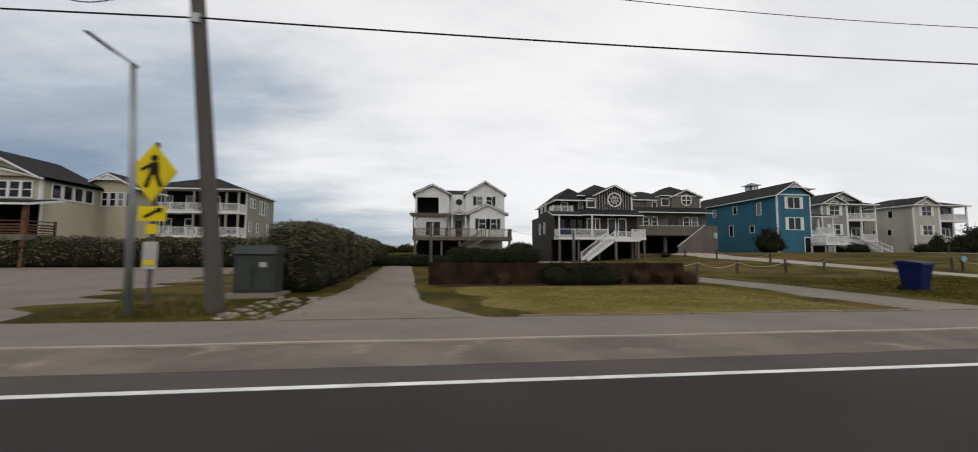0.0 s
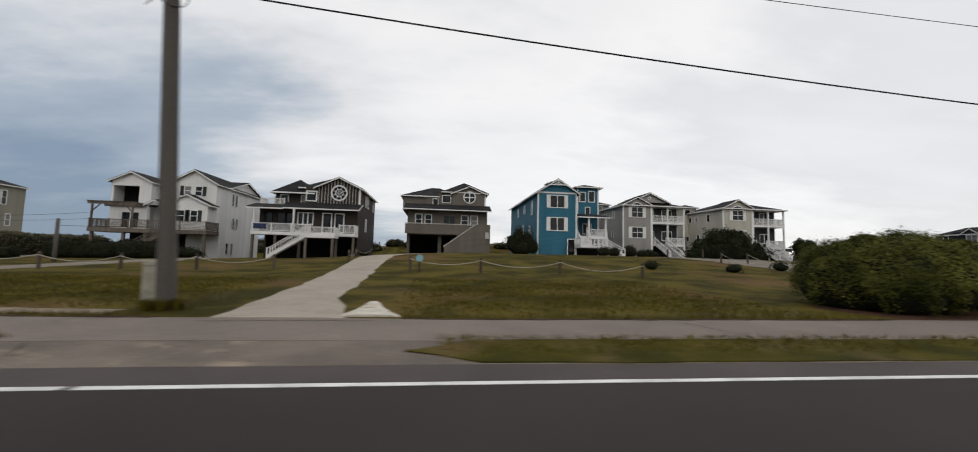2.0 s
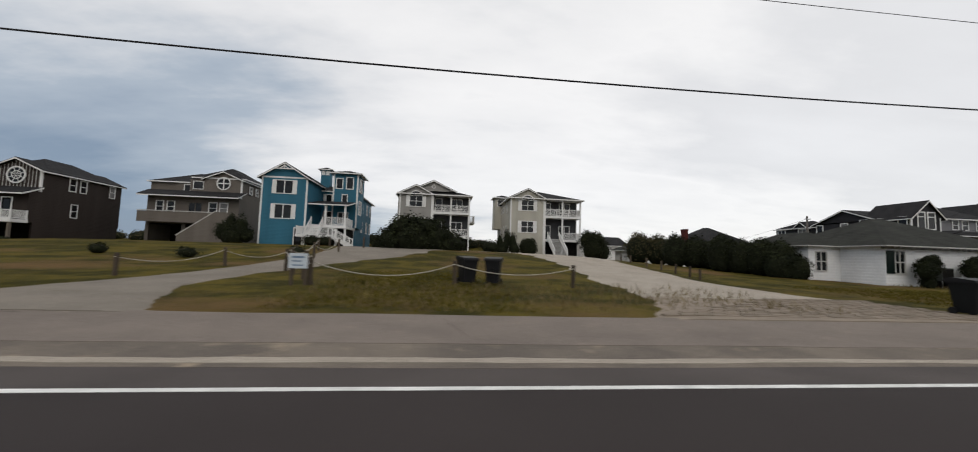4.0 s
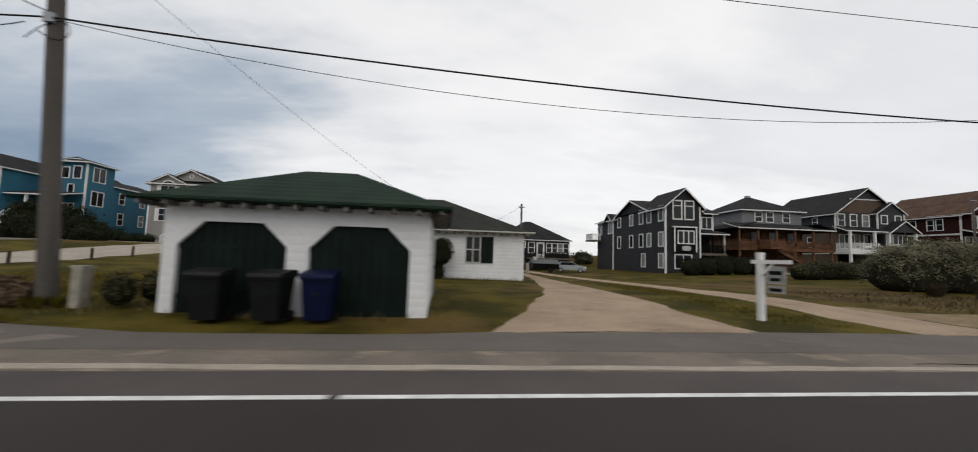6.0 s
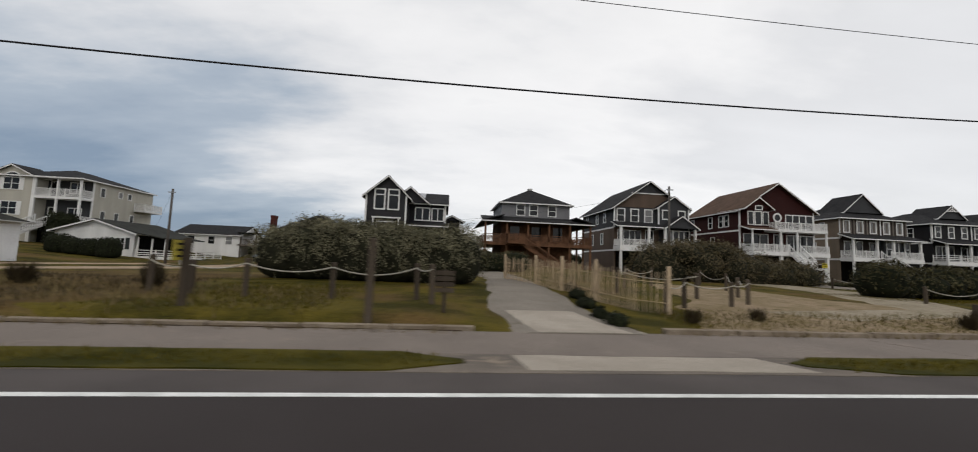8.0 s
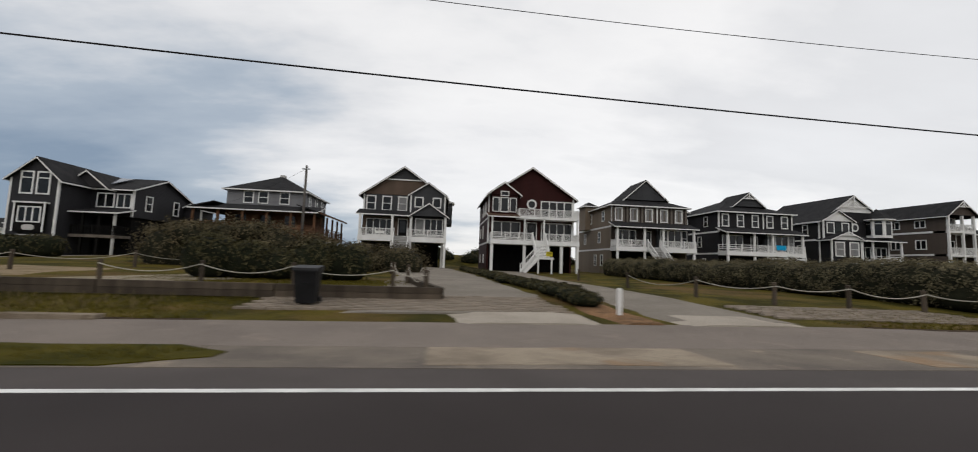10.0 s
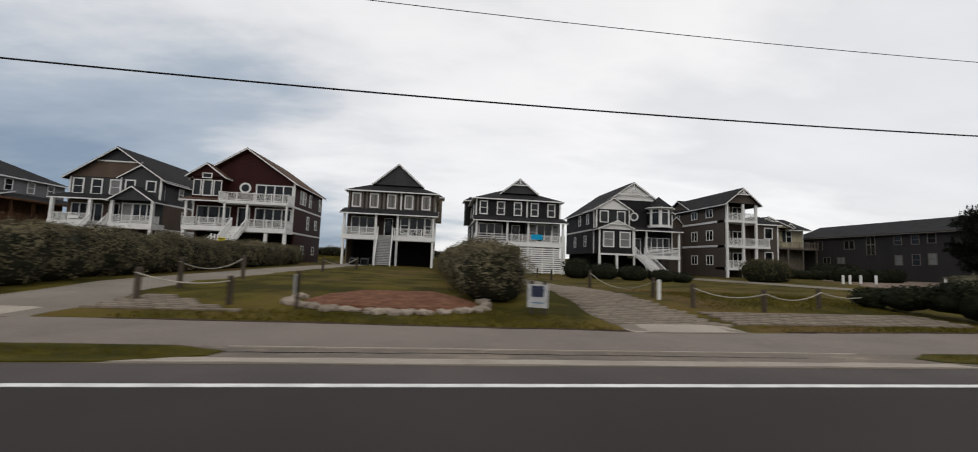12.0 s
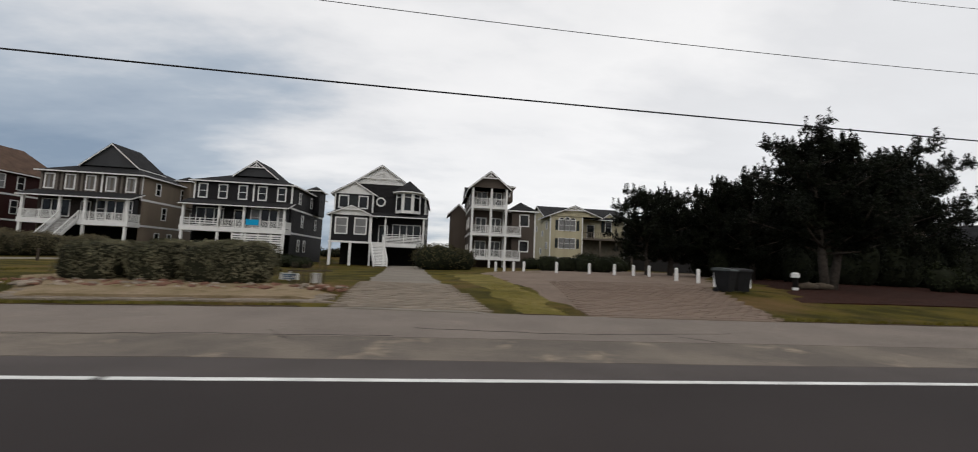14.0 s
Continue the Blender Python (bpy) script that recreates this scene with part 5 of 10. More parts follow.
def porch_house(name, x0, xb, x1, y, gz, wm, label, back, arch_pk, big_gable, tower):
    """Three-storey house: a window bay on one side, stacked white porches on the other."""
    h = house(name, (x0 + x1) / 2, y + 6, gz, label, wm)
    wall(h, x0, xb, y, back, gz - 0.5, 10.2, corners="lr")
    wall(h, xb, x1, y + 2.0, back, gz - 0.5, 10.2, corners="r")
    hip(h, x0, x1, y, back, 10.25, 12.2, 0.4)
    gable(h, x0 - 0.1, xb + 0.1, y - 0.05, y + 3.2, 10.25, arch_pk, over=0.3)
    if big_gable:
        gable(h, x0 + 1.6, x1 - 2.2, y + 0.8, y + 6, 10.9, 12.4, over=0.3, vent=True)
    xm = (x0 + xb) / 2
    win(h, "F", y, xm - 0.9, xm + 0.9, 8.4, 9.9, "grid", 0.1, shut=0.45, shutm=M_white, arch=0.75, pane=M_glass)
    win(h, "F", y, xm - 0.9, xm + 0.9, 5.1, 6.7, "grid", 0.1, shut=0.45, shutm=M_white)
    part("porch_wall", MB().box(xb + 0.05, x1 - 0.1, y + 1.93, y + 1.995, 4.0, 10.1), S_slate, h["e"])
    for z in (7.75, 4.2):
        deck(h, xb, x1 + 0.1, y, y + 2.0, z, 0.35)
        rail(h, [(xb + 0.05, y + 0.05), (x1, y + 0.05), (x1, y + 1.9)], z, 1.0) if z > 5 else rail(h, [((xb + x1) / 2 + 0.1, y + 0.05), (x1, y + 0.05), (x1, y + 1.9)], z, 1.0)
        win(h, "F", y + 1.93, xb + 0.5, xb + 1.4, z + 0.05, z + 2.1, "plain", 0.1, pane=M_glass)
        win(h, "F", y + 1.93, xb + 2.9, xb + 4.5, z + 0.7, z + 2.1, "pair", 0.1)
    for xx in (xb + 0.12, (xb + x1) / 2, x1 - 0.05):
        col(h, xx, y + 0.1, gz - 0.3, 10.1, 0.22)
    stairs(h, (xb + 1.5, y, 4.2), (xb + 1.2, y - 4.9, gz + 0.05), 1.8, treadm=M_steps)
    belly(h, xb + 0.1, x1 - 0.1, y + 1.2, y + 1.95, gz, 3.85)
    for yy, z0, z1 in ((y + 3.2, 8.3, 9.5), (y + 6.4, 8.6, 9.4), (y + 8.2, 8.6, 9.4), (y + 3.5, 5.2, 6.2), (y + 6.0, 5.2, 6.2), (y + 9.0, 5.2, 6.2)):
        win(h, "R", x1, yy, yy + 0.7, z0, z1, "plain", 0.08)
        win(h, "L", x0, yy, yy + 0.7, z0, z1, "plain", 0.08)
    if tower:
        wall(h, x0 - 1.2, x0 + 1.6, back - 4.5, back - 1.5, 6.0, 11.4)
        hip(h, x0 - 1.2, x0 + 1.6, back - 4.5, back - 1.5, 11.45, 12.1, 0.35)
        win(h, "F", back - 4.5, x0 - 0.7, x0 + 0.3, 10.0, 11.0, "plain", 0.08)
    deck(h, x1, x1 + 1.6, back - 4, back, 7.2, 0.3)
    rail(h, [(x1, back - 3.9), (x1 + 1.5, back - 3.9), (x1 + 1.5, back)], 7.2, 1.0)


def dark_tall_house():
    h = house("dark_tall_house", 134.5, 54, 0.2, "tall charcoal shingled house with bright white window trim", S_slatey)
    wall(h, 131.3, 135.8, 46.1, 65.0, -0.3, 8.2, corners="lr")
    gable(h, 131.3, 135.9, 46.1, 52.0, 8.2, 10.3, over=0.35, xr=133.7)
    gable(h, 131.3, 140.2, 49.8, 60.0, 8.0, 9.9, axis="x", over=0.35)
    gable(h, 133.8, 138.0, 49.2, 56.0, 8.0, 9.75, over=0.3)
    wall(h, 135.8, 140.2, 50.0, 61.7, 4.9, 8.0, corners="r")
    for a, b in ((132.35, 133.3), (133.85, 134.85)):
        win(h, "F", 46.1, a, b, 6.7, 8.8, "plain", 0.15)
        part("transom", MB().box(a, b, 46.03, 46.08, 8.2, 8.3), M_white, h["e"])
    wall(h, 132.3, 135.0, 45.75, 46.1, 2.7, 5.6, M_dark)
    part("bay_trim", MB().box(132.1, 135.2, 45.68, 46.1, 5.6, 5.75).box(132.2, 132.36, 45.7, 45.76, 2.7, 5.6).box(134.95, 135.1, 45.7, 45.76, 2.7, 5.6), M_white, h["e"])
    win(h, "F", 45.75, 132.75, 134.65, 3.75, 5.15, "n3", 0.12, pane=M_glass)
    part("name_board", MB().prism_y([(133.2, 3.0), (133.4, 2.85), (134.1, 2.85), (134.3, 3.0), (134.3, 3.3), (134.0, 3.42), (133.5, 3.42), (133.2, 3.3)], 45.68, 45.74), M_offwhite, h["e"], "small pale scalloped name board")
    win(h, "F", 46.1, 132.55, 134.55, 0.75, 2.3, "pair", 0.13, pane=M_glass)
    for y in (46.6, 49.5, 51.6, 54.5, 58.5):
        win(h, "L", 131.3, y, y + 0.95, 6.5, 8.2 if y < 52 else 7.9, "plain", 0.13)
        win(h, "L", 131.3, y, y + 0.95, 3.4, 5.0, "plain", 0.13)
    for y in (46.6, 51.0):
        win(h, "L", 131.3, y, y + 0.95, 0.8, 2.4, "plain", 0.13)
    wall(h, 131.2, 137.0, 61.0, 67.5, -0.3, 7.7, corners="l")
    hip(h, 131.2, 137.0, 60.0, 67.5, 7.75, 9.2, 0.35)
    gable(h, 130.9, 134.0, 60.8, 63.4, 7.75, 8.7, axis="x", over=0.25)
    for y in (61.4, 65.6):
        win(h, "L", 131.2, y, y + 1.4, 5.8, 7.5, "pair", 0.14)
    deck(h, 129.6, 131.2, 66.0, 69.0, 4.9, 0.25, M_deckwood)
    rail(h, [(131.1, 66.1), (129.7, 66.1), (129.7, 68.9)], 4.9, 1.0)
    win(h, "F", 49.9, 136.6, 138.2, 6.0, 7.4, "pair", 0.13, pane=M_glass)
    win(h, "F", 50.0, 138.6, 139.9, 6.0, 7.4, "pair", 0.13, pane=M_glass)
    win(h, "R", 140.2, 52.0, 52.9, 5.9, 7.5, "sash", 0.13)
    win(h, "R", 140.2, 57.0, 57.9, 5.9, 7.5, "sash", 0.13)
    pent(h, 135.9, 140.3, 50.0, 47.6, 5.6, 5.1)
    for x in (137.0, 138.6, 140.1):
        col(h, x, 47.8, -0.2, 5.0, 0.2, M_dark if x < 140 else M_offwhite)
    deck(h, 135.9, 140.3, 47.6, 50, 2.7, 0.3, M_deckwood)
    rail(h, [(136.0, 47.7), (140.2, 47.7), (140.2, 50)], 2.7, 1.0, M_dark)
    belly(h, 136.2, 139.9, 50.4, 61, 0.2, 4.9)
    # rear wing with a pale roof panel, and a side porch
    gable(h, 139.8, 142.6, 59.0, 62.0, 6.9, 7.6, over=0.25)
    wall(h, 140.2, 142.4, 59.2, 62.0, 4.9, 6.9, corners="r")
    col(h, 142.2, 59.4, 0.2, 4.9, 0.18, M_offwhite)
    part("roof_panel", MB().prism_x([(50.4, 8.62), (53.6, 9.78), (53.6, 9.86), (50.4, 8.7)], 134.0, 137.6), mat("solar_panel_glass", (0.09, 0.1, 0.12), 0.15, 0.1, spec=0.7), h["e"], "glossy grey roof panel")


def cedar_house():
    h = house("cedar_house", 152, 60, 0.9, "grey shingled house above a wrap-around cedar porch", S_driftwood)
    wall(h, 147.8, 157.3, 54.5, 64.0, 6.8, 9.35)
    hip(h, 147.8, 157.3, 54.5, 64.0, 9.4, 12.2, 0.45)
    part("chimney_cap", MB().box(152.3, 152.9, 59.0, 59.6, 12.0, 12.35), M_offwhite, h["e"])
    for a in (149.9, 151.7, 154.3):
        win(h, "F", 54.5, a, a + 1.0, 7.8, 9.15, "sash", 0.12, pane=M_glass)
    for y in (56, 58.8, 61.5):
        win(h, "R", 157.3, y, y + 0.8, 7.8, 9.1)
    wall(h, 147.8, 157.3, 54.5, 64.0, 0.4, 6.8, M_cedar)
    pent(h, 145.2, 159.6, 54.6, 51.8, 7.4, 6.55)
    part("porch_roof", MB().prism_y([(157.3, 7.35), (160.1, 6.5), (160.1, 6.62), (157.3, 7.47)], 51.6, 66.0), M_roof, h["e"])
    part("porch_roof", MB().prism_y([(147.8, 7.35), (144.9, 6.5), (144.9, 6.62), (147.8, 7.47)], 51.6, 66.0), M_roof, h["e"])
    part("fascia", MB().box(160.1, 160.14, 51.6, 66, 6.4, 6.64), M_cedar, h["e"])
    deck(h, 145.2, 159.6, 51.8, 54.5, 3.9, 0.45, M_cedar)
    deck(h, 157.3, 159.6, 54.5, 66.0, 3.9, 0.45, M_cedar)
    deck(h, 145.2, 147.8, 54.5, 64.0, 3.9, 0.45, M_cedar)
    rail(h, [(145.3, 64), (145.3, 51.9), (159.5, 51.9), (159.5, 66)], 3.9, 1.0, M_cedar, bars=4)
    for x in (145.4, 148.2, 151.0, 153.8, 156.6, 159.4):
        col(h, x, 52.0, 0.2, 6.5, 0.24, M_cedar)
    for y in (54.8, 57.5, 60.3, 63.0, 65.8):
        col(h, 159.4, y, 0.2, 6.5, 0.22, M_cedar)
    for a in (149.0, 152.0, 155.0):
        win(h, "F", 54.5, a, a + 1.3, 4.3, 6.2, "plain", 0.1, trim=M_cedar, pane=M_glass)
    stairs(h, (150.0, 51.6, 3.9), (154.4, 49.6, 0.8), 1.3, M_cedar)
    deck(h, 148.0, 150.2, 49.6, 51.8, 3.9, 0.3, M_cedar)
    rail(h, [(148.1, 51.7), (148.1, 49.7), (150.1, 49.7)], 3.9, 1.0, M_cedar, bars=4)


def slate_house():
    h = house("slate_house", 170, 62, 0.3, "slate and brown gabled house with white porch and stairs", S_slate)
    wall(h, 164.4, 175.3, 56.0, 69.0, 6.9, 9.9, corners="lr")
    wall(h, 164.4, 175.3, 56.0, 69.0, 3.6, 6.9, S_brown)
    gable(h, 164.4, 175.3, 56.0, 69.0, 9.95, 13.75, over=0.55, gm=S_brown, truss=False, xr=169.7)
    part("gable_panel", MB().prism_y([(167.3, 12.1), (172.2, 12.1), (169.7, 13.7)], 55.94, 55.99), S_slate, h["e"])
    part("trim_band", MB().box(167.0, 172.5, 55.88, 55.93, 11.98, 12.15), M_white, h["e"])
    gable(h, 170.6, 175.5, 55.2, 60.0, 9.95, 11.6, over=0.25, gm=S_slate)
    wall(h, 170.7, 175.4, 55.2, 56.0, 6.9, 9.95, corners="lr")
    for a, b, z0 in ((164.9, 165.9, 7.85), (167.0, 168.0, 7.85), (169.1, 170.1, 7.85)):
        win(h, "F", 56.0, a, b, z0, 9.6, "sash", 0.15)
    for a, b in ((171.4, 172.3), (173.8, 174.7)):
        win(h, "F", 55.2, a, b, 8.4, 9.55, "plain", 0.15)
    pent(h, 164.2, 170.6, 56.0, 54.0, 7.7, 6.95)
    gable(h, 170.9, 175.7, 53.6, 56.0, 6.95, 8.6, over=0.25, gm=S_slate)
    wall(h, 171.2, 175.4, 54.8, 56.0, 3.6, 6.9)
    win(h, "F", 54.8, 171.6, 172.6, 4.6, 6.6, "plain", 0.12)
    win(h, "F", 54.8, 172.8, 175.1, 4.6, 6.6, "n3", 0.12, pane=M_glass)
    door(h, "F", 56.0, 169.2, 170.3, 4.3, 6.6)
    win(h, "F", 56.0, 165.0, 168.4, 4.4, 6.5, "n4", 0.1, pane=M_glass)
    deck(h, 164.3, 175.7, 53.7, 56.0, 4.2, 0.7)
    rail(h, [(164.4, 55.9), (164.4, 53.8), (168.6, 53.8)], 4.2, 0.95)
    rail(h, [(170.9, 53.8), (175.6, 53.8), (175.6, 55.0)], 4.2, 0.95)
    part("deck_sign", MB().box(166.6, 167.7, 53.66, 53.72, 4.45, 4.8), M_white, h["e"])
    for x in (164.5, 168.6, 171.0, 175.5):
        col(h, x, 53.9, -0.2, 6.9, 0.3)
    stairs(h, (169.8, 53.7, 4.2), (170.0, 49.6, 0.25), 1.8, treadm=M_steps)
    belly(h, 165.4, 174.6, 60.0, 68.8, 0.3, 3.6)
    wall(h, 175.0, 175.3, 55.5, 69.0, 0.0, 3.6, M_offwhite)
    wall(h, 171.0, 171.25, 55.5, 60, 0.0, 3.6, M_offwhite)
    wall(h, 164.4, 164.65, 56.0, 69.0, 0.0, 3.6, S_brown)
    for zz in (3.62, 6.9):
        part("trim_band", MB().box(175.3, 175.34, 56, 69, zz - 0.1, zz + 0.12), M_white, h["e"])
        part("trim_band", MB().box(164.36, 164.4, 56, 69, zz - 0.1, zz + 0.12), M_white, h["e"])
    for y, z0, z1 in ((59, 7.9, 9.3), (62, 7.9, 9.3), (60, 4.6, 6.2), (64, 4.6, 6.2), (66.5, 7.9, 9.3)):
        win(h, "L", 164.4, y, y + 0.8, z0, z1)
        win(h, "R", 175.3, y, y + 0.8, z0, z1)
    wall(h, 174.0, 176.6, 66.0, 69.0, 6.9, 10.6)
    hip(h, 174.0, 176.6, 66.0, 69.0, 10.65, 11.3, 0.3)


def maroon_house():
    h = house("maroon_house", 187, 58, 0.1, "dark maroon house with white balconies and brown roof", S_maroon, roofm=M_roofbrown)
    wall(h, 181.0, 192.5, 52.2, 64.0, 3.7, 9.95, corners="lr")
    gable(h, 181.0, 192.5, 52.2, 64.0, 9.95, 13.8, over=0.45, xr=186.75)
    gable(h, 180.9, 184.9, 51.0, 56.0, 10.0, 11.45, over=0.25)
    wall(h, 181.3, 184.6, 51.2, 52.2, 7.4, 10.0)
    win(h, "F", 51.2, 181.5, 182.2, 7.8, 9.5, "plain", 0.1)
    win(h, "F", 51.2, 182.55, 183.4, 7.8, 9.5, "plain", 0.14)
    win(h, "F", 51.2, 183.75, 184.45, 7.8, 9.5, "plain", 0.1)
    win(h, "F", 51.0, 182.5, 183.4, 9.85, 10.3, "plain", 0.1)
    round_win(h, 186.75, 52.2, 9.0, 0.46, trimw=0.2)
    win(h, "F", 52.2, 188.1, 192.2, 7.3, 9.4, "n4", 0.12, pane=M_glass)
    win(h, "F", 52.2, 188.2, 192.2, 4.1, 6.5, "n4", 0.12, pane=M_glass)
    win(h, "F", 52.2, 181.6, 185.2, 4.6, 6.5, "n3", 0.1, pane=M_glass)
    door(h, "F", 52.2, 186.2, 187.4, 4.0, 6.5)
    pent(h, 181.0, 184.6, 52.2, 50.2, 7.6, 7.0)
    deck(h, 184.7, 192.6, 50.2, 52.2, 7.2, 0.35)
    rail(h, [(184.8, 52.1), (184.8, 50.3), (192.5, 50.3), (192.5, 52.1)], 7.2, 0.95)
    deck(h, 181.2, 192.6, 50.0, 52.2, 4.1, 0.55)
    rail(h, [(181.3, 52.1), (181.3, 50.1), (186.4, 50.1)], 4.1, 0.95)
    rail(h, [(188.2, 50.1), (192.5, 50.1), (192.5, 52.1)], 4.1, 0.95)
    for x in (181.35, 185.5, 188.0, 192.4):
        col(h, x, 50.3, 4.1, 7.0, 0.2)
    for x in (181.35, 185.5, 190.3, 192.4):
        col(h, x, 50.3, -0.5, 3.6, 0.34)
    stairs(h, (187.3, 50.0, 4.1), (187.2, 47.6, 2.0), 1.6)
    deck(h, 186.2, 188.2, 46.2, 47.6, 2.0, 0.25)
    stairs(h, (186.3, 46.9, 2.0), (184.6, 46.5, 0.15), 1.3)
    col(h, 188.0, 46.4, -0.3, 1.8, 0.16)
    col(h, 186.4, 46.4, -0.3, 1.8, 0.16)
    sign = part("yellow_sign", MB().box(187.25, 188.0, 46.05, 46.1, 2.1, 2.65), mat("yellow_sign_face", (0.55, 0.46, 0.03), 0.5, 0.05), h["e"], "yellow rental sign board")
    part("sign_text_bar", MB().box(187.35, 187.9, 46.03, 46.048, 2.45, 2.55).box(187.4, 187.85, 46.03, 46.048, 2.25, 2.32), M_dark, sign)
    belly(h, 181.8, 192.2, 55.5, 63.8, 0.1, 3.7)
    wall(h, 192.25, 192.5, 53.0, 64, -0.3, 3.7)
    wall(h, 181.0, 181.25, 53.0, 64, -0.3, 3.7)
    for zz in (3.75, 6.95):
        part("trim_band", MB().box(192.5, 192.54, 52.2, 64, zz - 0.1, zz + 0.12), M_white, h["e"])
        part("trim_band", MB().box(180.96, 181.0, 52.2, 64, zz - 0.1, zz + 0.12), M_white, h["e"])
    for y, z0, z1 in ((54.4, 7.7, 9.3), (55.6, 7.7, 9.3), (58.0, 7.7, 9.3), (62.5, 7.7, 9.3), (57.5, 4.6, 6.2), (61.0, 4.8, 6.0), (56, 1.2, 2.2), (60.5, 1.2, 2.2)):
        win(h, "R", 192.5, y, y + 0.8, z0, z1)
        win(h, "L", 181.0, y, y + 0.8, z0, z1)


def hip_house(name, x0, x1, y, back, gz, front, side, label, stripes, stairs_on, lattice, gpk, gw, truss):
    """Wide three-storey house: five upper windows, pent roof over a full porch, hip roof with a front gable."""
    h = house(name, (x0 + x1) / 2, y + 6, gz, label, front)
    w = x1 - x0
    wall(h, x0, x1, y, back, 6.8, 9.75, front, corners="lr")
    part("side_wall", MB().box(x0 - 0.02, x0 + 0.1, y + 0.2, back, gz - 0.4, 9.74), side, h["e"])
    part("side_wall", MB().box(x1 - 0.1, x1 + 0.02, y + 0.2, back, gz - 0.4, 9.74), side, h["e"])
    wall(h, x0, x1, y, back, 3.6, 6.8, front)
    hip(h, x0, x1, y, back, 9.8, 12.5, 0.45)
    xm = gpk[0]
    gable(h, xm - gw / 2, xm + gw / 2, y + 1.9, y + 6.5, 11.05, gpk[1], over=0.2, gm=S_slate, truss=truss)
    part("trim_band", MB().box(x0 - 0.06, x0 - 0.02, y, back, 6.7, 6.95).box(x1 + 0.02, x1 + 0.06, y, back, 6.7, 6.95).box(x0 - 0.06, x0 - 0.02, y, back, 3.5, 3.75).box(x1 + 0.02, x1 + 0.06, y, back, 3.5, 3.75), M_white, h["e"])
    for f in (0.09, 0.29, 0.49, 0.69, 0.89):
        c = x0 + w * f
        win(h, "F", y, c - 0.42, c + 0.42, 7.75, 9.35, "sash" if lattice else "plain", 0.15, pane=M_blind if stripes else M_glass)
    if stripes:
        battens(h, x0 + 0.1, x1 - 0.1, y, 7.3, 9.7, 0.55, S_taupe, 0.25)
    part("mid_board", MB().box(x0 + w * 0.6 - 0.1, x0 + w * 0.6 + 0.1, y - 0.05, y, 7.2, 9.7), h["trim"], h["e"])
    pent(h, x0 - 0.2, x1 + 0.2, y, y - 2.0, 7.35, 6.6)
    fl = 3.95
    deck(h, x0 - 0.2, x1 + 0.2, y - 2.0, y, fl, 0.6)
    cols = [x0 + w * f for f in (0.0, 0.345, 0.585, 0.985)]
    for x in cols:
        col(h, x + 0.05, y - 1.8, gz - 0.4, 6.55, 0.26)
    if stairs_on:
        rail(h, [(x0 - 0.1, y - 0.1), (x0 - 0.1, y - 1.9), (x0 + w * 0.36, y - 1.9)], fl, 0.95)
        rail(h, [(x0 + w * 0.56, y - 1.9), (x1 + 0.1, y - 1.9), (x1 + 0.1, y - 0.1)], fl, 0.95)
        stairs(h, (x0 + w * 0.46, y - 2.0, fl), (x0 + w * 0.49, y - 6.0, gz + 0.05), 1.8, treadm=M_steps)
    else:
        rail(h, [(x0 - 0.1, y - 0.1), (x0 - 0.1, y - 1.9), (x0 + w * 0.36, y - 1.9)], fl, 0.95, bars=2)
        rail(h, [(x0 + w * 0.36, y - 1.9), (x1 + 0.1, y - 1.9), (x1 + 0.1, y - 0.1)], fl, 0.95)
    win(h, "F", y, x0 + 0.6, x0 + w * 0.31, 4.4, 6.3, "n3", 0.1, pane=M_glass)
    door(h, "F", y, x0 + w * 0.43, x0 + w * 0.51, 4.0, 6.2)
    wall(h, x0 + w * 0.58, x1 - 0.2, y - 0.6, y, 3.9, 6.7, S_slate)
    win(h, "F", y - 0.6, x0 + w * 0.62, x0 + w * 0.70, 4.4, 6.4, "sash", 0.13)
    win(h, "F", y - 0.6, x0 + w * 0.72, x0 + w * 0.88, 4.1, 6.4, "pair", 0.13, pane=M_glass)
    win(h, "F", y - 0.6, x0 + w * 0.90, x0 + w * 0.96, 4.4, 6.4, "sash", 0.1)
    belly(h, x0 + 0.3, x1 - 0.3, y + 3.0, back - 0.3, gz, 3.6)
    if lattice:
        b = MB()
        for i in range(12):
            b.box(x0 + w * 0.5, x1 + 0.1, y - 2.06, y - 2.02, gz + 0.1 + i * 0.28, gz + 0.29 + i * 0.28)
        for i in range(5):
            xx = x0 + w * 0.5 + (x1 + 0.1 - x0 - w * 0.5) * i / 4
            b.box(xx - 0.07, xx + 0.07, y - 2.1, y - 2.0, gz - 0.3, 3.4)
        part("lattice", b, M_white, h["e"], "white slatted screen under the porch")
    for yy, z0, z1 in ((y + 2.5, 7.8, 9.2), (y + 7.5, 7.8, 9.2), (y + 9.0, 7.8, 9.2), (y + 4.0, 4.7, 6.2), (y + 10.0, 4.7, 6.2), (y + 3.0, 1.3, 2.8), (y + 5.5, 1.3, 2.8)):
        win(h, "R", x1 + 0.02, yy, yy + 0.75, z0, z1)
        win(h, "L", x0 - 0.02, yy, yy + 0.75, z0, z1)
    wall(h, x1 - 0.8, x1 + 0.9, back - 5.5, back - 2.5, 6.9, 10.6, side)
    hip(h, x1 - 0.8, x1 + 0.9, back - 5.5, back - 2.5, 10.65, 11.4, 0.3)
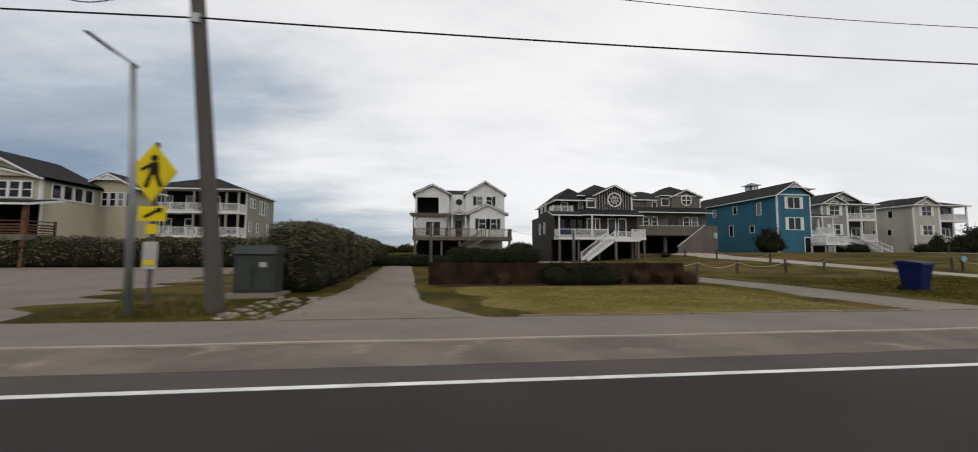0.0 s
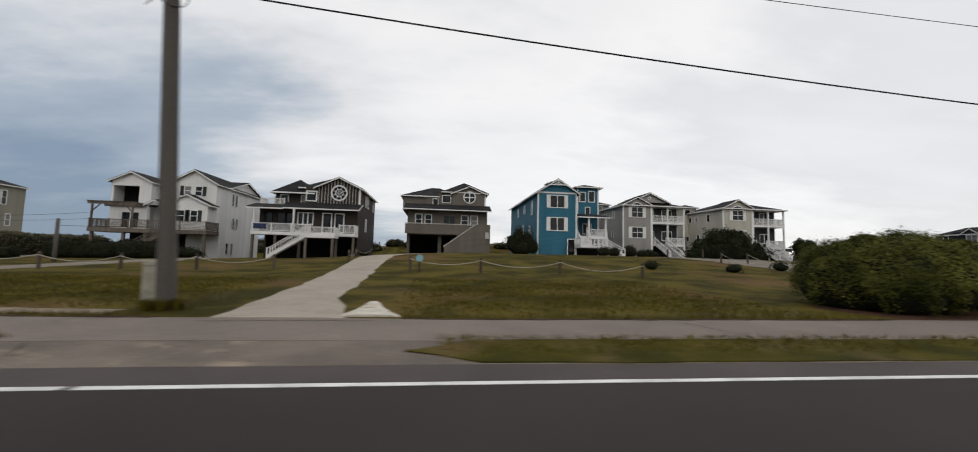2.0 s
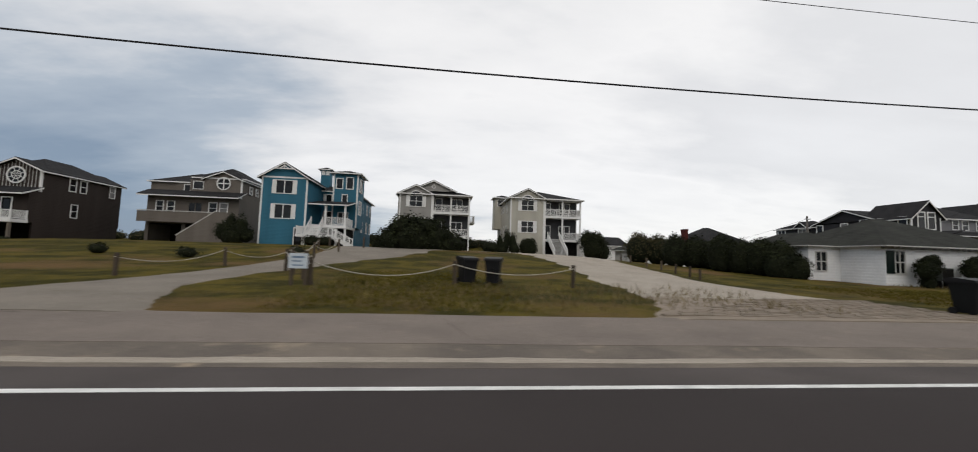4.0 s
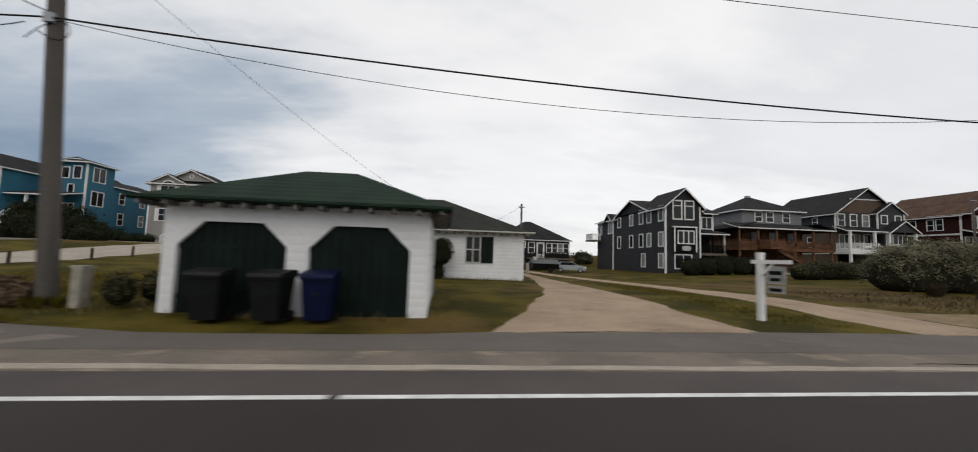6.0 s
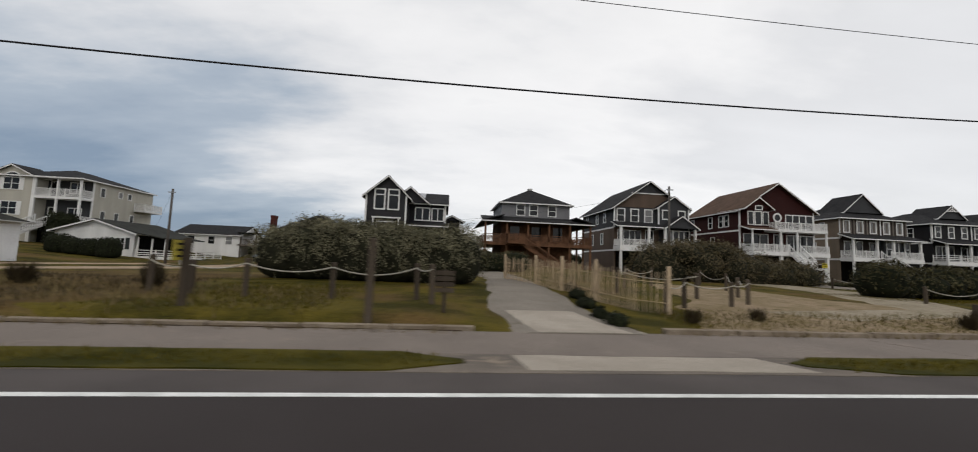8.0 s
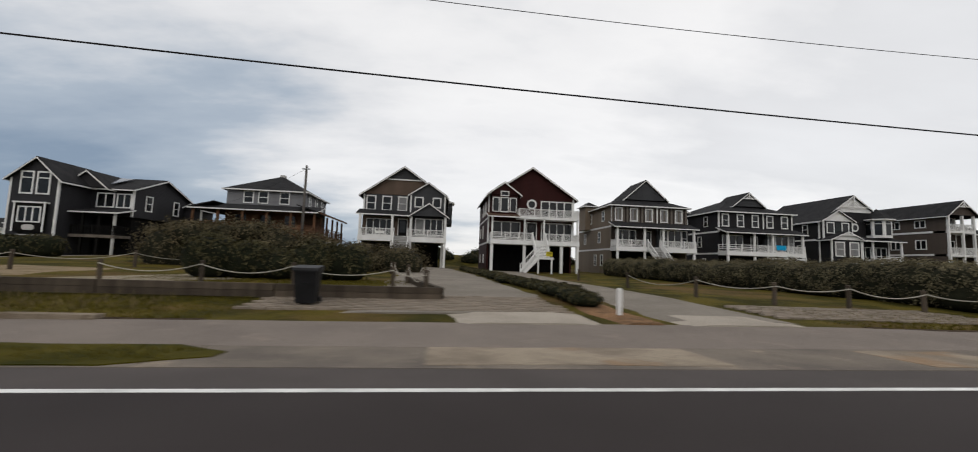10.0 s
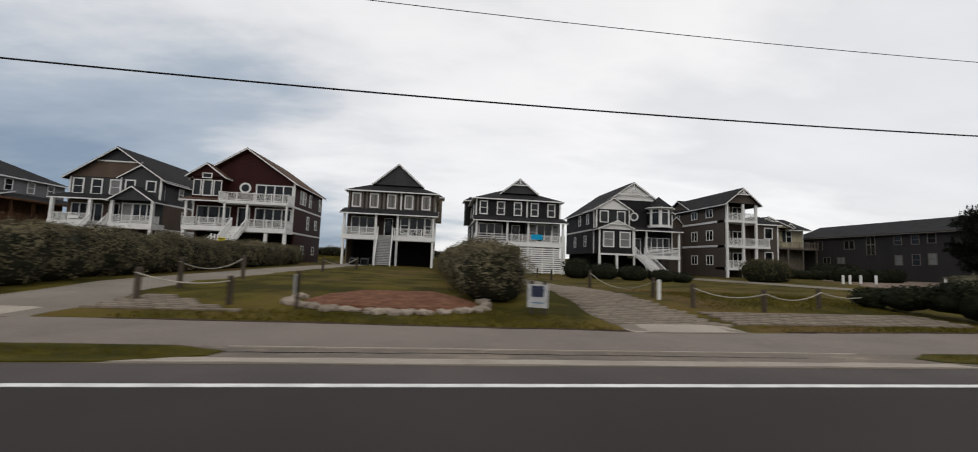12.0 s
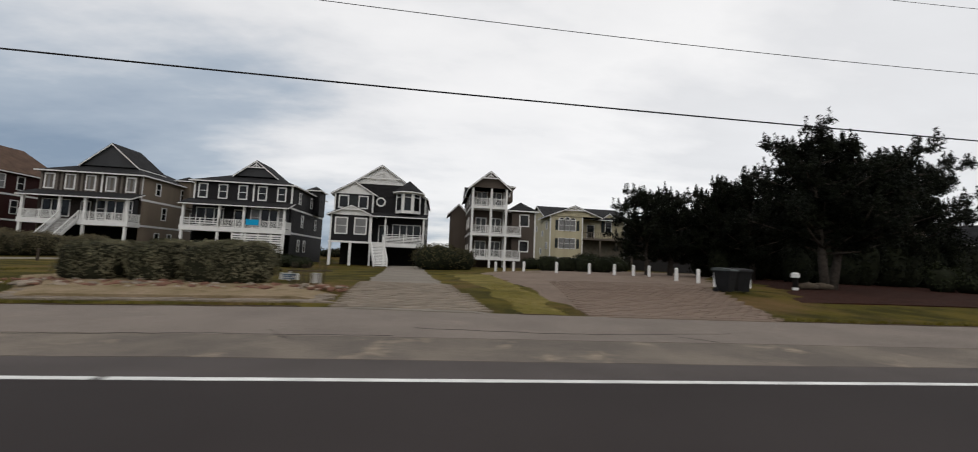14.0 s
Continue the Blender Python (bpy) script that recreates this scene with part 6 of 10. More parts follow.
    wall(h, x0 - 0.9, x0 + 0.8, back - 5.5, back - 2.5, 6.9, 10.6, side)
    hip(h, x0 - 0.9, x0 + 0.8, back - 5.5, back - 2.5, 10.65, 11.4, 0.3)
    return h


def turret_house():
    h = house("turret_house", 238, 62, -0.2, "charcoal house with white gables and a windowed turret", S_black)
    wall(h, 232.4, 244.4, 55.5, 68.0, 2.9, 9.2, corners="lr")
    gable(h, 232.4, 244.4, 55.5, 68.0, 9.2, 13.35, over=0.3, gm=M_white, xr=238.3, truss=True)
    part("gable_cladding", MB().prism_y([(232.7, 9.2), (244.1, 9.2), (241.9, 10.9), (235.0, 10.9)], 55.44, 55.49), S_black, h["e"])
    part("trim_band", MB().box(235.0, 241.8, 55.4, 55.45, 10.8, 10.98), M_white, h["e"])
    gable(h, 232.3, 237.7, 54.9, 59.0, 9.25, 10.85, over=0.25, gm=M_white)
    wall(h, 232.5, 237.5, 54.9, 55.5, 6.5, 9.25, corners="lr")
    for a, b in ((233.15, 234.2), (235.7, 236.7)):
        win(h, "F", 54.9, a, b, 7.45, 8.9, "plain", 0.14)
    part("shutter", MB().box(234.45, 235.45, 54.85, 54.895, 7.35, 9.0), M_shutter, h["e"])
    round_win(h, 238.4, 55.4, 8.42, 0.44, trimw=0.2)
    # turret
    n, r = 8, 1.75
    tx, ty = 242.1, 55.2
    oct_ = [(tx + r * math.cos(2 * math.pi * (k + 0.5) / n), ty + r * math.sin(2 * math.pi * (k + 0.5) / n)) for k in range(n)]
    turret = part("turret", MB().prism_z(oct_, 6.9, 9.75), M_white, h["e"], "white eight-sided turret")
    rf = [(tx + 2.2 * math.cos(2 * math.pi * (k + 0.5) / n), ty + 2.2 * math.sin(2 * math.pi * (k + 0.5) / n), 9.75) for k in range(n)]
    part("turret_roof", MB().add(rf + [(tx, ty, 11.5)], [(k, (k + 1) % n, n) for k in range(n)] + [tuple(range(n - 1, -1, -1))]), M_roof, turret)
    part("turret_fascia", MB().prism_z([(tx + 2.24 * math.cos(2 * math.pi * (k + 0.5) / n), ty + 2.24 * math.sin(2 * math.pi * (k + 0.5) / n)) for k in range(n)], 9.6, 9.76), M_white, turret)
    ap = r * math.cos(math.pi / n)
    for k in (4, 5, 6, 7, 8):
        a = 2 * math.pi * k / n
        c, s = math.cos(a), math.sin(a)
        u = Vector((-s, c, 0)) * 0.42
        o = Vector((tx + (ap + 0.01) * c, ty + (ap + 0.01) * s, 0))
        for z0, z1 in ((7.3, 9.0), (9.1, 9.45)):
            q = [o - u + Vector((0, 0, z0)), o + u + Vector((0, 0, z0)), o + u + Vector((0, 0, z1)), o - u + Vector((0, 0, z1))]
            i = Vector((c, s, 0)) * 0.03
            part("pane", MB().add([tuple(v) for v in q] + [tuple(v + i) for v in q], [(3, 2, 1, 0), (4, 5, 6, 7), (0, 1, 5, 4), (1, 2, 6, 5), (2, 3, 7, 6), (3, 0, 4, 7)]), M_glass, turret)
    pent(h, 237.6, 244.5, 55.5, 53.5, 6.9, 6.3)
    gable(h, 232.3, 237.8, 53.6, 55.5, 6.3, 7.5, over=0.25, gm=M_white, truss=True)
    wall(h, 232.5, 237.5, 53.7, 55.5, 2.9, 6.3, corners="lr")
    for a, b in ((233.2, 234.5), (235.6, 236.9)):
        win(h, "F", 53.7, a, b, 3.95, 5.85, "sash", 0.16, pane=M_blind)
    door(h, "F", 55.5, 238.4, 239.4, 2.95, 5.2)
    win(h, "F", 55.5, 240.2, 243.8, 3.5, 5.4, "n4", 0.1, pane=M_glass)
    deck(h, 237.5, 244.4, 53.5, 55.5, 2.9, 0.5)
    rail(h, [(239.4, 53.6), (244.3, 53.6), (244.3, 55.4)], 2.9, 1.15, bars=4)
    for x in (237.6, 239.4, 244.3):
        col(h, x, 53.7, -0.5, 6.2, 0.22)
    for x in (232.6, 235.1):
        col(h, x, 53.8, -0.5, 2.8, 0.3)
    stairs(h, (238.4, 53.5, 2.9), (239.6, 49.8, -0.1), 1.6)
    part("trim_band", MB().box(232.4, 237.6, 53.62, 53.69, 2.7, 2.95), M_white, h["e"])
    part("trim_band", MB().box(232.36, 232.4, 55.5, 68, 6.2, 6.45), M_white, h["e"])
    belly(h, 232.9, 244.0, 58.0, 67.8, -0.2, 2.9)
    for y, z0, z1 in ((57.5, 7.3, 8.7), (61, 7.3, 8.7), (58.5, 4.0, 5.5), (63, 4.0, 5.5)):
        win(h, "L", 232.4, y, y + 0.8, z0, z1)
        win(h, "R", 244.4, y, y + 0.8, z0, z1)


def coffee_house():
    h = house("coffee_house", 252, 60, 0.1, "coffee brown house with three stacked white porches", S_coffee)
    wall(h, 250.4, 255.1, 54.4, 68.0, -0.3, 10.6, corners="r")
    wall(h, 250.4, 250.7, 52.4, 54.4, -0.3, 10.6)
    gable(h, 250.3, 255.2, 52.0, 68.0, 10.7, 12.75, over=0.4, truss=True, gm=S_coffee)
    gable(h, 250.3, 254, 60, 66.5, 10.6, 12.4, axis="x", over=0.3)
    for z in (8.3, 4.75, 1.6):
        deck(h, 250.4, 255.1 if z > 8 else 257.1, 52.0, 54.4, z, 0.35)
        rail(h, [(250.5, 54.3), (250.5, 52.1), (255.0 if z > 8 else 257.0, 52.1)], z, 1.0)
        win(h, "F", 54.4, 251.3, 252.6, z + 0.1, z + 2.1, "pair", 0.1, pane=M_glass)
        win(h, "F", 54.4, 253.2, 254.6, z + 0.1, z + 2.1, "pair", 0.1, pane=M_glass)
    for x in (250.55, 253.0, 255.0):
        col(h, x, 52.15, -0.4, 10.6, 0.28)
    part("trim_band", MB().box(250.34, 250.4, 54, 68, 8.0, 8.3), M_white, h["e"])
    part("trim_band", MB().box(250.34, 250.4, 54, 68, 4.5, 4.8), M_white, h["e"])
    wall(h, 255.1, 259.2, 54.4, 64.0, -0.3, 7.9)
    wall(h, 256.0, 259.2, 53.0, 64.0, -0.3, 7.9, corners="r")
    hip(h, 255.6, 259.2, 53.0, 64.0, 7.95, 9.4, 0.4)
    win(h, "F", 53.0, 257.1, 258.2, 6.0, 7.4, "plain", 0.13)
    win(h, "F", 53.0, 257.1, 258.2, 2.6, 3.9, "plain", 0.13)
    wall(h, 255.0, 257.2, 60.0, 63.0, 10.2, 12.4)
    hip(h, 255.0, 257.2, 60.0, 63.0, 12.45, 13.0, 0.35)
    win(h, "F", 60.0, 255.5, 256.7, 11.0, 12.0, "pair", 0.1)
    for y in (55.0, 58.6, 63.2):
        win(h, "L", 250.4, y, y + 1.3, 9.0, 10.0, "pair", 0.12)
        win(h, "L", 250.4, y, y + 1.3, 5.6, 6.9, "pair", 0.12)
        win(h, "L", 250.4, y, y + 1.3, 2.0, 3.2, "pair", 0.12)
    wall(h, 248.0, 250.4, 62.5, 68.0, -0.3, 8.2)
    gable(h, 247.8, 250.6, 62.5, 68.0, 8.2, 9.6, over=0.3)


def yellow_house():
    h = house("yellow_house", 272, 72, 0.4, "butter yellow house with white arched windows, dark shutters and deck", S_yellow)
    wall(h, 264.8, 270.5, 66.0, 80.0, 0.0, 9.4, corners="lr")
    gable(h, 264.6, 273.4, 65.8, 72.0, 9.2, 10.9, over=0.4, truss=True, gm=S_yellow, xr=268.9)
    wall(h, 270.5, 279.6, 69.5, 80.0, 0.0, 9.4, corners="r")
    gable(h, 264.8, 279.6, 68.6, 80.0, 9.3, 11.7, axis="x", over=0.45)
    for k in range(3):
        a = 266.35 + 0.98 * k
        win(h, "F", 66.0, a, a + 0.86, 6.8, 8.5, "sash", 0.11, arch=0.34 if k != 1 else 0.48, pane=M_blind)
        win(h, "F", 66.0, a, a + 0.86, 3.8, 5.4, "sash", 0.11, pane=M_blind)
    for a, b in ((266.3, 267.2), (268.4, 269.3)):
        win(h, "F", 66.0, a, b, 0.9, 2.1, "sash", 0.11)
    for z0, z1 in ((6.8, 8.5), (3.8, 5.4), (0.9, 2.1)):
        for a in (265.7, 269.4):
            part("shutter", MB().box(a, a + 0.48, 65.93, 65.995, z0, z1), M_shutter, h["e"])
    for y, z0, z1 in ((67.6, 7.1, 8.2), (70.4, 6.0, 6.8), (67.6, 3.7, 4.7), (71.6, 2.8, 3.7), (75.0, 7.1, 8.0)):
        win(h, "L", 264.8, y, y + 0.9, z0, z1, "plain", 0.09)
    gable(h, 275.1, 277.9, 69.2, 72.0, 9.3, 10.4, over=0.25)
    win(h, "F", 69.45, 276.0, 277.0, 7.0, 8.9, "sash", 0.11, arch=0.3)
    part("shutter", MB().box(275.2, 275.8, 69.38, 69.44, 7.0, 9.1), M_shutter, h["e"])
    door(h, "F", 69.5, 272.6, 273.8, 5.85, 8.2)
    deck(h, 270.5, 280.0, 66.8, 69.5, 5.75, 0.32, M_deckwood)
    rail(h, [(270.6, 66.9), (279.9, 66.9), (279.9, 69.5)], 5.75, 1.0, M_deckwood, gap=0.3)
    for x in (274.0, 277.0, 279.8):
        col(h, x, 67.0, 0.0, 5.5, 0.22, M_deckwood)
    # tan sheet over the yellow wall, its colour carrying the shade below the deck
    part("porch_wall", MB().box(270.6, 279.5, 69.4, 69.48, 0.2, 5.4), M_porchshade, h["e"])
    door(h, "F", 69.38, 272.4, 273.4, 0.6, 2.8)


def grey_block():
    h = house("grey_apartments", 285, 60, 0.8, "long dark brown-grey apartment building seen along its side wall", S_greyblock, S_taupe, M_roof, category="building")
    wall(h, 280.0, 292.0, 45.0, 71.5, 0.0, 7.8, corners="l")
    gable(h, 280.0, 292.0, 45.0, 71.5, 7.8, 10.2, over=0.45, gm=S_greyblock)
    for y0, y1, z0, z1 in ((48.9, 49.8, 6.2, 7.5), (50.9, 51.8, 6.1, 7.3), (53.2, 54.1, 6.1, 7.3), (57.0, 58.2, 6.3, 7.5), (57.0, 58.2, 4.6, 6.1), (60.3, 61.9, 5.6, 6.9), (66.0, 67.4, 5.6, 7.0), (68.6, 69.6, 5.6, 7.0),
                           (48.9, 49.8, 3.1, 4.6), (50.9, 51.8, 3.0, 4.5), (53.2, 54.1, 3.0, 4.4), (62.0, 63.2, 3.1, 4.1), (64.6, 65.8, 3.1, 4.1)):
        win(h, "L", 280.0, y0, y1, z0, z1, "pair" if y1 - y0 > 1 else "sash", 0.1)
    for x in (282.5, 287.5):
        win(h, "F", 45.0, x, x + 1.4, 5.6, 7.0, "pair", 0.1)
        win(h, "F", 45.0, x, x + 1.4, 2.6, 4.0, "pair", 0.1)


def black_cottage():
    h = house("black_cottage", 119.5, 70, -0.5, "low black cottage with white windows and brick chimney", S_black)
    wall(h, 113.6, 125.5, 65.2, 76.0, -1.0, 4.4)
    hip(h, 113.6, 125.5, 65.2, 76.0, 4.45, 7.9, 0.4, 0.1)
    for a, b, z0 in ((114.6, 115.5, 3.25), (117.3, 118.1, 3.25)):
        win(h, "F", 65.2, a, b, z0, 4.1, "grid", 0.12)
    win(h, "F", 65.2, 118.7, 119.6, 2.4, 4.0, "sash", 0.12)
    door(h, "F", 65.2, 120.1, 121.2, 1.7, 4.0, M_white)
    for i in range(4):
        win(h, "F", 65.2, 121.7 + i * 0.95, 122.45 + i * 0.95, 2.5, 3.95, "sash", 0.1)
    deck(h, 118.4, 125.6, 62.9, 65.2, 1.6, 0.3, M_deckwood)
    rail(h, [(118.5, 63.0), (125.5, 63.0)], 1.6, 0.9, M_dark)
    gd = part("garage_door", MB().box(114.0, 117.4, 65.08, 65.19, -0.6, 1.5), M_white, h["e"], "white panelled garage door")
    part("door_panel", MB().box(114.2, 115.6, 65.05, 65.075, -0.4, 1.3).box(115.8, 117.2, 65.05, 65.075, -0.4, 1.3), M_offwhite, gd)
    part("chimney", MB().box(113.0, 113.58, 67.0, 68.2, -0.6, 6.9).box(112.95, 113.63, 66.95, 68.25, 6.9, 7.2), mat("dark_red_brick", (0.075, 0.022, 0.018), 0.9, 0.3, 6.0, 0.5, 30.0, lap=0.08), h["e"], "dark red brick chimney")


def white_cottages():
    h = house("white_cottage", 104.5, 26, 0.0, "low whitewashed cottage with dark hip roof and green shutters", M_whitewall, M_offwhite, roofm=M_roofgrey)
    wall(h, 99.2, 109.75, 23.5, 33.0, -0.3, 2.75)
    hip(h, 99.2, 109.75, 23.5, 33.0, 2.75, 5.15, 0.5, 0.04)
    wall(h, 96.6, 99.2, 26.5, 33.0, -0.3, 2.75)
    hip(h, 96.6, 100.5, 26.5, 33.0, 2.74, 3.9, 0.4, 0.04)
    for i in range(25):
        x = 98.9 + i * 0.45
        part("rafter_tail", MB().box(x, x + 0.09, 23.05, 23.5, 2.56, 2.7), M_rafter, h["e"])
    win(h, "F", 23.5, 99.9, 100.6, 1.0, 2.4, "grid", 0.06)
    part("shutter", MB().box(99.25, 99.85, 23.44, 23.498, 0.95, 2.45), M_greenpaint, h["e"])
    win(h, "F", 23.5, 106.4, 107.15, 1.0, 2.4, "grid", 0.06)
    part("shutter", MB().box(107.25, 107.95, 23.44, 23.498, 0.95, 2.45), M_greenpaint, h["e"])
    for y0, w in ((24.4, 0.65), (27.5, 1.8)):
        win(h, "R", 109.75, y0, y0 + w, 1.0, 2.4, "n3" if w > 1 else "grid", 0.06)
        part("shutter", MB().box(109.76, 109.81, y0 - 0.65, y0 - 0.1, 0.95, 2.45), M_greenpaint, h["e"])
        if w > 1:
            part("shutter", MB().box(109.76, 109.81, y0 + w + 0.1, y0 + w + 0.65, 0.95, 2.45), M_greenpaint, h["e"])
    win(h, "F", 26.5, 97.2, 98.0, 1.0, 2.3, "grid", 0.06)
    # garage
    g = house("garage", 101.6, 13, 0.0, "white block garage with green roof and dark green doors", M_whitewall, M_roofgreen, roofm=M_roofgreen, category="garage")
    x0, x1, y0, y1 = 98.8, 104.8, 10.22, 14.75
    part("wall", MB().box(x0, x1, y0 + 0.35, y1, -0.5, 2.34), M_whitewall, g["e"])
    piers = ((x0, 99.1), (101.5, 102.0), (104.35, x1))
    # front wall round two clipped-corner openings
    o1, o2, top = (99.1, 101.5), (102.0, 104.35), 1.88
    for a, b in piers:
        part("wall_pier", MB().box(a, b, y0, y0 + 0.35, -0.5, 2.34), M_whitewall, g["e"])
    for a, b in (o1, o2):
        part("lintel", MB().prism_y([(a, 2.34), (b, 2.34), (b, top - 0.55), (b - 0.55, top), (a + 0.55, top), (a, top - 0.55)], y0, y0 + 0.35), M_whitewall, g["e"])
        dr = part("garage_door", MB().box(a, b, y0 + 0.15, y0 + 0.2, -0.3, top), M_greenpaint, g["e"], "dark green vertical-board garage door")
        n = 10
        for i in range(n):
            part("board", MB().box(a + (b - a) * i / n + 0.008, a + (b - a) * (i + 1) / n - 0.008, y0 + 0.12, y0 + 0.152, -0.3, top), M_greenpaint, dr)
        for z in (0.1, 1.25):
            part("door_brace", MB().box(a, b, y0 + 0.1, y0 + 0.122, z, z + 0.12), M_greenpaint, dr)
    hip(g, x0, x1, y0, y1, 2.36, 3.6, 0.5, 0.03)
    for i in range(13):
        x = x0 - 0.35 + i * 0.55
        part("rafter_tail", MB().box(x, x + 0.08, y0 - 0.46, y0, 2.2, 2.32), M_rafter, g["e"])
    for i in range(13):
        y = y0 + 0.1 + i * 0.36
        part("rafter_tail", MB().box(x0 - 0.46, x0, y, y + 0.08, 2.2, 2.32), M_rafter, g["e"])
        part("rafter_tail", MB().box(x1, x1 + 0.46, y, y + 0.08, 2.2, 2.32), M_rafter, g["e"])
    sd = part("side_door", MB().box(x1, x1 + 0.05, 13.45, 14.45, -0.15, 1.85), M_offwhite, g["e"], "white painted plank side door")
    part("door_handle", MB().box(x1 + 0.05, x1 + 0.1, 13.52, 13.6, 0.85, 0.95), M_dark, sd)
    for z in (0.35, 0.8, 1.25, 1.7):
        part("wall_joint", MB().box(x0 - 0.006, x0 - 0.001, y0 + 0.05, y1 - 0.05, z, z + 0.025).box(x1 + 0.001, x1 + 0.006, 10.3, 13.35, z, z + 0.025), M_offwhite, g["e"])
    # two more white cottages farther back
    c = house("white_cottage", 104, 53, 0.1, "small white gabled cottage with a porch", S_white, roofm=M_roofgrey)
    wall(c, 97.0, 105.2, 50.5, 60.0, -0.4, 2.9)
    gable(c, 97.0, 105.2, 50.5, 60.0, 2.9, 4.25, over=0.45, gm=S_white)
    for a, b in ((98.4, 99.2), (103.4, 104.2)):
        win(c, "F", 50.5, a, b, 1.1, 2.3, "grid", 0.08)
        part("shutter", MB().box(a - 0.55 if a < 100 else b + 0.15, a - 0.15 if a < 100 else b + 0.55, 50.44, 50.498, 1.05, 2.35), M_shutter, c["e"])
    part("porch_roof", MB().prism_y([(105.2, 2.95), (108.6, 2.35), (108.6, 2.47), (105.2, 3.07)], 50.1, 58.0), M_roofgrey, c["e"])
    deck(c, 105.2, 108.5, 50.6, 58.0, 0.3, 0.3, M_white)
    for x in (105.5, 107.0, 108.4):
        col(c, x, 50.7, -0.3, 2.5 if x < 107 else 2.35, 0.14)
    rail(c, [(105.3, 50.7), (111.8, 50.7), (111.8, 56)], 0.2, 0.85, M_white, bars=2)
    # near-black sheet for the shade in the side porch
    part("porch_wall", MB().box(105.2, 105.25, 51, 58, 0.3, 2.7), M_dark, c["e"])
    e = house("white_cottage", 101, 78, 0.5, "white low house with dark roof", S_white)
    wall(e, 95.4, 105.4, 74.0, 82.0, 0.3, 4.15)
    gable(e, 95.4, 105.4, 74.0, 82.0, 4.15, 5.75, axis="x", over=0.4)
    for a in (97.2, 100.4, 103.2):
        win(e, "F", 74.0, a, a + 1.0, 2.5, 3.7, "sash", 0.08)
    deck(e, 105.0, 111.0, 74, 79, 2.6, 0.3, M_deckwood)
    for x in (105.5, 108, 110.8):
        col(e, x, 74.2, 0, 4.6, 0.16, M_deckwood)
    rail(e, [(105, 74.1), (111, 74.1)], 2.6, 0.9, M_deckwood)
    part("porch_roof", MB().box(105, 111.2, 74, 79, 4.5, 4.65), M_roofgrey, e["e"])


def gabled_house():
    h = house("gabled_house", 331, 64, 0.8, "tan two-storey house with white fascias and cupola behind pines", S_tan)
    wall(h, 322.0, 348.0, 57.0, 70.0, 0.0, 7.0, corners="l")
    hip(h, 322.0, 348.0, 57.0, 70.0, 7.05, 10.2, 0.5, 0.22)
    pent(h, 321.6, 348.0, 57.0, 54.8, 5.3, 4.5)
    part("fascia", MB().box(321.5, 348.0, 54.6, 54.7, 4.25, 4.5), M_white, h["e"])
    for x in (322.0, 327.0, 332.0, 337.0, 342.0):
        col(h, x, 55.0, 0.2, 4.4, 0.25)
    for x in (324.0, 329.5, 334.5, 339.5):
        win(h, "F", 57.0, x, x + 1.2, 1.8, 3.6, "sash", 0.14)
        win(h, "F", 57.0, x, x + 1.2, 5.6, 6.8, "sash", 0.14)
    gable(h, 334.5, 341.5, 56.6, 64.0, 7.0, 10.6, over=0.5, gm=S_tan)
    wall(h, 328.6, 330.6, 59.5, 61.5, 7.6, 9.6)
    hip(h, 328.6, 330.6, 59.5, 61.5, 9.6, 10.4, 0.3)
    win(h, "F", 59.5, 329.1, 330.1, 8.4, 9.4, "plain", 0.12)
    wall(h, 313.5, 321.9, 55.6, 66.0, 0.0, 5.6, S_coffee)
    gable(h, 313.5, 321.9, 55.6, 66.0, 5.6, 7.0, axis="x", over=0.4)
    for x in (317.0, 320.2):
        win(h, "F", 55.6, x, x + 0.9, 2.9, 4.6, "plain", 0.15)


cream_house()
gabled_house()
sage_house()
white_house()
umber_house()
taupe_house()
blue_house()
porch_house("warm_grey_house", 64.0, 68.8, 74.4, 60.9, 1.85, S_grey, "warm grey house with arched windows and white porches", 74.5, 11.5, True, True)
porch_house("pale_stone_house", 80.5, 85.7, 91.4, 59.9, 1.65, S_stone, "pale stone-coloured house with arched windows and white porches", 73.5, 11.6, False, True)
dark_tall_house()
cedar_house()
slate_house()
maroon_house()
hip_house("tan_house", 198.6, 209.8, 54.0, 67.5, 0.2, S_umber, S_tan, "tan and dark striped house with white porch stairs", True, True, False, (204.6, 13.9), 6.6, False)
hip_house("charcoal_house", 215.3, 227.2, 54.8, 69.0, -0.2, S_black, S_black, "charcoal house with white trim and slatted screen", False, False, True, (221.7, 13.1), 5.2, True)
turret_house()
coffee_house()
yellow_house()
grey_block()
black_cottage()
white_cottages()

# ---- poles and wires ----
M_pole = mat("weathered_pole_timber", (0.1, 0.09, 0.081), 0.85, 0.25, 2.0, 0.5, 30.0, streak=True)
M_metal = mat("galvanised_steel", (0.30, 0.31, 0.32), 0.45, 0.1, 2.0, 0.05, metal=0.6)
M_wire = mat("black_cable", (0.012, 0.012, 0.013), 0.6, 0.1, 1.0, 0.0)
M_post = mat("fence_post_timber", (0.066, 0.052, 0.039), 0.9, 0.3, 3.0, 0.4, 40.0, streak=True, objvar=0.25)
M_rope = mat("pale_rope", (0.36, 0.335, 0.285), 0.9, 0.15, 8.0, 0.3, 60.0)
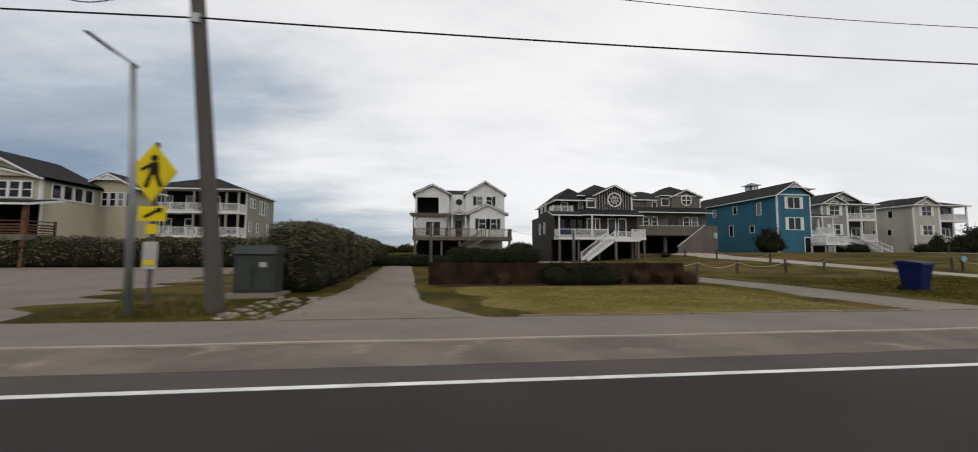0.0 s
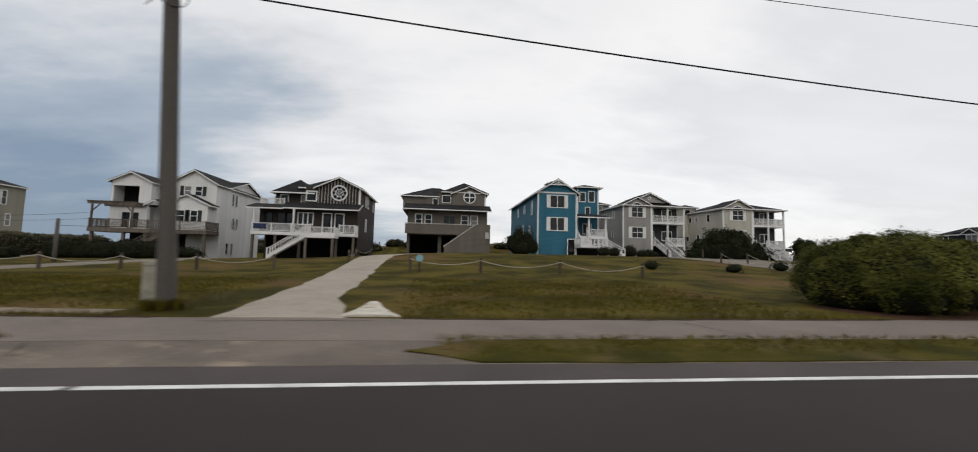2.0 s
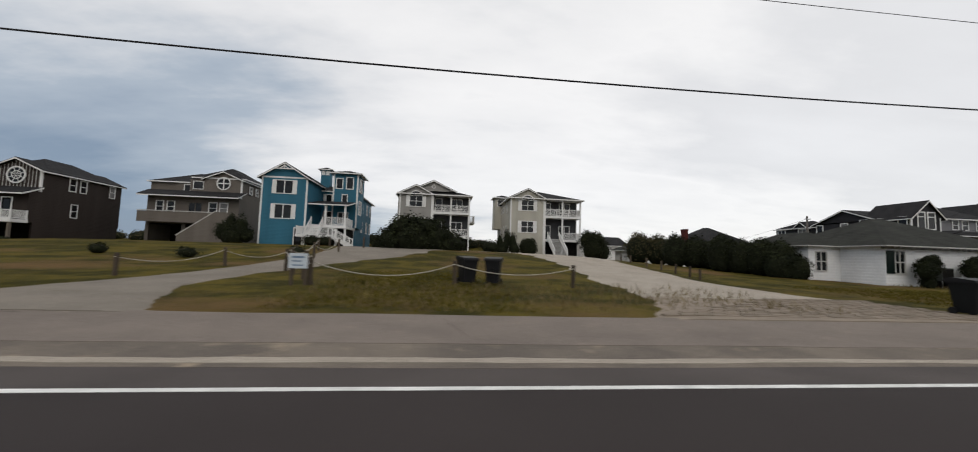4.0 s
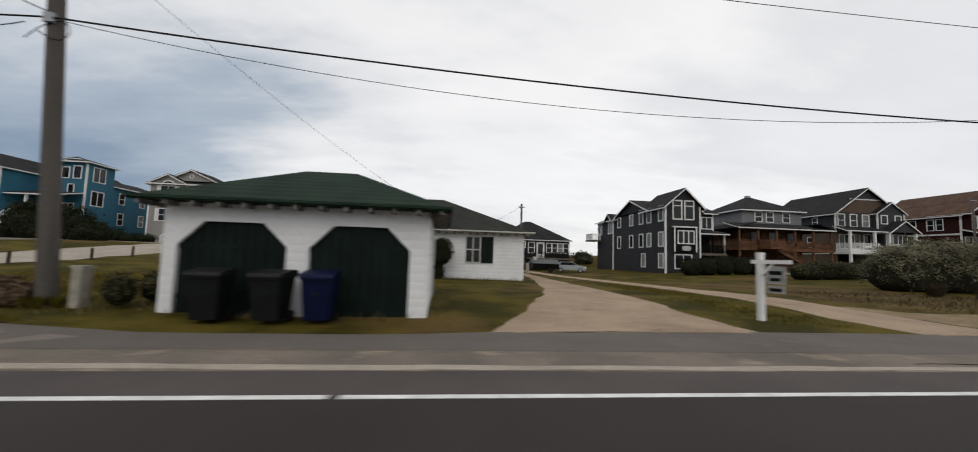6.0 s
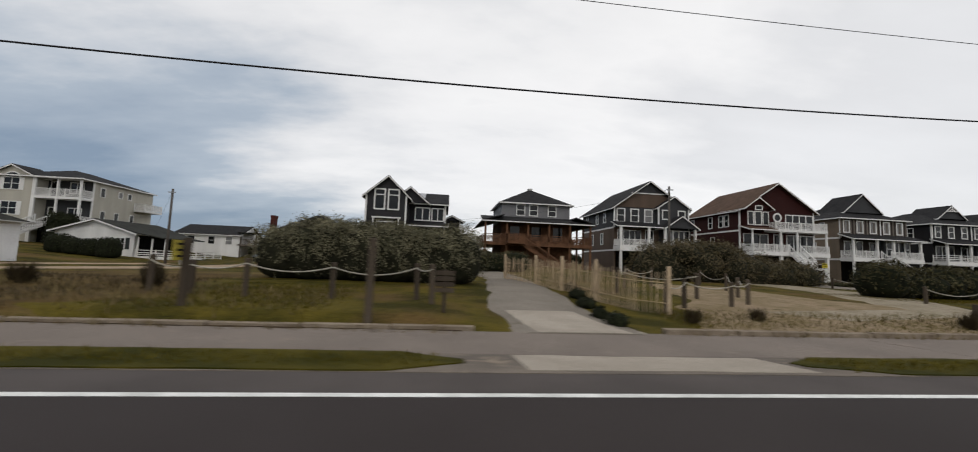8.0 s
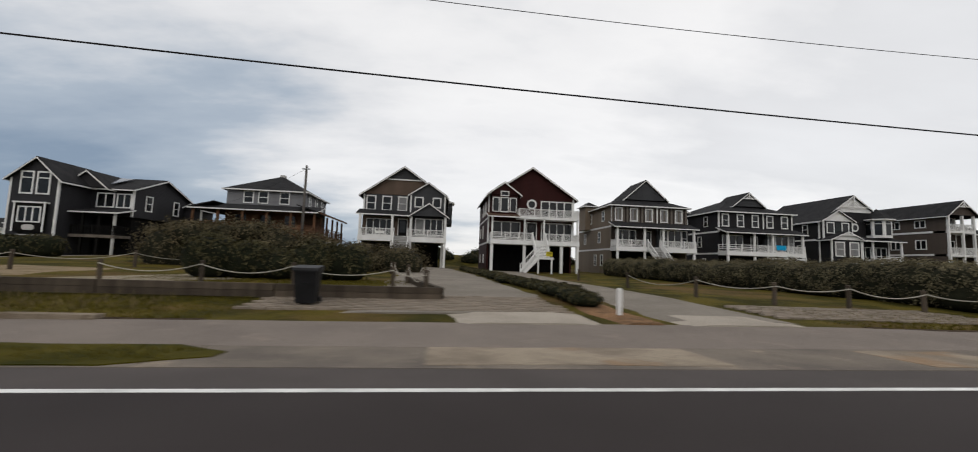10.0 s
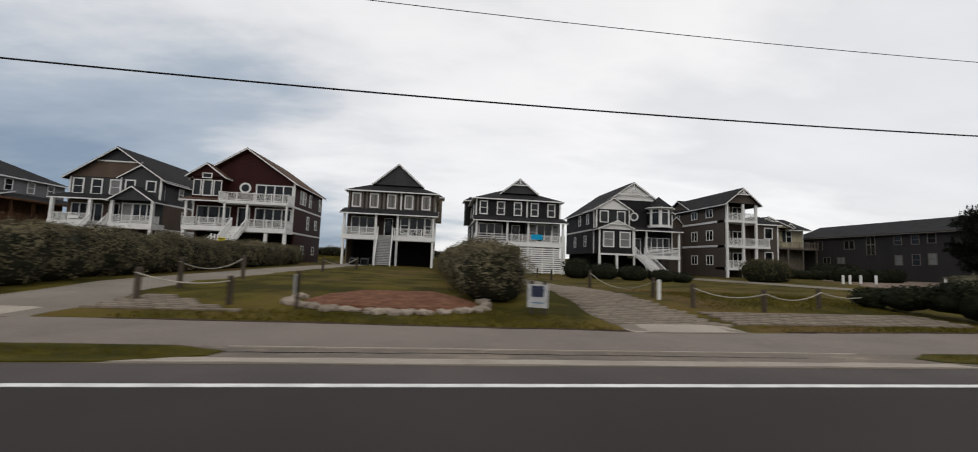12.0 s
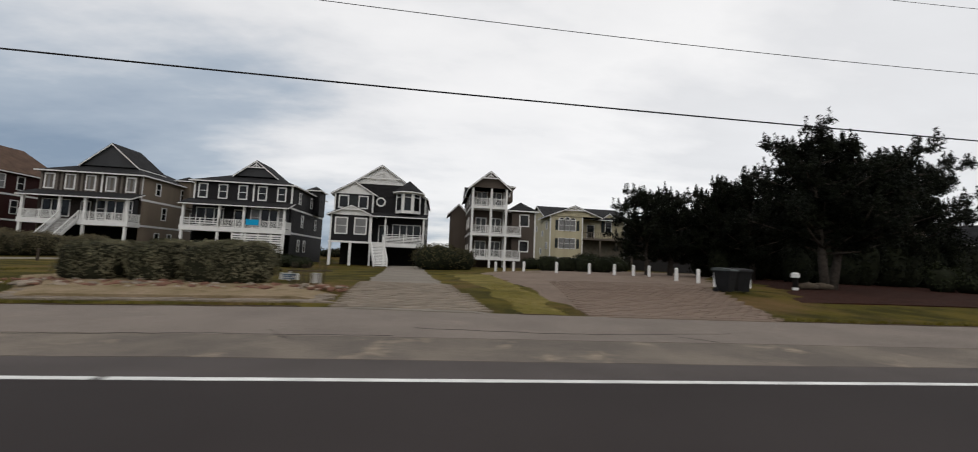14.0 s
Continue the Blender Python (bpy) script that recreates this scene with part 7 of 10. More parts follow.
M_yellow = mat("yellow_sign_sheet", (0.72, 0.55, 0.01), 0.45, 0.05, 2.0, 0.0)
M_black = mat("black_plastic", (0.012, 0.012, 0.013), 0.5, 0.2, 3.0, 0.1)
M_blueplastic = mat("blue_bin_plastic", (0.006, 0.011, 0.062), 0.5, 0.2, 3.0, 0.1)
M_navybin = mat("navy_bin_plastic", (0.003, 0.006, 0.03), 0.55, 0.2, 3.0, 0.1)
M_greybin = mat("dark_grey_bin_plastic", (0.008, 0.0088, 0.0092), 0.55, 0.2, 3.0, 0.1)
M_palebin = mat("pale_grey_bin_plastic", (0.07, 0.08, 0.08), 0.5, 0.2, 3.0, 0.1)

POLES = [(-5.2, 10.05, 6.75, 8.6), (29.1, 9.78, 7.2, 8.77), (96.5, 10.05, 6.25, 8.7), (128.85, 9.85, 5.55, 8.2), (162.8, 10.25, 6.12, 8.35), (196.56, 10.25, 5.46, 8.02), (231.26, 10.4, 5.74, 8.15), (266.5, 11.2, 5.9, 8.3)]
LEAN_X = -0.035
for i, (x, y, za, zb) in enumerate(POLES):
    gz = ground_z(x, y)
    p = thing("utility_pole", x, y, gz, "weathered round timber utility pole set in the grass", "utility pole", "utility poles")
    top = 11.2
    lean = -0.08 if i == 0 else -0.055 if i == 6 else LEAN_X
    at = lambda z: (x + lean * z, y + 0.25 - 0.045 * z, z)
    part("pole", MB().tube([(x, y + 0.27, gz - 0.4)] + [at(z) for z in (0.05, 2, 4, 6, 8, 10, top)], [0.205, 0.195, 0.18, 0.17, 0.16, 0.15, 0.135, 0.125], 14), M_pole, p, smooth=True)
    part("bracket", MB().box(at(za)[0] - 0.1, at(za)[0] + 0.1, y - 0.24, y - 0.12, za - 0.12, za + 0.1), M_metal, p)
    part("crossarm", MB().box(at(10.4)[0] - 1.2, at(10.4)[0] + 1.2, y - 0.2, y - 0.09, 10.35, 10.5), M_pole, p)
    for dx in (-1.1, -0.5, 0.5, 1.1):
        part("insulator", MB().tube([(at(10.4)[0] + dx, y - 0.15, 10.5), (at(10.4)[0] + dx, y - 0.15, 10.72)], [0.05, 0.03], 8), M_offwhite, p)
    if i in (3, 5, 6):
        tx = at(8.7)[0] - 0.42
        can = part("transformer", MB().tube([(tx, y, 8.25), (tx, y, 8.3), (tx, y, 9.2), (tx, y, 9.3)], [0.2, 0.27, 0.27, 0.2], 16), M_metal, p, "grey transformer can", True)
        part("bushing", MB().tube([(tx - 0.1, y, 9.3), (tx - 0.1, y, 9.55)], 0.04, 6), M_offwhite, can)
        part("bushing", MB().tube([(tx + 0.12, y, 9.3), (tx + 0.12, y, 9.55)], 0.04, 6), M_offwhite, can)
        part("jumper", MB().tube([(tx - 0.25, y - 0.15, 8.3), (tx - 0.3, y - 0.2, 8.0), (tx, y - 0.2, 7.95), (tx + 0.5, y - 0.15, 8.05)], 0.02, 6), M_wire, p)
    if i in (1, 2):
        part("wire_coil", MB().tube([(at(za)[0] + 0.45 * math.cos(a / 3), y - 0.2, za - 0.3 + 0.22 * math.sin(a / 2)) for a in range(-6, 12)], 0.012, 5), M_wire, p)
    if i == 2:
        part("lamp_head", MB().tube([(at(8.1)[0] - 0.15, y - 0.25, 7.5), (at(8.1)[0] - 0.15, y - 0.25, 7.75), (at(8.1)[0] - 0.12, y - 0.2, 7.85)], [0.16, 0.14, 0.06], 10), M_metal, p)


def cable(name, a, b, sag, r, label, n=24, pts=None):
    pts = [tuple(Vector(a).lerp(Vector(b), t / n) - Vector((0, 0, 4 * sag * (t / n) * (1 - t / n)))) for t in range(n + 1)]
    return solid(name, MB().tube(pts, r, 6), M_wire, label, "cable", "overhead cables", smooth=True)


ends = [(-75, 10.2, 6.75, 8.6)] + POLES + [(310, 11.6, 5.9, 8.3)]
SAGS = {0: (0.4, 0.3), 1: (0.18, 0.75), 2: (1.0, 0.35), 3: (0.45, 0.2), 4: (0.3, 0.2), 5: (0.12, 0.3), 6: (0.25, 0.3), 7: (0.1, 0.3), 8: (0.3, 0.3)}
TEL = []
for i, (p, q) in enumerate(zip(ends, ends[1:])):
    off = LEAN_X * p[2]
    s1, s2 = SAGS[i]
    tel = cable("telephone_cable", (p[0] + off, p[1] - 0.2, p[2]), (q[0] + LEAN_X * q[2], q[1] - 0.2, q[2]), s1, 0.022, "thick black telephone cable strung between the poles")
    TEL.append(tel)
    cable("power_line", (p[0] + LEAN_X * p[3], p[1] - 0.16, p[3]), (q[0] + LEAN_X * q[3], q[1] - 0.16, q[3]), s2, 0.011, "thin dark power line strung between the poles")
    cable("power_line", (p[0] - 0.4 + 0.5, p[1] - 0.15, 10.7), (q[0] - 0.4 + 0.5, q[1] - 0.15, 10.7), 0.5, 0.009, "thin dark power line on top of the poles")
cable("service_wire", (96.4, 9.84, 6.2), (119.5, 9.57, 5.385), 0.8, 0.008, "thin slack service wire under the telephone cable")
cable("service_wire", (96.2, 10.0, 8.6), (103.5, 24.0, 4.3), 0.3, 0.007, "thin service wire falling to a cottage roof")
cable("service_wire", (96.2, 9.9, 6.4), (80.0, -12.0, 10.5), 0.3, 0.012, "dark service wire crossing over the road")
for a, b in (((-0.65, 30.0, 3.1), (-3.0, 49.9, 5.3)), ((-0.65, 30.0, 2.9), (-3.0, 49.9, 4.6)), ((10.15, 30.0, 2.7), (8.6, 49.8, 4.5))):
    cable("service_wire", a, b, 0.25, 0.012, "thin wire from a garden post to a white house")
cable("service_wire", (162.5, 38.4, 9.2), (141.8, 60.2, 7.3), 0.6, 0.012, "thin wire from a back-lot pole to a house")
cable("service_wire", (113.2, 43.2, 6.9), (106.5, 51.5, 3.6), 0.25, 0.01, "thin wire from a back-lot pole to a cottage")
for x0, z0, s in ((-9.2, 7.18, TEL[0]), (94.0, 6.2, TEL[2])):
    part("splice_case", MB().tube([(x0 - 0.45, 9.85, z0 - 0.1), (x0 - 0.3, 9.85, z0 - 0.1), (x0 + 0.3, 9.85, z0 - 0.1), (x0 + 0.45, 9.85, z0 - 0.1)], [0.05, 0.1, 0.1, 0.05], 10), M_black, s, smooth=True)
    for k in (-1, 1):
        part("cable_loop", MB().tube([(x0 + k * (0.4 + 0.14 * a), 9.85, z0 - 0.1 - 0.14 * math.sin(a * math.pi / 10)) for a in range(11)], 0.014, 6), M_wire, s, smooth=True)
for x, y, zt in ((113.25, 43.2, 7.2), (162.5, 38.4, 9.5), (-0.65, 30.0, 3.6), (10.15, 30.0, 3.15)):
    p = thing("utility_pole", x, y, ground_z(x, y), "thin dark timber pole standing in a back lot", "utility pole")
    part("pole", MB().tube([(x, y, ground_z(x, y) - 0.3), (x, y, zt)], [0.13, 0.1], 10), M_pole, p, smooth=True)
    if zt > 6:
        part("crossarm", MB().box(x - 0.35, x + 0.35, y - 0.15, y - 0.08, zt - 0.4, zt - 0.3), M_metal, p)

# street lamp and road sign at the side street
lamp = thing("street_lamp", -6.95, 10.1, 0, "slim grey steel street lamp with a flat LED arm", "street lamp")
part("post", MB().tube([(-6.92, 10.1, -0.3), (-7.02, 10.1, 3.0), (-7.16, 10.1, 5.65)], [0.085, 0.075, 0.06], 12), M_metal, lamp, smooth=True)
part("lamp_arm", MB().beam((-7.12, 10.1, 5.62), (-8.05, 10.05, 6.3), 0.22, 0.07), M_metal, lamp)
part("lamp_head", MB().beam((-7.55, 10.08, 5.9), (-8.1, 10.05, 6.3), 0.3, 0.05), M_black, lamp)
sg = thing("crossing_sign", -7.38, 11.4, 0, "yellow diamond crossing sign with small plates on a post", "road sign")
part("post", MB().box(-7.42, -7.34, 11.4, 11.46, -0.3, 4.15), M_pole, sg)
dia = part("diamond", MB().prism_y([(-7.99, 3.37), (-7.42, 2.56), (-6.83, 3.38), (-7.42, 4.12)], 11.36, 11.385), M_yellow, sg)
part("border", MB().prism_y([(-7.93, 3.37), (-7.42, 2.64), (-6.89, 3.38), (-7.42, 4.04)], 11.352, 11.3585).prism_y([(-7.9, 3.37), (-7.42, 2.68), (-6.92, 3.38), (-7.42, 4.0)], 11.346, 11.351), M_yellow, dia)
part("symbol", MB().disc(-7.38, 11.346, 3.72, 0.085).prism_y([(-7.5, 3.6), (-7.28, 3.62), (-7.25, 3.3), (-7.48, 3.28)], 11.33, 11.344).beam((-7.45, 11.337, 3.3), (-7.56, 11.337, 2.95), 0.01, 0.1).beam((-7.32, 11.337, 3.3), (-7.2, 11.337, 2.98), 0.01, 0.1).beam((-7.5, 11.337, 3.52), (-7.68, 11.337, 3.4), 0.01, 0.08), M_black, dia, "plain black crossing symbol")
pl = part("lower_plate", MB().box(-7.7, -7.05, 11.36, 11.385, 2.08, 2.46), M_yellow, sg)
part("arrow", MB().beam((-7.55, 11.35, 2.18), (-7.25, 11.35, 2.36), 0.01, 0.07).prism_y([(-7.3, 2.42), (-7.12, 2.42), (-7.18, 2.28)], 11.345, 11.355), M_black, pl)
part("white_plate", MB().box(-7.54, -7.2, 11.36, 11.385, 0.85, 1.55), M_offwhite, sg)
part("small_plate", MB().box(-7.5, -7.24, 11.36, 11.385, 1.75, 2.0), M_yellow, sg)
part("small_plate", MB().box(-7.5, -7.24, 11.345, 11.359, 0.95, 1.08), M_yellow, sg)

cab = thing("utility_cabinet", -5.6, 13.3, 0, "grey-green steel utility cabinet on a concrete pad", "cabinet")
M_cab = mat("grey_green_steel", (0.05, 0.056, 0.052), 0.5, 0.15, 2.0, 0.05)
part("body", MB().box(-6.2, -5.05, 13.2, 14.0, 0.06, 1.25), M_cab, cab)
part("lid", MB().prism_x([(13.12, 1.25), (14.05, 1.25), (14.05, 1.52), (13.3, 1.52)], -6.24, -5.01), M_cab, cab)
part("door_panel", MB().box(-6.1, -5.65, 13.17, 13.199, 0.15, 1.18).box(-5.6, -5.15, 13.17, 13.199, 0.15, 1.18), M_cab, cab)
part("pad", MB().box(-6.4, -4.9, 13.0, 14.2, -0.1, 0.06), M_concrete, cab)
part("label_plate", MB().box(-5.45, -5.25, 13.155, 13.169, 0.85, 1.0), M_offwhite, cab)
M_ped = mat("weathered_pedestal_plastic", (0.30, 0.28, 0.23), 0.7, 0.25, 4.0, 0.1)
for x, y, hgt, w in ((28.6, 10.4, 0.85, 0.36), (97.15, 10.3, 0.72, 0.2), (114.2, 44, 0.8, 0.3)):
    b = thing("utility_pedestal", x, y, ground_z(x, y), "pale weathered utility pedestal standing in grass", "utility pedestal")
    part("body", MB().box(x - w / 2, x + w / 2, y - 0.15, y + 0.15, ground_z(x, y) - 0.1, hgt), M_ped, b)
    part("cap", MB().box(x - w / 2 - 0.02, x + w / 2 + 0.02, y - 0.17, y + 0.17, hgt, hgt + 0.07), M_ped, b)


# ---- wheeled bins ----
def bin_at(x, y, body, lid, label, turn=0.0):
    z = ground_z(x, y) + 0.01
    b = thing("wheeled_bin", 0, 0, 0, label, "bin", "bins by the road")
    vs = [(-0.25, -0.28, 0.08), (0.25, -0.28, 0.08), (0.25, 0.24, 0.08), (-0.25, 0.24, 0.08), (-0.31, -0.4, 0.98), (0.31, -0.4, 0.98), (0.31, 0.36, 0.98), (-0.31, 0.36, 0.98)]
    m = MB().add(vs, [(0, 3, 2, 1), (0, 1, 5, 4), (1, 2, 6, 5), (2, 3, 7, 6), (3, 0, 4, 7), (4, 5, 6, 7)])
    m.box(-0.33, 0.33, -0.43, 0.38, 0.94, 0.99)
    part("body", m, body, b)
    part("lid", MB().prism_x([(-0.45, 0.99), (0.4, 0.99), (0.4, 1.1), (0.2, 1.13), (-0.4, 1.06)], -0.35, 0.35), lid, b)
    part("handle", MB().tube([(-0.3, 0.42, 1.0), (-0.3, 0.48, 1.02), (0.3, 0.48, 1.02), (0.3, 0.42, 1.0)], 0.02, 6), M_black, b)
    for s in (-1, 1):
        w = part("wheel", MB().tube([(s * 0.28, 0.24, 0.12), (s * 0.34, 0.24, 0.12)], 0.12, 14), M_black, b)
    part("front_stamp", MB().box(-0.07, 0.07, -0.378, -0.36, 0.6, 0.66), M_greybin, b)
    b.location = (x, y, z)
    b.rotation_euler = (0, 0, radians(turn))
    return b


for x, y, bd, ld, lb, tn in ((17.6, 13.2, M_blueplastic, M_blueplastic, "blue wheeled recycling bin on the lawn", 8),
                             (86.1, 10.6, M_greybin, M_black, "black wheeled bin on the roadside grass", -6), (87.3, 10.5, M_greybin, M_palebin, "dark wheeled bin with a pale grey lid", 4),
                             (88.2, 10.3, M_black, M_palebin, "dark wheeled bin with a pale grey lid", -3), (89.2, 10.3, M_greybin, M_palebin, "dark wheeled bin with a pale grey lid", 5),
                             (90.4, 10.25, M_blueplastic, M_blueplastic, "blue wheeled recycling bin on the roadside grass", 2),
                             (100.3, 9.5, M_greybin, M_black, "dark grey wheeled bin before a garage door", 3), (101.55, 9.5, M_greybin, M_black, "dark grey wheeled bin before a garage door", -4),
                             (102.5, 9.6, M_navybin, M_navybin, "blue wheeled recycling bin before a garage door", 2),
                             (71.4, 16.9, M_black, M_black, "black wheeled bin beside a rope fence", 20), (72.5, 16.9, M_black, M_black, "black wheeled bin beside a rope fence", -15),
                             (171.4, 12.2, M_black, M_black, "black wheeled bin beside timber edging", 5), (259.4, 16.7, M_black, M_palebin, "black wheeled bin with a grey lid under pine trees", 25), (260.3, 16.9, M_black, M_black, "black wheeled bin under pine trees", -8)):
    bin_at(x, y, bd, ld, lb, tn)


# ---- rope fences ----
def fence(pts, label="row of weathered timber posts joined by drooping rope", rope=True, h=0.85, r=0.085, group="rope fences"):
    f = thing("rope_fence" if rope else "post_fence", pts[0][0], pts[0][1], ground_z(*pts[0]), label, "fence", group)
    tops = []
    for x, y in pts:
        hh = h * random.uniform(0.92, 1.08)
        z = ground_z(x, y)
        dx, dy = random.uniform(-0.03, 0.03), random.uniform(-0.03, 0.03)
        part("post", MB().tube([(x, y, z - 0.2), (x + dx, y + dy, z + hh), (x + dx, y + dy, z + hh + 0.03)], [r, r * 0.95, r * 0.6], 9), M_post, f)
        tops.append((x + dx, y + dy, z + hh - 0.12))
    if rope:
        for a, b in zip(tops, tops[1:]):
            d = math.dist(a, b)
            if d > 7:
                continue
            sag = random.uniform(0.06, 0.1) * d
            part("rope", MB().tube([tuple(Vector(a).lerp(Vector(b), t / 10) - Vector((0, 0.1, 4 * sag * (t / 10) * (1 - t / 10)))) for t in range(11)], 0.02, 6), M_rope, f, smooth=True)
    return f


fence([(8, 22.5), (11.6, 22.7), (15.4, 22.9), (18.6, 23.6), (22.2, 23.8), (25.8, 24.6)])
fence([(33.6, 23), (37.5, 22.8), (42.2, 23.2), (46.6, 21.8)])
fence([(28.4, 32), (27.8, 38), (28.2, 44)])
fence([(10.9, 17.6), (10.8, 22.5)])
fence([(65.75, 15.2), (64.9, 17.2), (63.9, 18.9), (63.0, 20.6), (62.4, 23.0), (62.2, 27.5), (62.4, 33), (63.0, 40)], h=0.95)
fence([(58.2, 17), (59.6, 22), (61, 28), (60.6, 34), (59.6, 41)])
fence([(65.75, 15.3), (70.9, 16.6), (75.7, 16.3)], h=0.9)
fence([(84.9, 21.6), (85.3, 23.2), (85.6, 25.2), (86.0, 27.6), (86.4, 30.4), (86.8, 34.0), (87.8, 38.0)], "row of short weathered posts along a concrete drive", False, 0.62, 0.075)
fence([(131.5, 13.4), (132.9, 12.95), (134.5, 12.7), (136.85, 12.95), (139.35, 13.15), (139.85, 12.4)], h=1.05)
solid("gate_post", MB().tube([(138.5, 9.65, -0.5), (138.52, 9.66, 1.6), (138.52, 9.66, 1.64)], [0.09, 0.085, 0.05], 9), M_post, "tall weathered timber gate post beside a driveway", "post")
fence([(147.4, 12.75), (148.75, 13.95), (150.75, 14.2), (151.9, 14.8), (153.2, 17.0), (155.6, 21), (157.4, 26), (159.5, 32), (161.5, 38)], h=0.95)
fence([(150.6, 16.0), (148.0, 17.9), (149.6, 20.6), (152.2, 22.7)], h=1.05)
fence([(162.5, 16.82), (166, 16.91), (169.4, 16.91), (173.31, 16.3), (174.66, 14.97)])
fence([(174.66, 14.97), (173.6, 20), (172.4, 25), (171.6, 30)])
fence([(185.6, 30), (185.7, 22), (186.2, 16.55), (187.99, 14.39), (190.61, 13.83), (193.27, 13.36), (195.95, 12.77)])
fence([(202.15, 12.65), (204.77, 12.34)])
fence([(201.84, 15.07), (201.92, 19.44), (203, 28), (204, 34)], h=0.95)
fence([(219.93, 13.91), (222.3, 13.34), (225.48, 14.29), (229.38, 15.28)], h=0.8)
fence([(219.59, 16.12), (218.93, 21.57), (219.4, 31), (220, 38)])
for x, y in ((180.2, 11.0), (219.5, 15.5)):
    z = ground_z(x, y)
    solid("marker_post", MB().tube([(x, y, z - 0.2), (x, y, z + 0.75), (x, y, z + 0.8)], [0.075, 0.075, 0.04], 10), M_white, "white painted wooden marker post", "post", "marker posts")
WP = [(251.8, 37.0), (252.6, 37.0), (253.4, 36.6), (254.2, 35.8), (255.9, 31.3), (258.7, 31.5), (260.6, 31.0), (262.0, 30.6), (263.0, 30.0), (262.2, 25.0), (262.8, 23.6), (262.0, 20.9), (263.8, 20.6)]
for x, y in WP:
    z = ground_z(x, y)
    solid("bollard", MB().tube([(x, y, z - 0.2), (x, y, z + 0.84), (x, y, z + 0.9)], [0.115, 0.115, 0.075], 10), M_white, "white painted timber bollard edging the parking lot", "bollard", "white bollards")


pl = thing("path_light", 266.0, 19.9, ground_z(266.0, 19.9), "short dark post light with a white cap on a mulch bed", "path light")
gz = ground_z(266.0, 19.9)
part("post", MB().tube([(266.0, 19.9, gz - 0.1), (266.0, 19.9, gz + 0.72)], 0.13, 10), M_dark, pl)
part("cap", MB().tube([(266.0, 19.9, gz + 0.7), (266.0, 19.9, gz + 0.9), (266.0, 19.9, gz + 0.98)], [0.2, 0.2, 0.1], 12), M_white, pl)
part("foot", MB().tube([(266.0, 19.9, gz - 0.05), (266.0, 19.9, gz + 0.16)], 0.15, 10), M_white, pl)
for x, y, L, a in ((267.3, 20.4, 1.3, 0.1), (268.4, 20.7, 1.1, -0.2), (267.8, 20.9, 0.9, 0.4)):
    z = ground_z(x, y) + 0.2
    solid("log", MB().tube([(x - L / 2, y - a, z), (x, y, z + 0.06), (x + L / 2, y + a, z)], [0.16, 0.2, 0.13], 9), M_post, "weathered grey log lying on mulch under pines", "log", "logs under the pines", smooth=True)


M_signtext = mat("faded_blue_lettering", (0.14, 0.2, 0.28), 0.6)


M_signgrey = mat("weathered_sign_board", (0.30, 0.30, 0.29), 0.7, 0.25, 5.0, 0.1)


def board_sign(x, y, w, z0, z1, posts, label, face=None):
    g = ground_z(x, y)
    s = thing("yard_sign", x, y, g, label, "sign")
    for dx in posts:
        part("post", MB().box(x + dx - 0.05, x + dx + 0.05, y, y + 0.09, g - 0.2, g + z1 + 0.1), M_offwhite if face is None else M_post, s)
    b = part("board", MB().box(x - w / 2, x + w / 2, y - 0.05, y - 0.004, g + z0, g + z1), face or M_white, s)
    for k, (a, c, hh) in enumerate(((0.15, 0.85, 0.07), (0.2, 0.7, 0.04), (0.2, 0.8, 0.04))):
        zz = g + z1 - (z1 - z0) * (0.25 + 0.27 * k)
        part("text_bar", MB().box(x - w / 2 + w * a, x - w / 2 + w * c, y - 0.058, y - 0.051, zz - hh / 2, zz + hh / 2), M_signtext, b)
    return s


board_sign(65.4, 15.0, 0.62, 0.6, 1.12, (-0.22, 0.24), "white rental sign board on timber posts", mat("bluish_white_sign_face", (0.5, 0.55, 0.6), 0.5, 0.1, 3.0, 0.05))
M_navy = mat("navy_sign_face", (0.03, 0.035, 0.06), 0.5, 0.2, 3.0, 0.05)
ys = board_sign(213.65, 12.1, 0.62, 0.22, 0.92, (-0.2, 0.2), "greyed white yard sign with a navy panel on two stakes", mat("greyed_sign_face", (0.42, 0.42, 0.42), 0.6, 0.15, 4.0, 0.05))
ys.rotation_euler = (0, 0, radians(-25))
part("panel", MB().box(213.46, 213.84, 12.035, 12.047, ground_z(213.65, 12.1) + 0.55, ground_z(213.65, 12.1) + 0.88), M_navy, ys)
lb = board_sign(206.7, 11.85, 0.5, 0.45, 0.98, (0,), "small grey-white notice board on a short post", M_signgrey)
lb.rotation_euler = (0, 0, radians(-75))
board_sign(240.5, 17.5, 0.75, 0.06, 0.34, (0,), "low white nameplate on a lawn behind stones")
for x, y in ((238.4, 17.5), (241.7, 17.0)):
    z = ground_z(x, y)
    solid("utility_box", MB().box(x - 0.17, x + 0.17, y - 0.12, y + 0.12, z - 0.05, z + 0.36).box(x - 0.19, x + 0.19, y - 0.14, y + 0.14, z + 0.36, z + 0.4), M_offwhite, "small pale utility box on the grass", "utility box", "pale utility boxes")
hs = thing("hanging_sign", 113.6, 10.3, 0, "white post with an arm and two hanging sign boards", "sign")
part("post", MB().box(113.5, 113.64, 10.25, 10.39, -0.4, 1.6), M_white, hs)
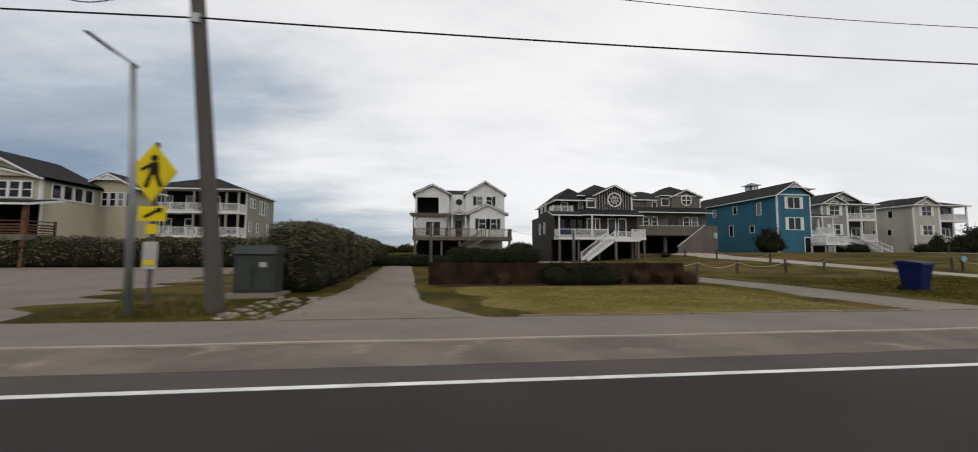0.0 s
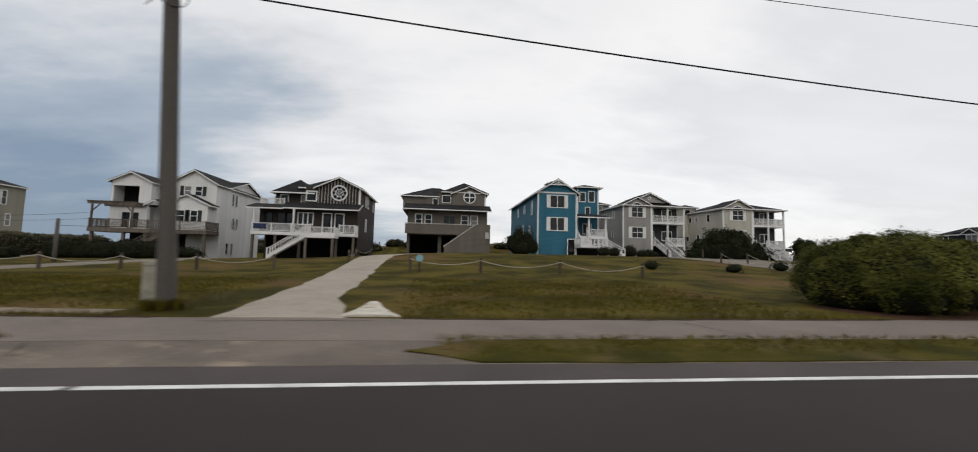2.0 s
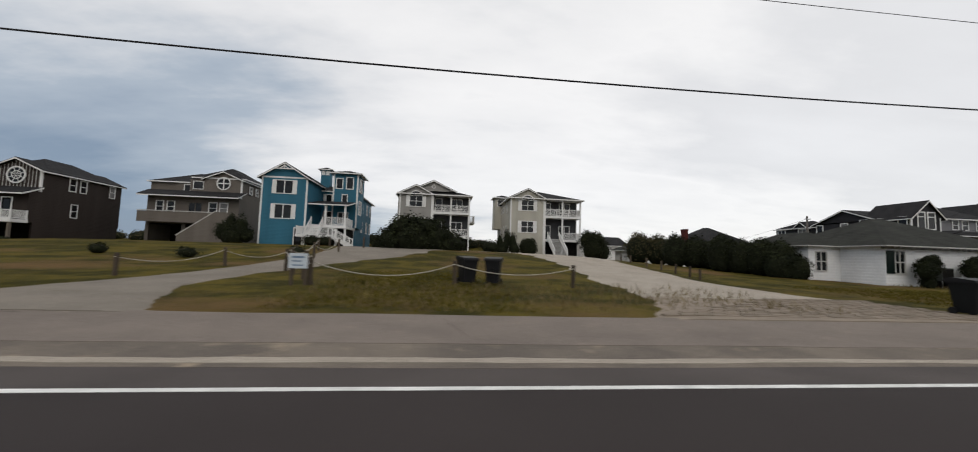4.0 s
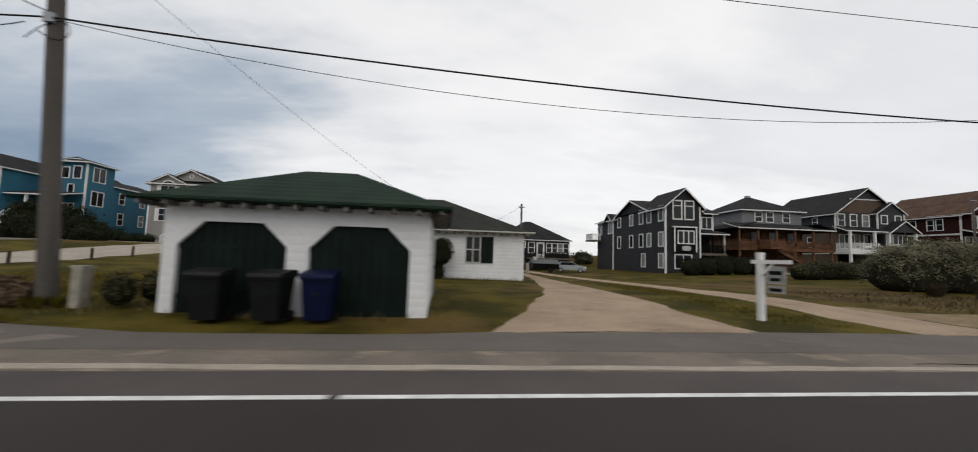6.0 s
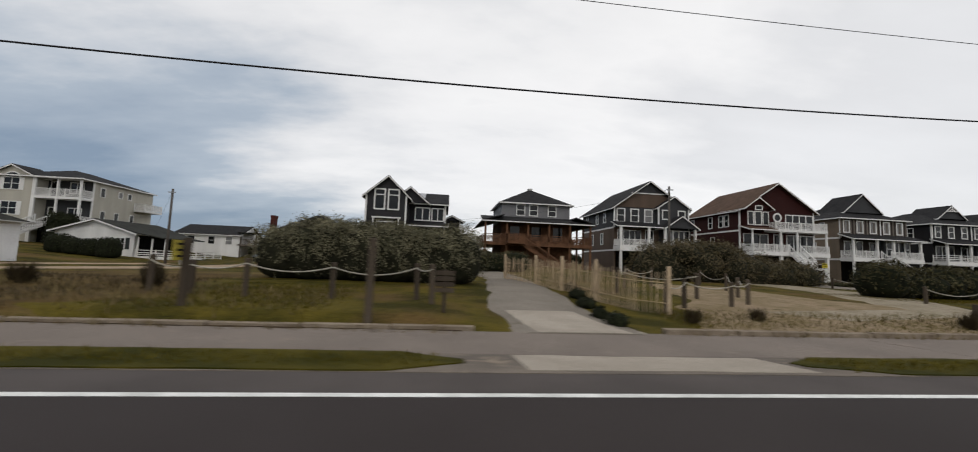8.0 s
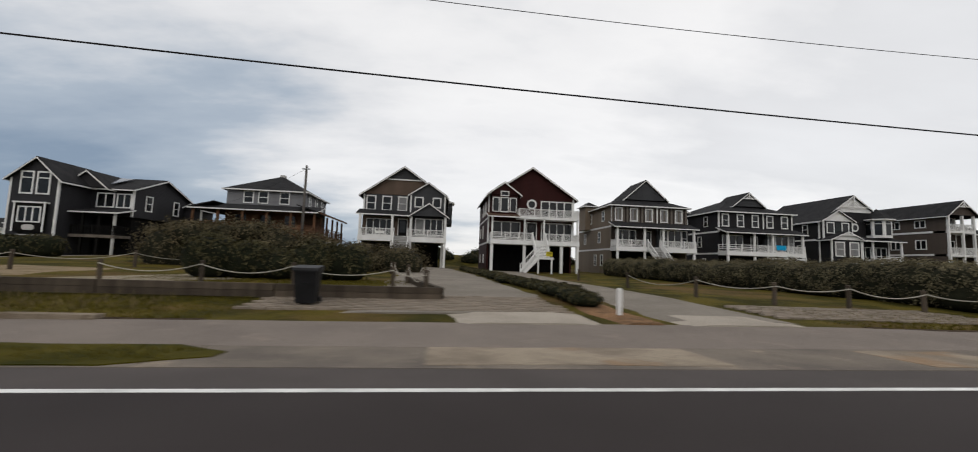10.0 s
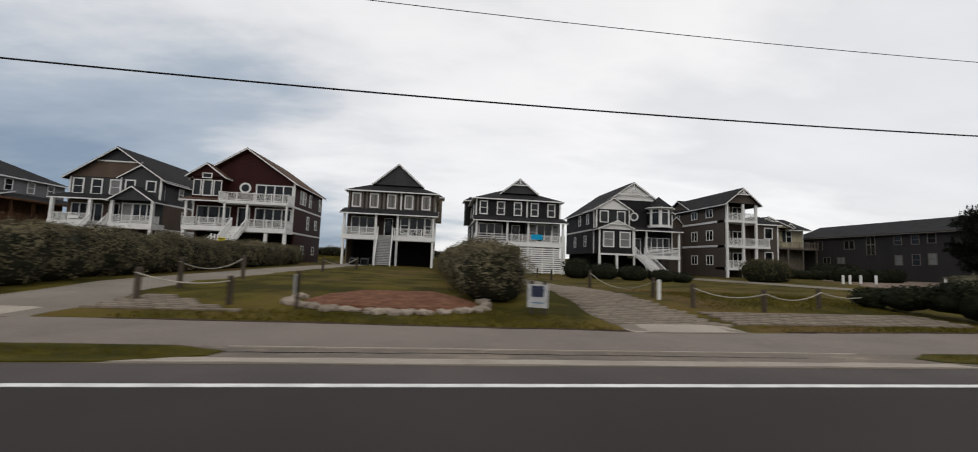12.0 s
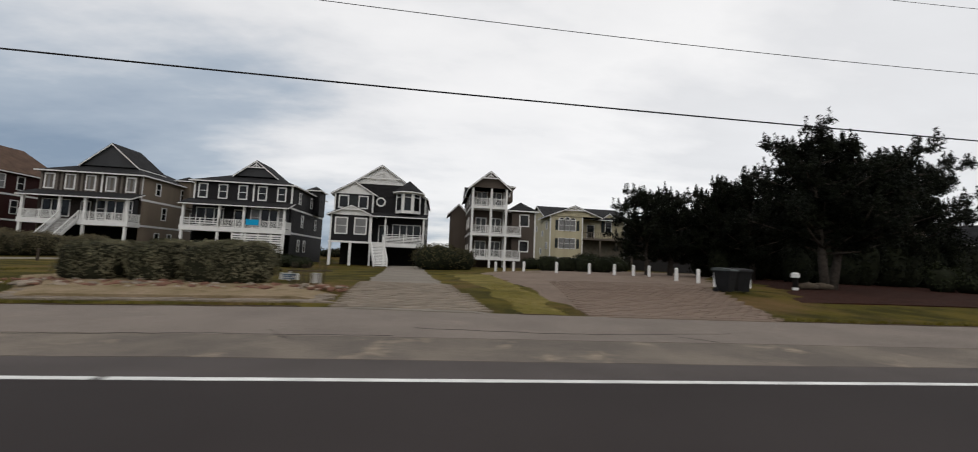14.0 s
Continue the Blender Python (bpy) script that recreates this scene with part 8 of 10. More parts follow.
part("arm", MB().box(113.3, 114.5, 10.28, 10.36, 1.3, 1.4), M_white, hs)
part("brace", MB().beam((113.64, 10.32, 1.0), (114.0, 10.32, 1.32), 0.05, 0.05), M_white, hs)
part("board", MB().box(113.78, 114.35, 10.3, 10.33, 0.78, 1.24), M_signgrey, hs)
part("board", MB().box(113.82, 114.31, 10.3, 10.33, 0.55, 0.74), M_signgrey, hs)
hs.rotation_euler = (0, 0, radians(-88))
part("text_bar", MB().box(113.86, 114.27, 10.29, 10.299, 1.02, 1.12).box(113.9, 114.2, 10.29, 10.299, 0.86, 0.94).box(113.88, 114.25, 10.29, 10.299, 0.6, 0.68), M_dark, hs)
part("text_bar", MB().box(113.86, 114.27, 10.331, 10.34, 1.02, 1.12).box(113.9, 114.2, 10.331, 10.34, 0.86, 0.94).box(113.88, 114.25, 10.331, 10.34, 0.6, 0.68), M_dark, hs)
M_faded = mat("faded_yellow_sheet", (0.34, 0.28, 0.05), 0.7, 0.2, 6.0, 0.05)
nm = thing("notice_post", 134.2, 10.3, 0, "weathered post with a faded yellow notice", "sign")
part("post", MB().box(134.13, 134.27, 10.3, 10.42, -0.5, 1.48), M_post, nm)
nb = part("notice", MB().box(134.09, 134.125, 10.02, 10.62, 0.96, 1.42), M_faded, nm)
for zz in (1.03, 1.17, 1.31):
    for xx in (134.082, 134.127):
        part("text_bar", MB().box(xx, xx + 0.006, 10.1, 10.54, zz, zz + 0.05), M_dark, nb)
bx = thing("slatted_board", 140.2, 11.0, 0, "small weathered slatted board on a stake by a drive", "sign")
part("stake", MB().box(140.15, 140.25, 11.05, 11.12, -0.5, 0.95), M_post, bx)
for k in range(4):
    part("slat", MB().box(139.95, 140.45, 11.0, 11.04, 0.35 + 0.15 * k, 0.47 + 0.15 * k), M_post, bx)

# low timber edging and wooden walls
M_redtimber = mat("red_brown_stained_timber", (0.026, 0.0145, 0.0088), 0.85, 0.5, 1.5, 0.4, 20.0, lap=0.25)
rw = thing("timber_wall", 5.2, 17.1, 0, "low red-brown timber retaining wall behind a lawn", "wall")
for i in range(6):
    x0, x1 = -0.4 + 11.3 * i / 6, -0.4 + 11.3 * (i + 1) / 6
    for k in range(4):
        part("plank", MB().box(x0 + 0.01, x1 - 0.01, 17.1 + random.uniform(0, 0.02), 17.2, -0.02 + k * 0.235, 0.22 + k * 0.235), M_redtimber, rw)
    part("post", MB().box(x0 - 0.06, x0 + 0.06, 17.02, 17.2, -0.2, 0.96), M_redtimber, rw)
te = thing("timber_edging", 168, 13.6, 0, "low weathered timber edging beside a drive", "edging")
for a, b in (((160.0, 13.4), (165.0, 13.45)), ((165.05, 13.45), (170.0, 13.5)), ((170.05, 13.5), (175.2, 13.6)), ((175.2, 13.65), (173.4, 22.0))):
    for k in range(2):
        part("sleeper", MB().beam((*a, 0.0 + 0.21 * k), (*b, 0.0 + 0.21 * k), 0.2, 0.2), M_post, te)
gt = thing("slatted_gate", 55.4, 13.6, 0, "weathered grey slatted timber gate between posts", "gate")
for x, y in ((54.2, 13.6), (56.5, 14.1)):
    part("post", MB().box(x - 0.08, x + 0.08, y - 0.08, y + 0.08, -0.2, 1.5), M_post, gt)
for k in range(9):
    part("slat", MB().beam((54.3, 13.6, 0.18 + k * 0.145), (56.4, 14.08, 0.18 + k * 0.145), 0.03, 0.1), M_deckwood, gt)
for k in (0.1, 0.5, 0.9):
    part("stile", MB().box(54.3 + 2.1 * k - 0.05, 54.3 + 2.1 * k + 0.05, 13.64 + 0.48 * k, 13.68 + 0.48 * k, 0.1, 1.42), M_deckwood, gt)

# sand fence of thin slats beside a drive
sf = thing("sand_fence", 147.5, 11, 0, "tan slatted sand fence sagging along a driveway", "fence")
M_slat = mat("sand_fence_slat", (0.42, 0.325, 0.22), 0.9, 0.25, 4.0, 0.3, objvar=0.2)
slat_mesh = mesh_of("slat", *(lambda m: (m.v, m.f))(MB().box(-0.022, 0.022, -0.006, 0.006, 0, 1.38)), M_slat)
SF_Y = [12.7, 13.1, 14.6, 17.8, 21.8, 25.4]
SF_X = [147.35, 146.5, 145.85, 145.4, 145.0, 143.9]
for i in range(235):
    t = i / 234
    y = 12.7 + 12.7 * t
    x = float(np.interp(y, SF_Y, SF_X)) + 0.05 * math.sin(3.0 * y)
    ob = new("slat", slat_mesh)
    ob.parent = sf
    ob.location = (x - 147.5, y - 11, ground_z(x, y) - 0.05)
    ob.rotation_euler = (random.uniform(-0.08, 0.08), random.uniform(-0.06, 0.06), radians(75))
    ob.scale = (1, 1, random.uniform(0.9, 1.04))
for dz in (0.35, 1.0):
    part("strand", MB().tube([(float(np.interp(12.7 + 0.635 * k, SF_Y, SF_X)), 12.7 + 0.635 * k, ground_z(145.5, 12.7 + 0.635 * k) + dz) for k in range(21)], 0.012, 5), M_slat, sf)
for y in (12.68, 15.0, 18.0, 21.6, 25.3):
    x = float(np.interp(y, SF_Y, SF_X)) + 0.07
    part("stake", MB().tube([(x, y, ground_z(x, y) - 0.2), (x, y, ground_z(x, y) + 1.5), (x, y, ground_z(x, y) + 1.54)], [0.075, 0.07, 0.05], 9), M_slat, sf)

# stones round the bed, and stones by the hedges
M_stone = mat("pale_bed_stone", (0.27, 0.225, 0.18), 0.9, 0.2, 5.0, 0.4, 30.0, objvar=0.25)


def rock_mesh(seed, material):
    bm = bmesh.new()
    bmesh.ops.create_icosphere(bm, subdivisions=1, radius=1.0)
    for v in bm.verts:
        v.co *= 1 + 0.35 * noise.noise(v.co * 1.7 + Vector((seed, 0, 0)))
        v.co.z *= 0.55
    me = bpy.data.meshes.new("stone")
    bm.to_mesh(me)
    bm.free()
    me.materials.append(material)
    return me


M_redstone = mat("red_brown_stone", (0.16, 0.085, 0.06), 0.9, 0.35, 4.0, 0.5, 30.0, objvar=0.3)
ROCKS = [rock_mesh(s * 3.1, M_stone) for s in range(5)]
RED_ROCKS = [rock_mesh(s * 2.3, M_redstone) for s in range(5)]


def stones(pts, label, mixed=False):
    e = thing("stone_border", pts[0][0], pts[0][1], 0, label, "stones")
    for x, y, s in pts:
        ob = new("stone", random.choice(ROCKS + RED_ROCKS * 2 if mixed else ROCKS))
        ob.parent = e
        ob.location = (x - pts[0][0], y - pts[0][1], ground_z(x, y) + s * 0.25 + (0.09 if mixed else 0))
        ob.scale = (s * random.uniform(0.8, 1.3), s * random.uniform(0.8, 1.2), s * random.uniform(0.8, 1.2))
        ob.rotation_euler = (random.uniform(-0.2, 0.2), random.uniform(-0.2, 0.2), random.uniform(0, 6.3))


stones([(209.2 + 3.1 * math.cos(a) + random.uniform(-0.12, 0.12), 13.3 + 1.6 * math.sin(a) + random.uniform(-0.14, 0.14), random.uniform(0.12, 0.25)) for a in [math.pi * (0.9 + 1.2 * i / 62) for i in range(63)]], "ring of pale rounded stones round a mulch bed")
stones([(random.uniform(233.0, 243.6), random.uniform(13.4, 14.9), random.uniform(0.05, 0.15)) for _ in range(210)], "scatter of red-brown and tan stones before clipped hedges", True)
stones([(random.uniform(237.5, 242.5), random.uniform(13.0, 14.0), random.uniform(0.05, 0.12)) for _ in range(40)], "scatter of small tan stones by the drive")
stones([(random.uniform(-5.0, -2.9), random.uniform(9.2, 13.0), random.uniform(0.03, 0.1)) for _ in range(110)], "loose sandy rubble beside a driveway")


stones([(random.uniform(119.4, 123.6), random.uniform(8.9, 10.2), random.uniform(0.03, 0.08)) for _ in range(60)], "loose pale rubble at the mouth of a dirt drive")

# ---- vehicles in a back lot ----
def parked_car(x, y):
    z = ground_z(x, y)
    c = thing("car", 0, 0, 0, "silver hatchback parked on the grass", "car")
    M_silver = mat("silver_car_paint", (0.42, 0.43, 0.45), 0.25, 0.03, 1.0, 0.0, metal=0.7, spec=0.5)
    part("body", MB().prism_y([(-2.1, 0.35), (2.1, 0.35), (2.15, 0.75), (1.9, 0.95), (0.95, 1.0), (-1.95, 1.0), (-2.15, 0.8)], -0.85, 0.85), M_silver, c)
    part("cabin", MB().prism_y([(-1.85, 0.98), (1.05, 0.98), (0.35, 1.45), (-1.3, 1.48)], -0.74, 0.74), M_silver, c)
    part("side_window", MB().prism_y([(-1.5, 1.03), (0.8, 1.03), (0.28, 1.38), (-1.2, 1.4)], -0.765, -0.742), M_glass, c)
    for xx in (-1.35, 1.3):
        w = part("wheel", MB().tube([(xx, -0.88, 0.32), (xx, -0.66, 0.32)], 0.32, 18), M_black, c)
        part("rim", MB().tube([(xx, -0.895, 0.32), (xx, -0.88, 0.32)], 0.2, 14), M_metal, w)
    part("headlight", MB().box(1.9, 2.12, -0.86, -0.6, 0.68, 0.82), M_white, c)
    part("tail_light", MB().box(-2.15, -2.0, -0.86, -0.65, 0.75, 0.92), M_brick, c)
    c.location = (x, y, z)
    c.rotation_euler = (0, 0, radians(-8))


parked_car(122.4, 55.0)
bt = thing("boat_trailer", 118.6, 54.6, ground_z(118.6, 54.6), "small covered boat on a trailer", "boat")
gz = ground_z(118.6, 54.6)
part("hull", MB().prism_x([(53.4, gz + 0.5), (55.8, gz + 0.5), (56.1, gz + 1.2), (53.1, gz + 1.2)], 116.9, 120.4), M_greybin, bt)
part("cover", MB().prism_x([(53.0, gz + 1.2), (56.2, gz + 1.2), (54.6, gz + 1.75)], 116.8, 120.5), M_palebin, bt)
part("wheel", MB().tube([(119.2, 53.0, gz + 0.3), (119.2, 53.25, gz + 0.3)], 0.3, 14), M_black, bt)
part("console", MB().box(117.2, 117.6, 54.2, 55.0, gz + 1.2, gz + 2.1), M_offwhite, bt)
ac = thing("air_conditioner", 103.0, 23.0, 0, "grey wall air conditioner unit on a cottage", "air conditioner")
part("body", MB().box(102.6, 103.5, 22.9, 23.5, 0.55, 1.4), M_cab, ac)
part("grille", MB().box(102.66, 103.44, 22.87, 22.899, 0.62, 1.33), M_dark, ac)
part("stand", MB().box(102.65, 102.75, 23.0, 23.4, -0.1, 0.55).box(103.35, 103.45, 23.0, 23.4, -0.1, 0.55), M_dark, ac)
for x in (200.9, 202.1):
    gz = ground_z(x, 48.5)
    ac = thing("air_conditioner", x, 48.5, gz, "pale grey outdoor air conditioner unit before a house", "air conditioner", "outdoor air conditioners")
    part("body", MB().box(x - 0.42, x + 0.42, 48.1, 48.9, gz, gz + 0.85), M_palebin, ac)
    part("grille", MB().box(x - 0.36, x + 0.36, 48.07, 48.099, gz + 0.1, gz + 0.7), M_dark, ac)
    part("fan_guard", MB().tube([(x, 48.5, gz + 0.85), (x, 48.5, gz + 0.89)], 0.32, 14), M_dark, ac)
ch = thing("yard_ornament", 34.1, 22.8, ground_z(34.1, 22.8), "blue yard ornament on a stand beside the drive", "ornament")
g0 = ground_z(34.1, 22.8)
part("post", MB().box(34.05, 34.15, 22.75, 22.85, g0 - 0.1, g0 + 0.9), M_post, ch)
part("panel", MB().disc(34.1, 22.73, g0 + 0.78, 0.2, 0.05), mat("pale_blue_paint", (0.2, 0.36, 0.42), 0.5), ch)
tw = thing("beach_towel", 223.4, 52.8, 4.0, "turquoise beach towel hung over a porch rail", "towel")
part("cloth", MB().box(222.7, 224.2, 52.74, 52.79, 4.3, 4.98).box(222.7, 224.2, 52.74, 53.0, 4.96, 5.0), mat("turquoise_cloth", (0.01, 0.3, 0.55), 0.9, 0.1), tw)

# ---- plants ----
def leaf_mat(name, col, col2, var=0.3, rough=0.6):
    m = mat(name, col, rough, 0.3, 0.9, 0.0, 6.0, col2=col2, spec=0.06, islands=var)
    b = m.node_tree.nodes["Principled BSDF"]
    return m


L_green = leaf_mat("pittosporum_leaf", (0.025, 0.031, 0.004), (0.125, 0.125, 0.027))
L_silver = leaf_mat("silverberry_leaf", (0.053, 0.051, 0.027), (0.135, 0.123, 0.073))
L_pale = leaf_mat("pale_silverberry_leaf", (0.074, 0.071, 0.041), (0.19, 0.174, 0.11))
L_tan = leaf_mat("tan_silverberry_leaf", (0.078, 0.067, 0.038), (0.17, 0.145, 0.085))
L_olive = leaf_mat("wax_myrtle_leaf", (0.03, 0.028, 0.012), (0.085, 0.074, 0.036))
L_dune = leaf_mat("windblown_myrtle_leaf", (0.048, 0.041, 0.021), (0.13, 0.104, 0.06))
L_dark = leaf_mat("dark_shrub_leaf", (0.009, 0.012, 0.006), (0.026, 0.031, 0.013))
L_pine = leaf_mat("black_pine_needle", (0.0035, 0.005, 0.003), (0.010, 0.012, 0.006))
L_brown = leaf_mat("dry_brown_leaf", (0.06, 0.036, 0.022), (0.125, 0.085, 0.055))
L_grass = leaf_mat("grass_blade", (0.054, 0.047, 0.005), (0.112, 0.09, 0.014), 0.3)
L_straw = leaf_mat("yellowed_grass_blade", (0.13, 0.105, 0.022), (0.19, 0.15, 0.045), 0.3)
L_dry = leaf_mat("dry_beach_grass", (0.10, 0.078, 0.032), (0.17, 0.13, 0.065), 0.35)
M_bark = mat("grey_brown_bark", (0.06, 0.05, 0.042), 0.95, 0.3, 6.0, 0.7, 30.0)
# core colours are near-black, the shade between leaves put into them
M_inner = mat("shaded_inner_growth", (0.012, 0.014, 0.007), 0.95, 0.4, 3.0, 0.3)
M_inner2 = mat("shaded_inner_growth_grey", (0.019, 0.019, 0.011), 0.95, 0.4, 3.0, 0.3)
RNG = np.random.default_rng(7)


def quads_object(name, V, material, parent=None, kind="", label="", nper=4):
    """V: (n, nper, 3) world points, one face each."""
    n = len(V)
    me = bpy.data.meshes.new(name)
    o = np.array(ORG[parent]) if parent else np.zeros(3)
    me.vertices.add(n * nper)
    me.vertices.foreach_set("co", (V - o).reshape(-1).astype(np.float32))
    me.loops.add(n * nper)
    me.loops.foreach_set("vertex_index", np.arange(n * nper, dtype=np.int32))
    me.polygons.add(n)
    me.polygons.foreach_set("loop_start", np.arange(0, n * nper, nper, dtype=np.int32))
    me.polygons.foreach_set("loop_total", np.full(n, nper, dtype=np.int32))
    me.materials.append(material)
    me.update()
    ob = new(name, me)
    if parent:
        ob.parent = parent
        ORG[ob] = ORG[parent]
    return tagged(ob, label, kind=kind)


def leaves(P, N, size, aspect=0.5):
    """Rhombic leaves at P, roughly facing N."""
    n = len(P)
    R = RNG.normal(size=(n, 3))
    nn = N * 1.15 + R * 0.6
    nn /= np.linalg.norm(nn, axis=1)[:, None]
    t = np.cross(nn, RNG.normal(size=(n, 3)))
    t /= np.linalg.norm(t, axis=1)[:, None]
    b = np.cross(nn, t)
    s = size * RNG.uniform(0.6, 1.35, n)[:, None]
    a, c = t * s * 0.5, b * s * 0.5 * aspect
    lift = nn * s * 0.12
    return np.stack([P - a, P + c + lift, P + a, P - c + lift], 1)


def blob_points(blobs, dens, p=2.0, rough=0.14, seed=0.0, zmin=None, thin=0.0):
    """Points with normals on the skin of a union of rounded masses (cx, cy, cz, rx, ry, rz)."""
    PP, NN = [], []
    B = np.array(blobs)
    for i, (cx, cy, cz, rx, ry, rz) in enumerate(blobs):
        area = 2.2 * math.pi * ((rx * ry) ** 1.6 / 2 + (rx * rz) ** 1.6 / 2 + (ry * rz) ** 1.6 / 2) ** (1 / 1.6)
        n = int(area * dens)
        d = RNG.normal(size=(n, 3))
        d[:, 2] = np.where(d[:, 2] < -0.8 * np.hypot(d[:, 0], d[:, 1]), -d[:, 2], d[:, 2])
        d /= np.linalg.norm(d, axis=1)[:, None]
        d /= (np.abs(d) ** p).sum(1)[:, None] ** (1 / p)
        lump = np.sin(d[:, 0] * rx * 2.3 + seed + i) * np.sin(d[:, 1] * ry * 2.6 + 1.3 * i) * np.sin(d[:, 2] * rz * 2.9 + 0.7 * seed)
        f = 1 + rough * lump * 0.6 + RNG.normal(size=n) * rough * 0.28 - RNG.uniform(0, 0.12, n) ** 1.0
        q = d * np.array([rx, ry, rz]) + np.array([cx, cy, cz])
        tuft = np.sin(q[:, 0] * 6.1 + q[:, 2] * 2.0 + seed) * np.sin(q[:, 1] * 5.3 - q[:, 2] * 1.4) + np.sin(q[:, 2] * 7.0 + q[:, 0] * 3.1) * np.sin(q[:, 1] * 3.7 + q[:, 0] * 4.3)
        f = f + tuft * rough * 0.22
        q = d * f[:, None] * np.array([rx, ry, rz]) + np.array([cx, cy, cz])
        # growth is sparse and clumped low on the sides, dense on top
        keep = tuft * 0.8 + RNG.normal(size=n) * 0.45 > thin * (0.95 - d[:, 2] * 1.6) - 1.3
        for j in range(len(blobs)):
            if j != i:
                e = (np.abs((q - B[j, :3]) / B[j, 3:]) ** p).sum(1)
                keep &= e > 0.72
        if zmin is not None:
            keep &= q[:, 2] > zmin
        nr = d / np.array([rx, ry, rz])
        nr /= np.linalg.norm(nr, axis=1)[:, None]
        PP.append(q[keep])
        NN.append(nr[keep])
    return np.concatenate(PP), np.concatenate(NN)


# solid dark masses inside the foliage, standing in for shade among the leaves
def core(blobs, p, scale=0.86):
    v, f = [], []
    bm = bmesh.new()
    bmesh.ops.create_icosphere(bm, subdivisions=3, radius=1.0)
    base = [x.co.normalized() for x in bm.verts]
    fs = [tuple(x.index for x in fc.verts) for fc in bm.faces]
    bm.free()
    for i, (cx, cy, cz, rx, ry, rz) in enumerate(blobs):
        k = len(v)
        for d in base:
            s = (abs(d.x) ** p + abs(d.y) ** p + abs(d.z) ** p) ** (-1 / p) * scale * (1 + 0.1 * noise.noise(d * 3.0 + Vector((i * 2.0, cx, cy))))
            v.append((cx + d.x * s * rx, cy + d.y * s * ry, cz + d.z * s * rz))
        f += [tuple(a + k for a in t) for t in fs]
    m = MB()
    m.v, m.f = v, f
    return m


def shrub(name, label, blobs, dens, size, leaf, p=2.0, rough=0.14, category="shrub", inner=None, aspect=0.5, group="", thin=1.0):
    cx = sum(b[0] for b in blobs) / len(blobs)
    cy = sum(b[1] for b in blobs) / len(blobs)
    e = thing(name, cx, cy, ground_z(cx, cy), label, category, group)
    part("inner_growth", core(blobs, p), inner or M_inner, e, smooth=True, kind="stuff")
    P, N = blob_points(blobs, dens, p, rough, cx, ground_z(cx, cy) - 0.1, thin)
    quads_object("foliage", leaves(P, N, size, aspect), leaf, e, "stuff")
    return e


def run(x0, y0, x1, y1, w, h, step=1.6, jit=0.12, z=None):
    """Masses along a line, for hedges."""
    L = math.hypot(x1 - x0, y1 - y0)
    n = max(1, round(L / step))
    out = []
    for i in range(n + 1):
        t = i / n
        x, y = x0 + (x1 - x0) * t, y0 + (y1 - y0) * t
        hh = h * (1 + random.uniform(-jit, jit))
        g = ground_z(x, y) if z is None else z
        rx = max(w / 2, step * 0.75) if abs(x1 - x0) > abs(y1 - y0) else w / 2 * (1 + random.uniform(-jit, jit))
        ry = w / 2 * (1 + random.uniform(-jit, jit)) if abs(x1 - x0) > abs(y1 - y0) else max(w / 2, step * 0.75)
        out.append((x + random.uniform(-jit, jit), y + random.uniform(-jit, jit), g + hh * 0.45, rx, ry, hh * 0.57))
    return out


# hedges and shrubs along the way
shrub("hedge", "tall clipped grey-green hedge along a driveway", run(-5.0, 15.2, -5.6, 24, 2.3, 2.35, 1.4, 0.06), 380, 0.095, L_silver, 4.0, 0.1, "hedge", M_inner2)
shrub("hedge", "long clipped grey-green hedge running back from the road", run(-5.8, 25, -8.4, 58, 2.4, 2.3, 2.0, 0.07), 70, 0.2, L_silver, 4.0, 0.1, "hedge", M_inner2)
shrub("hedge", "long low grey-green hedge before a cream house", run(-46, 29.5, -14, 33.5, 2.6, 2.1, 2.2, 0.08), 60, 0.2, L_silver, 3.5, 0.1, "hedge", M_inner2)
shrub("hedge", "dark low clipped hedge before a white house", run(-12, 36, 0.0, 37.5, 1.8, 1.0, 1.8, 0.06), 60, 0.18, L_dark, 4.0, 0.08, "hedge")
shrub("hedge", "dark low clipped hedge before a white house", run(1.8, 40.5, 9.0, 41.0, 2.0, 1.6, 1.8, 0.1), 60, 0.18, L_dark, 3.0, 0.1, "hedge")
shrub("shrub_mound", "large rounded green shrub beside the path", [(48.7, 10.9, 0.75, 1.5, 1.6, 1.15), (50.0, 11.2, 1.0, 1.7, 1.8, 1.2), (51.6, 12.0, 0.95, 1.6, 1.6, 1.1), (53.0, 11.2, 0.8, 1.45, 1.7, 1.1), (49.8, 12.5, 1.0, 2.0, 1.6, 1.15), (52.1, 12.5, 0.95, 2.0, 1.6, 1.1), (48.4, 10.2, 0.5, 1.1, 1.0, 0.75), (49.7, 10.0, 0.75, 1.0, 0.9, 0.75), (53.0, 10.7, 0.85, 0.95, 1.0, 0.85), (53.5, 10.4, 0.5, 0.9, 1.0, 0.75), (51.4, 10.9, 1.55, 1.1, 1.0, 0.5), (49.3, 10.6, 1.3, 0.9, 0.9, 0.5), (48.0, 11.5, 0.7, 1.1, 1.5, 1.1), (53.6, 11.2, 0.6, 0.9, 1.3, 0.95)], 1350, 0.075, L_green, 2.3, 0.26, thin=0.95)
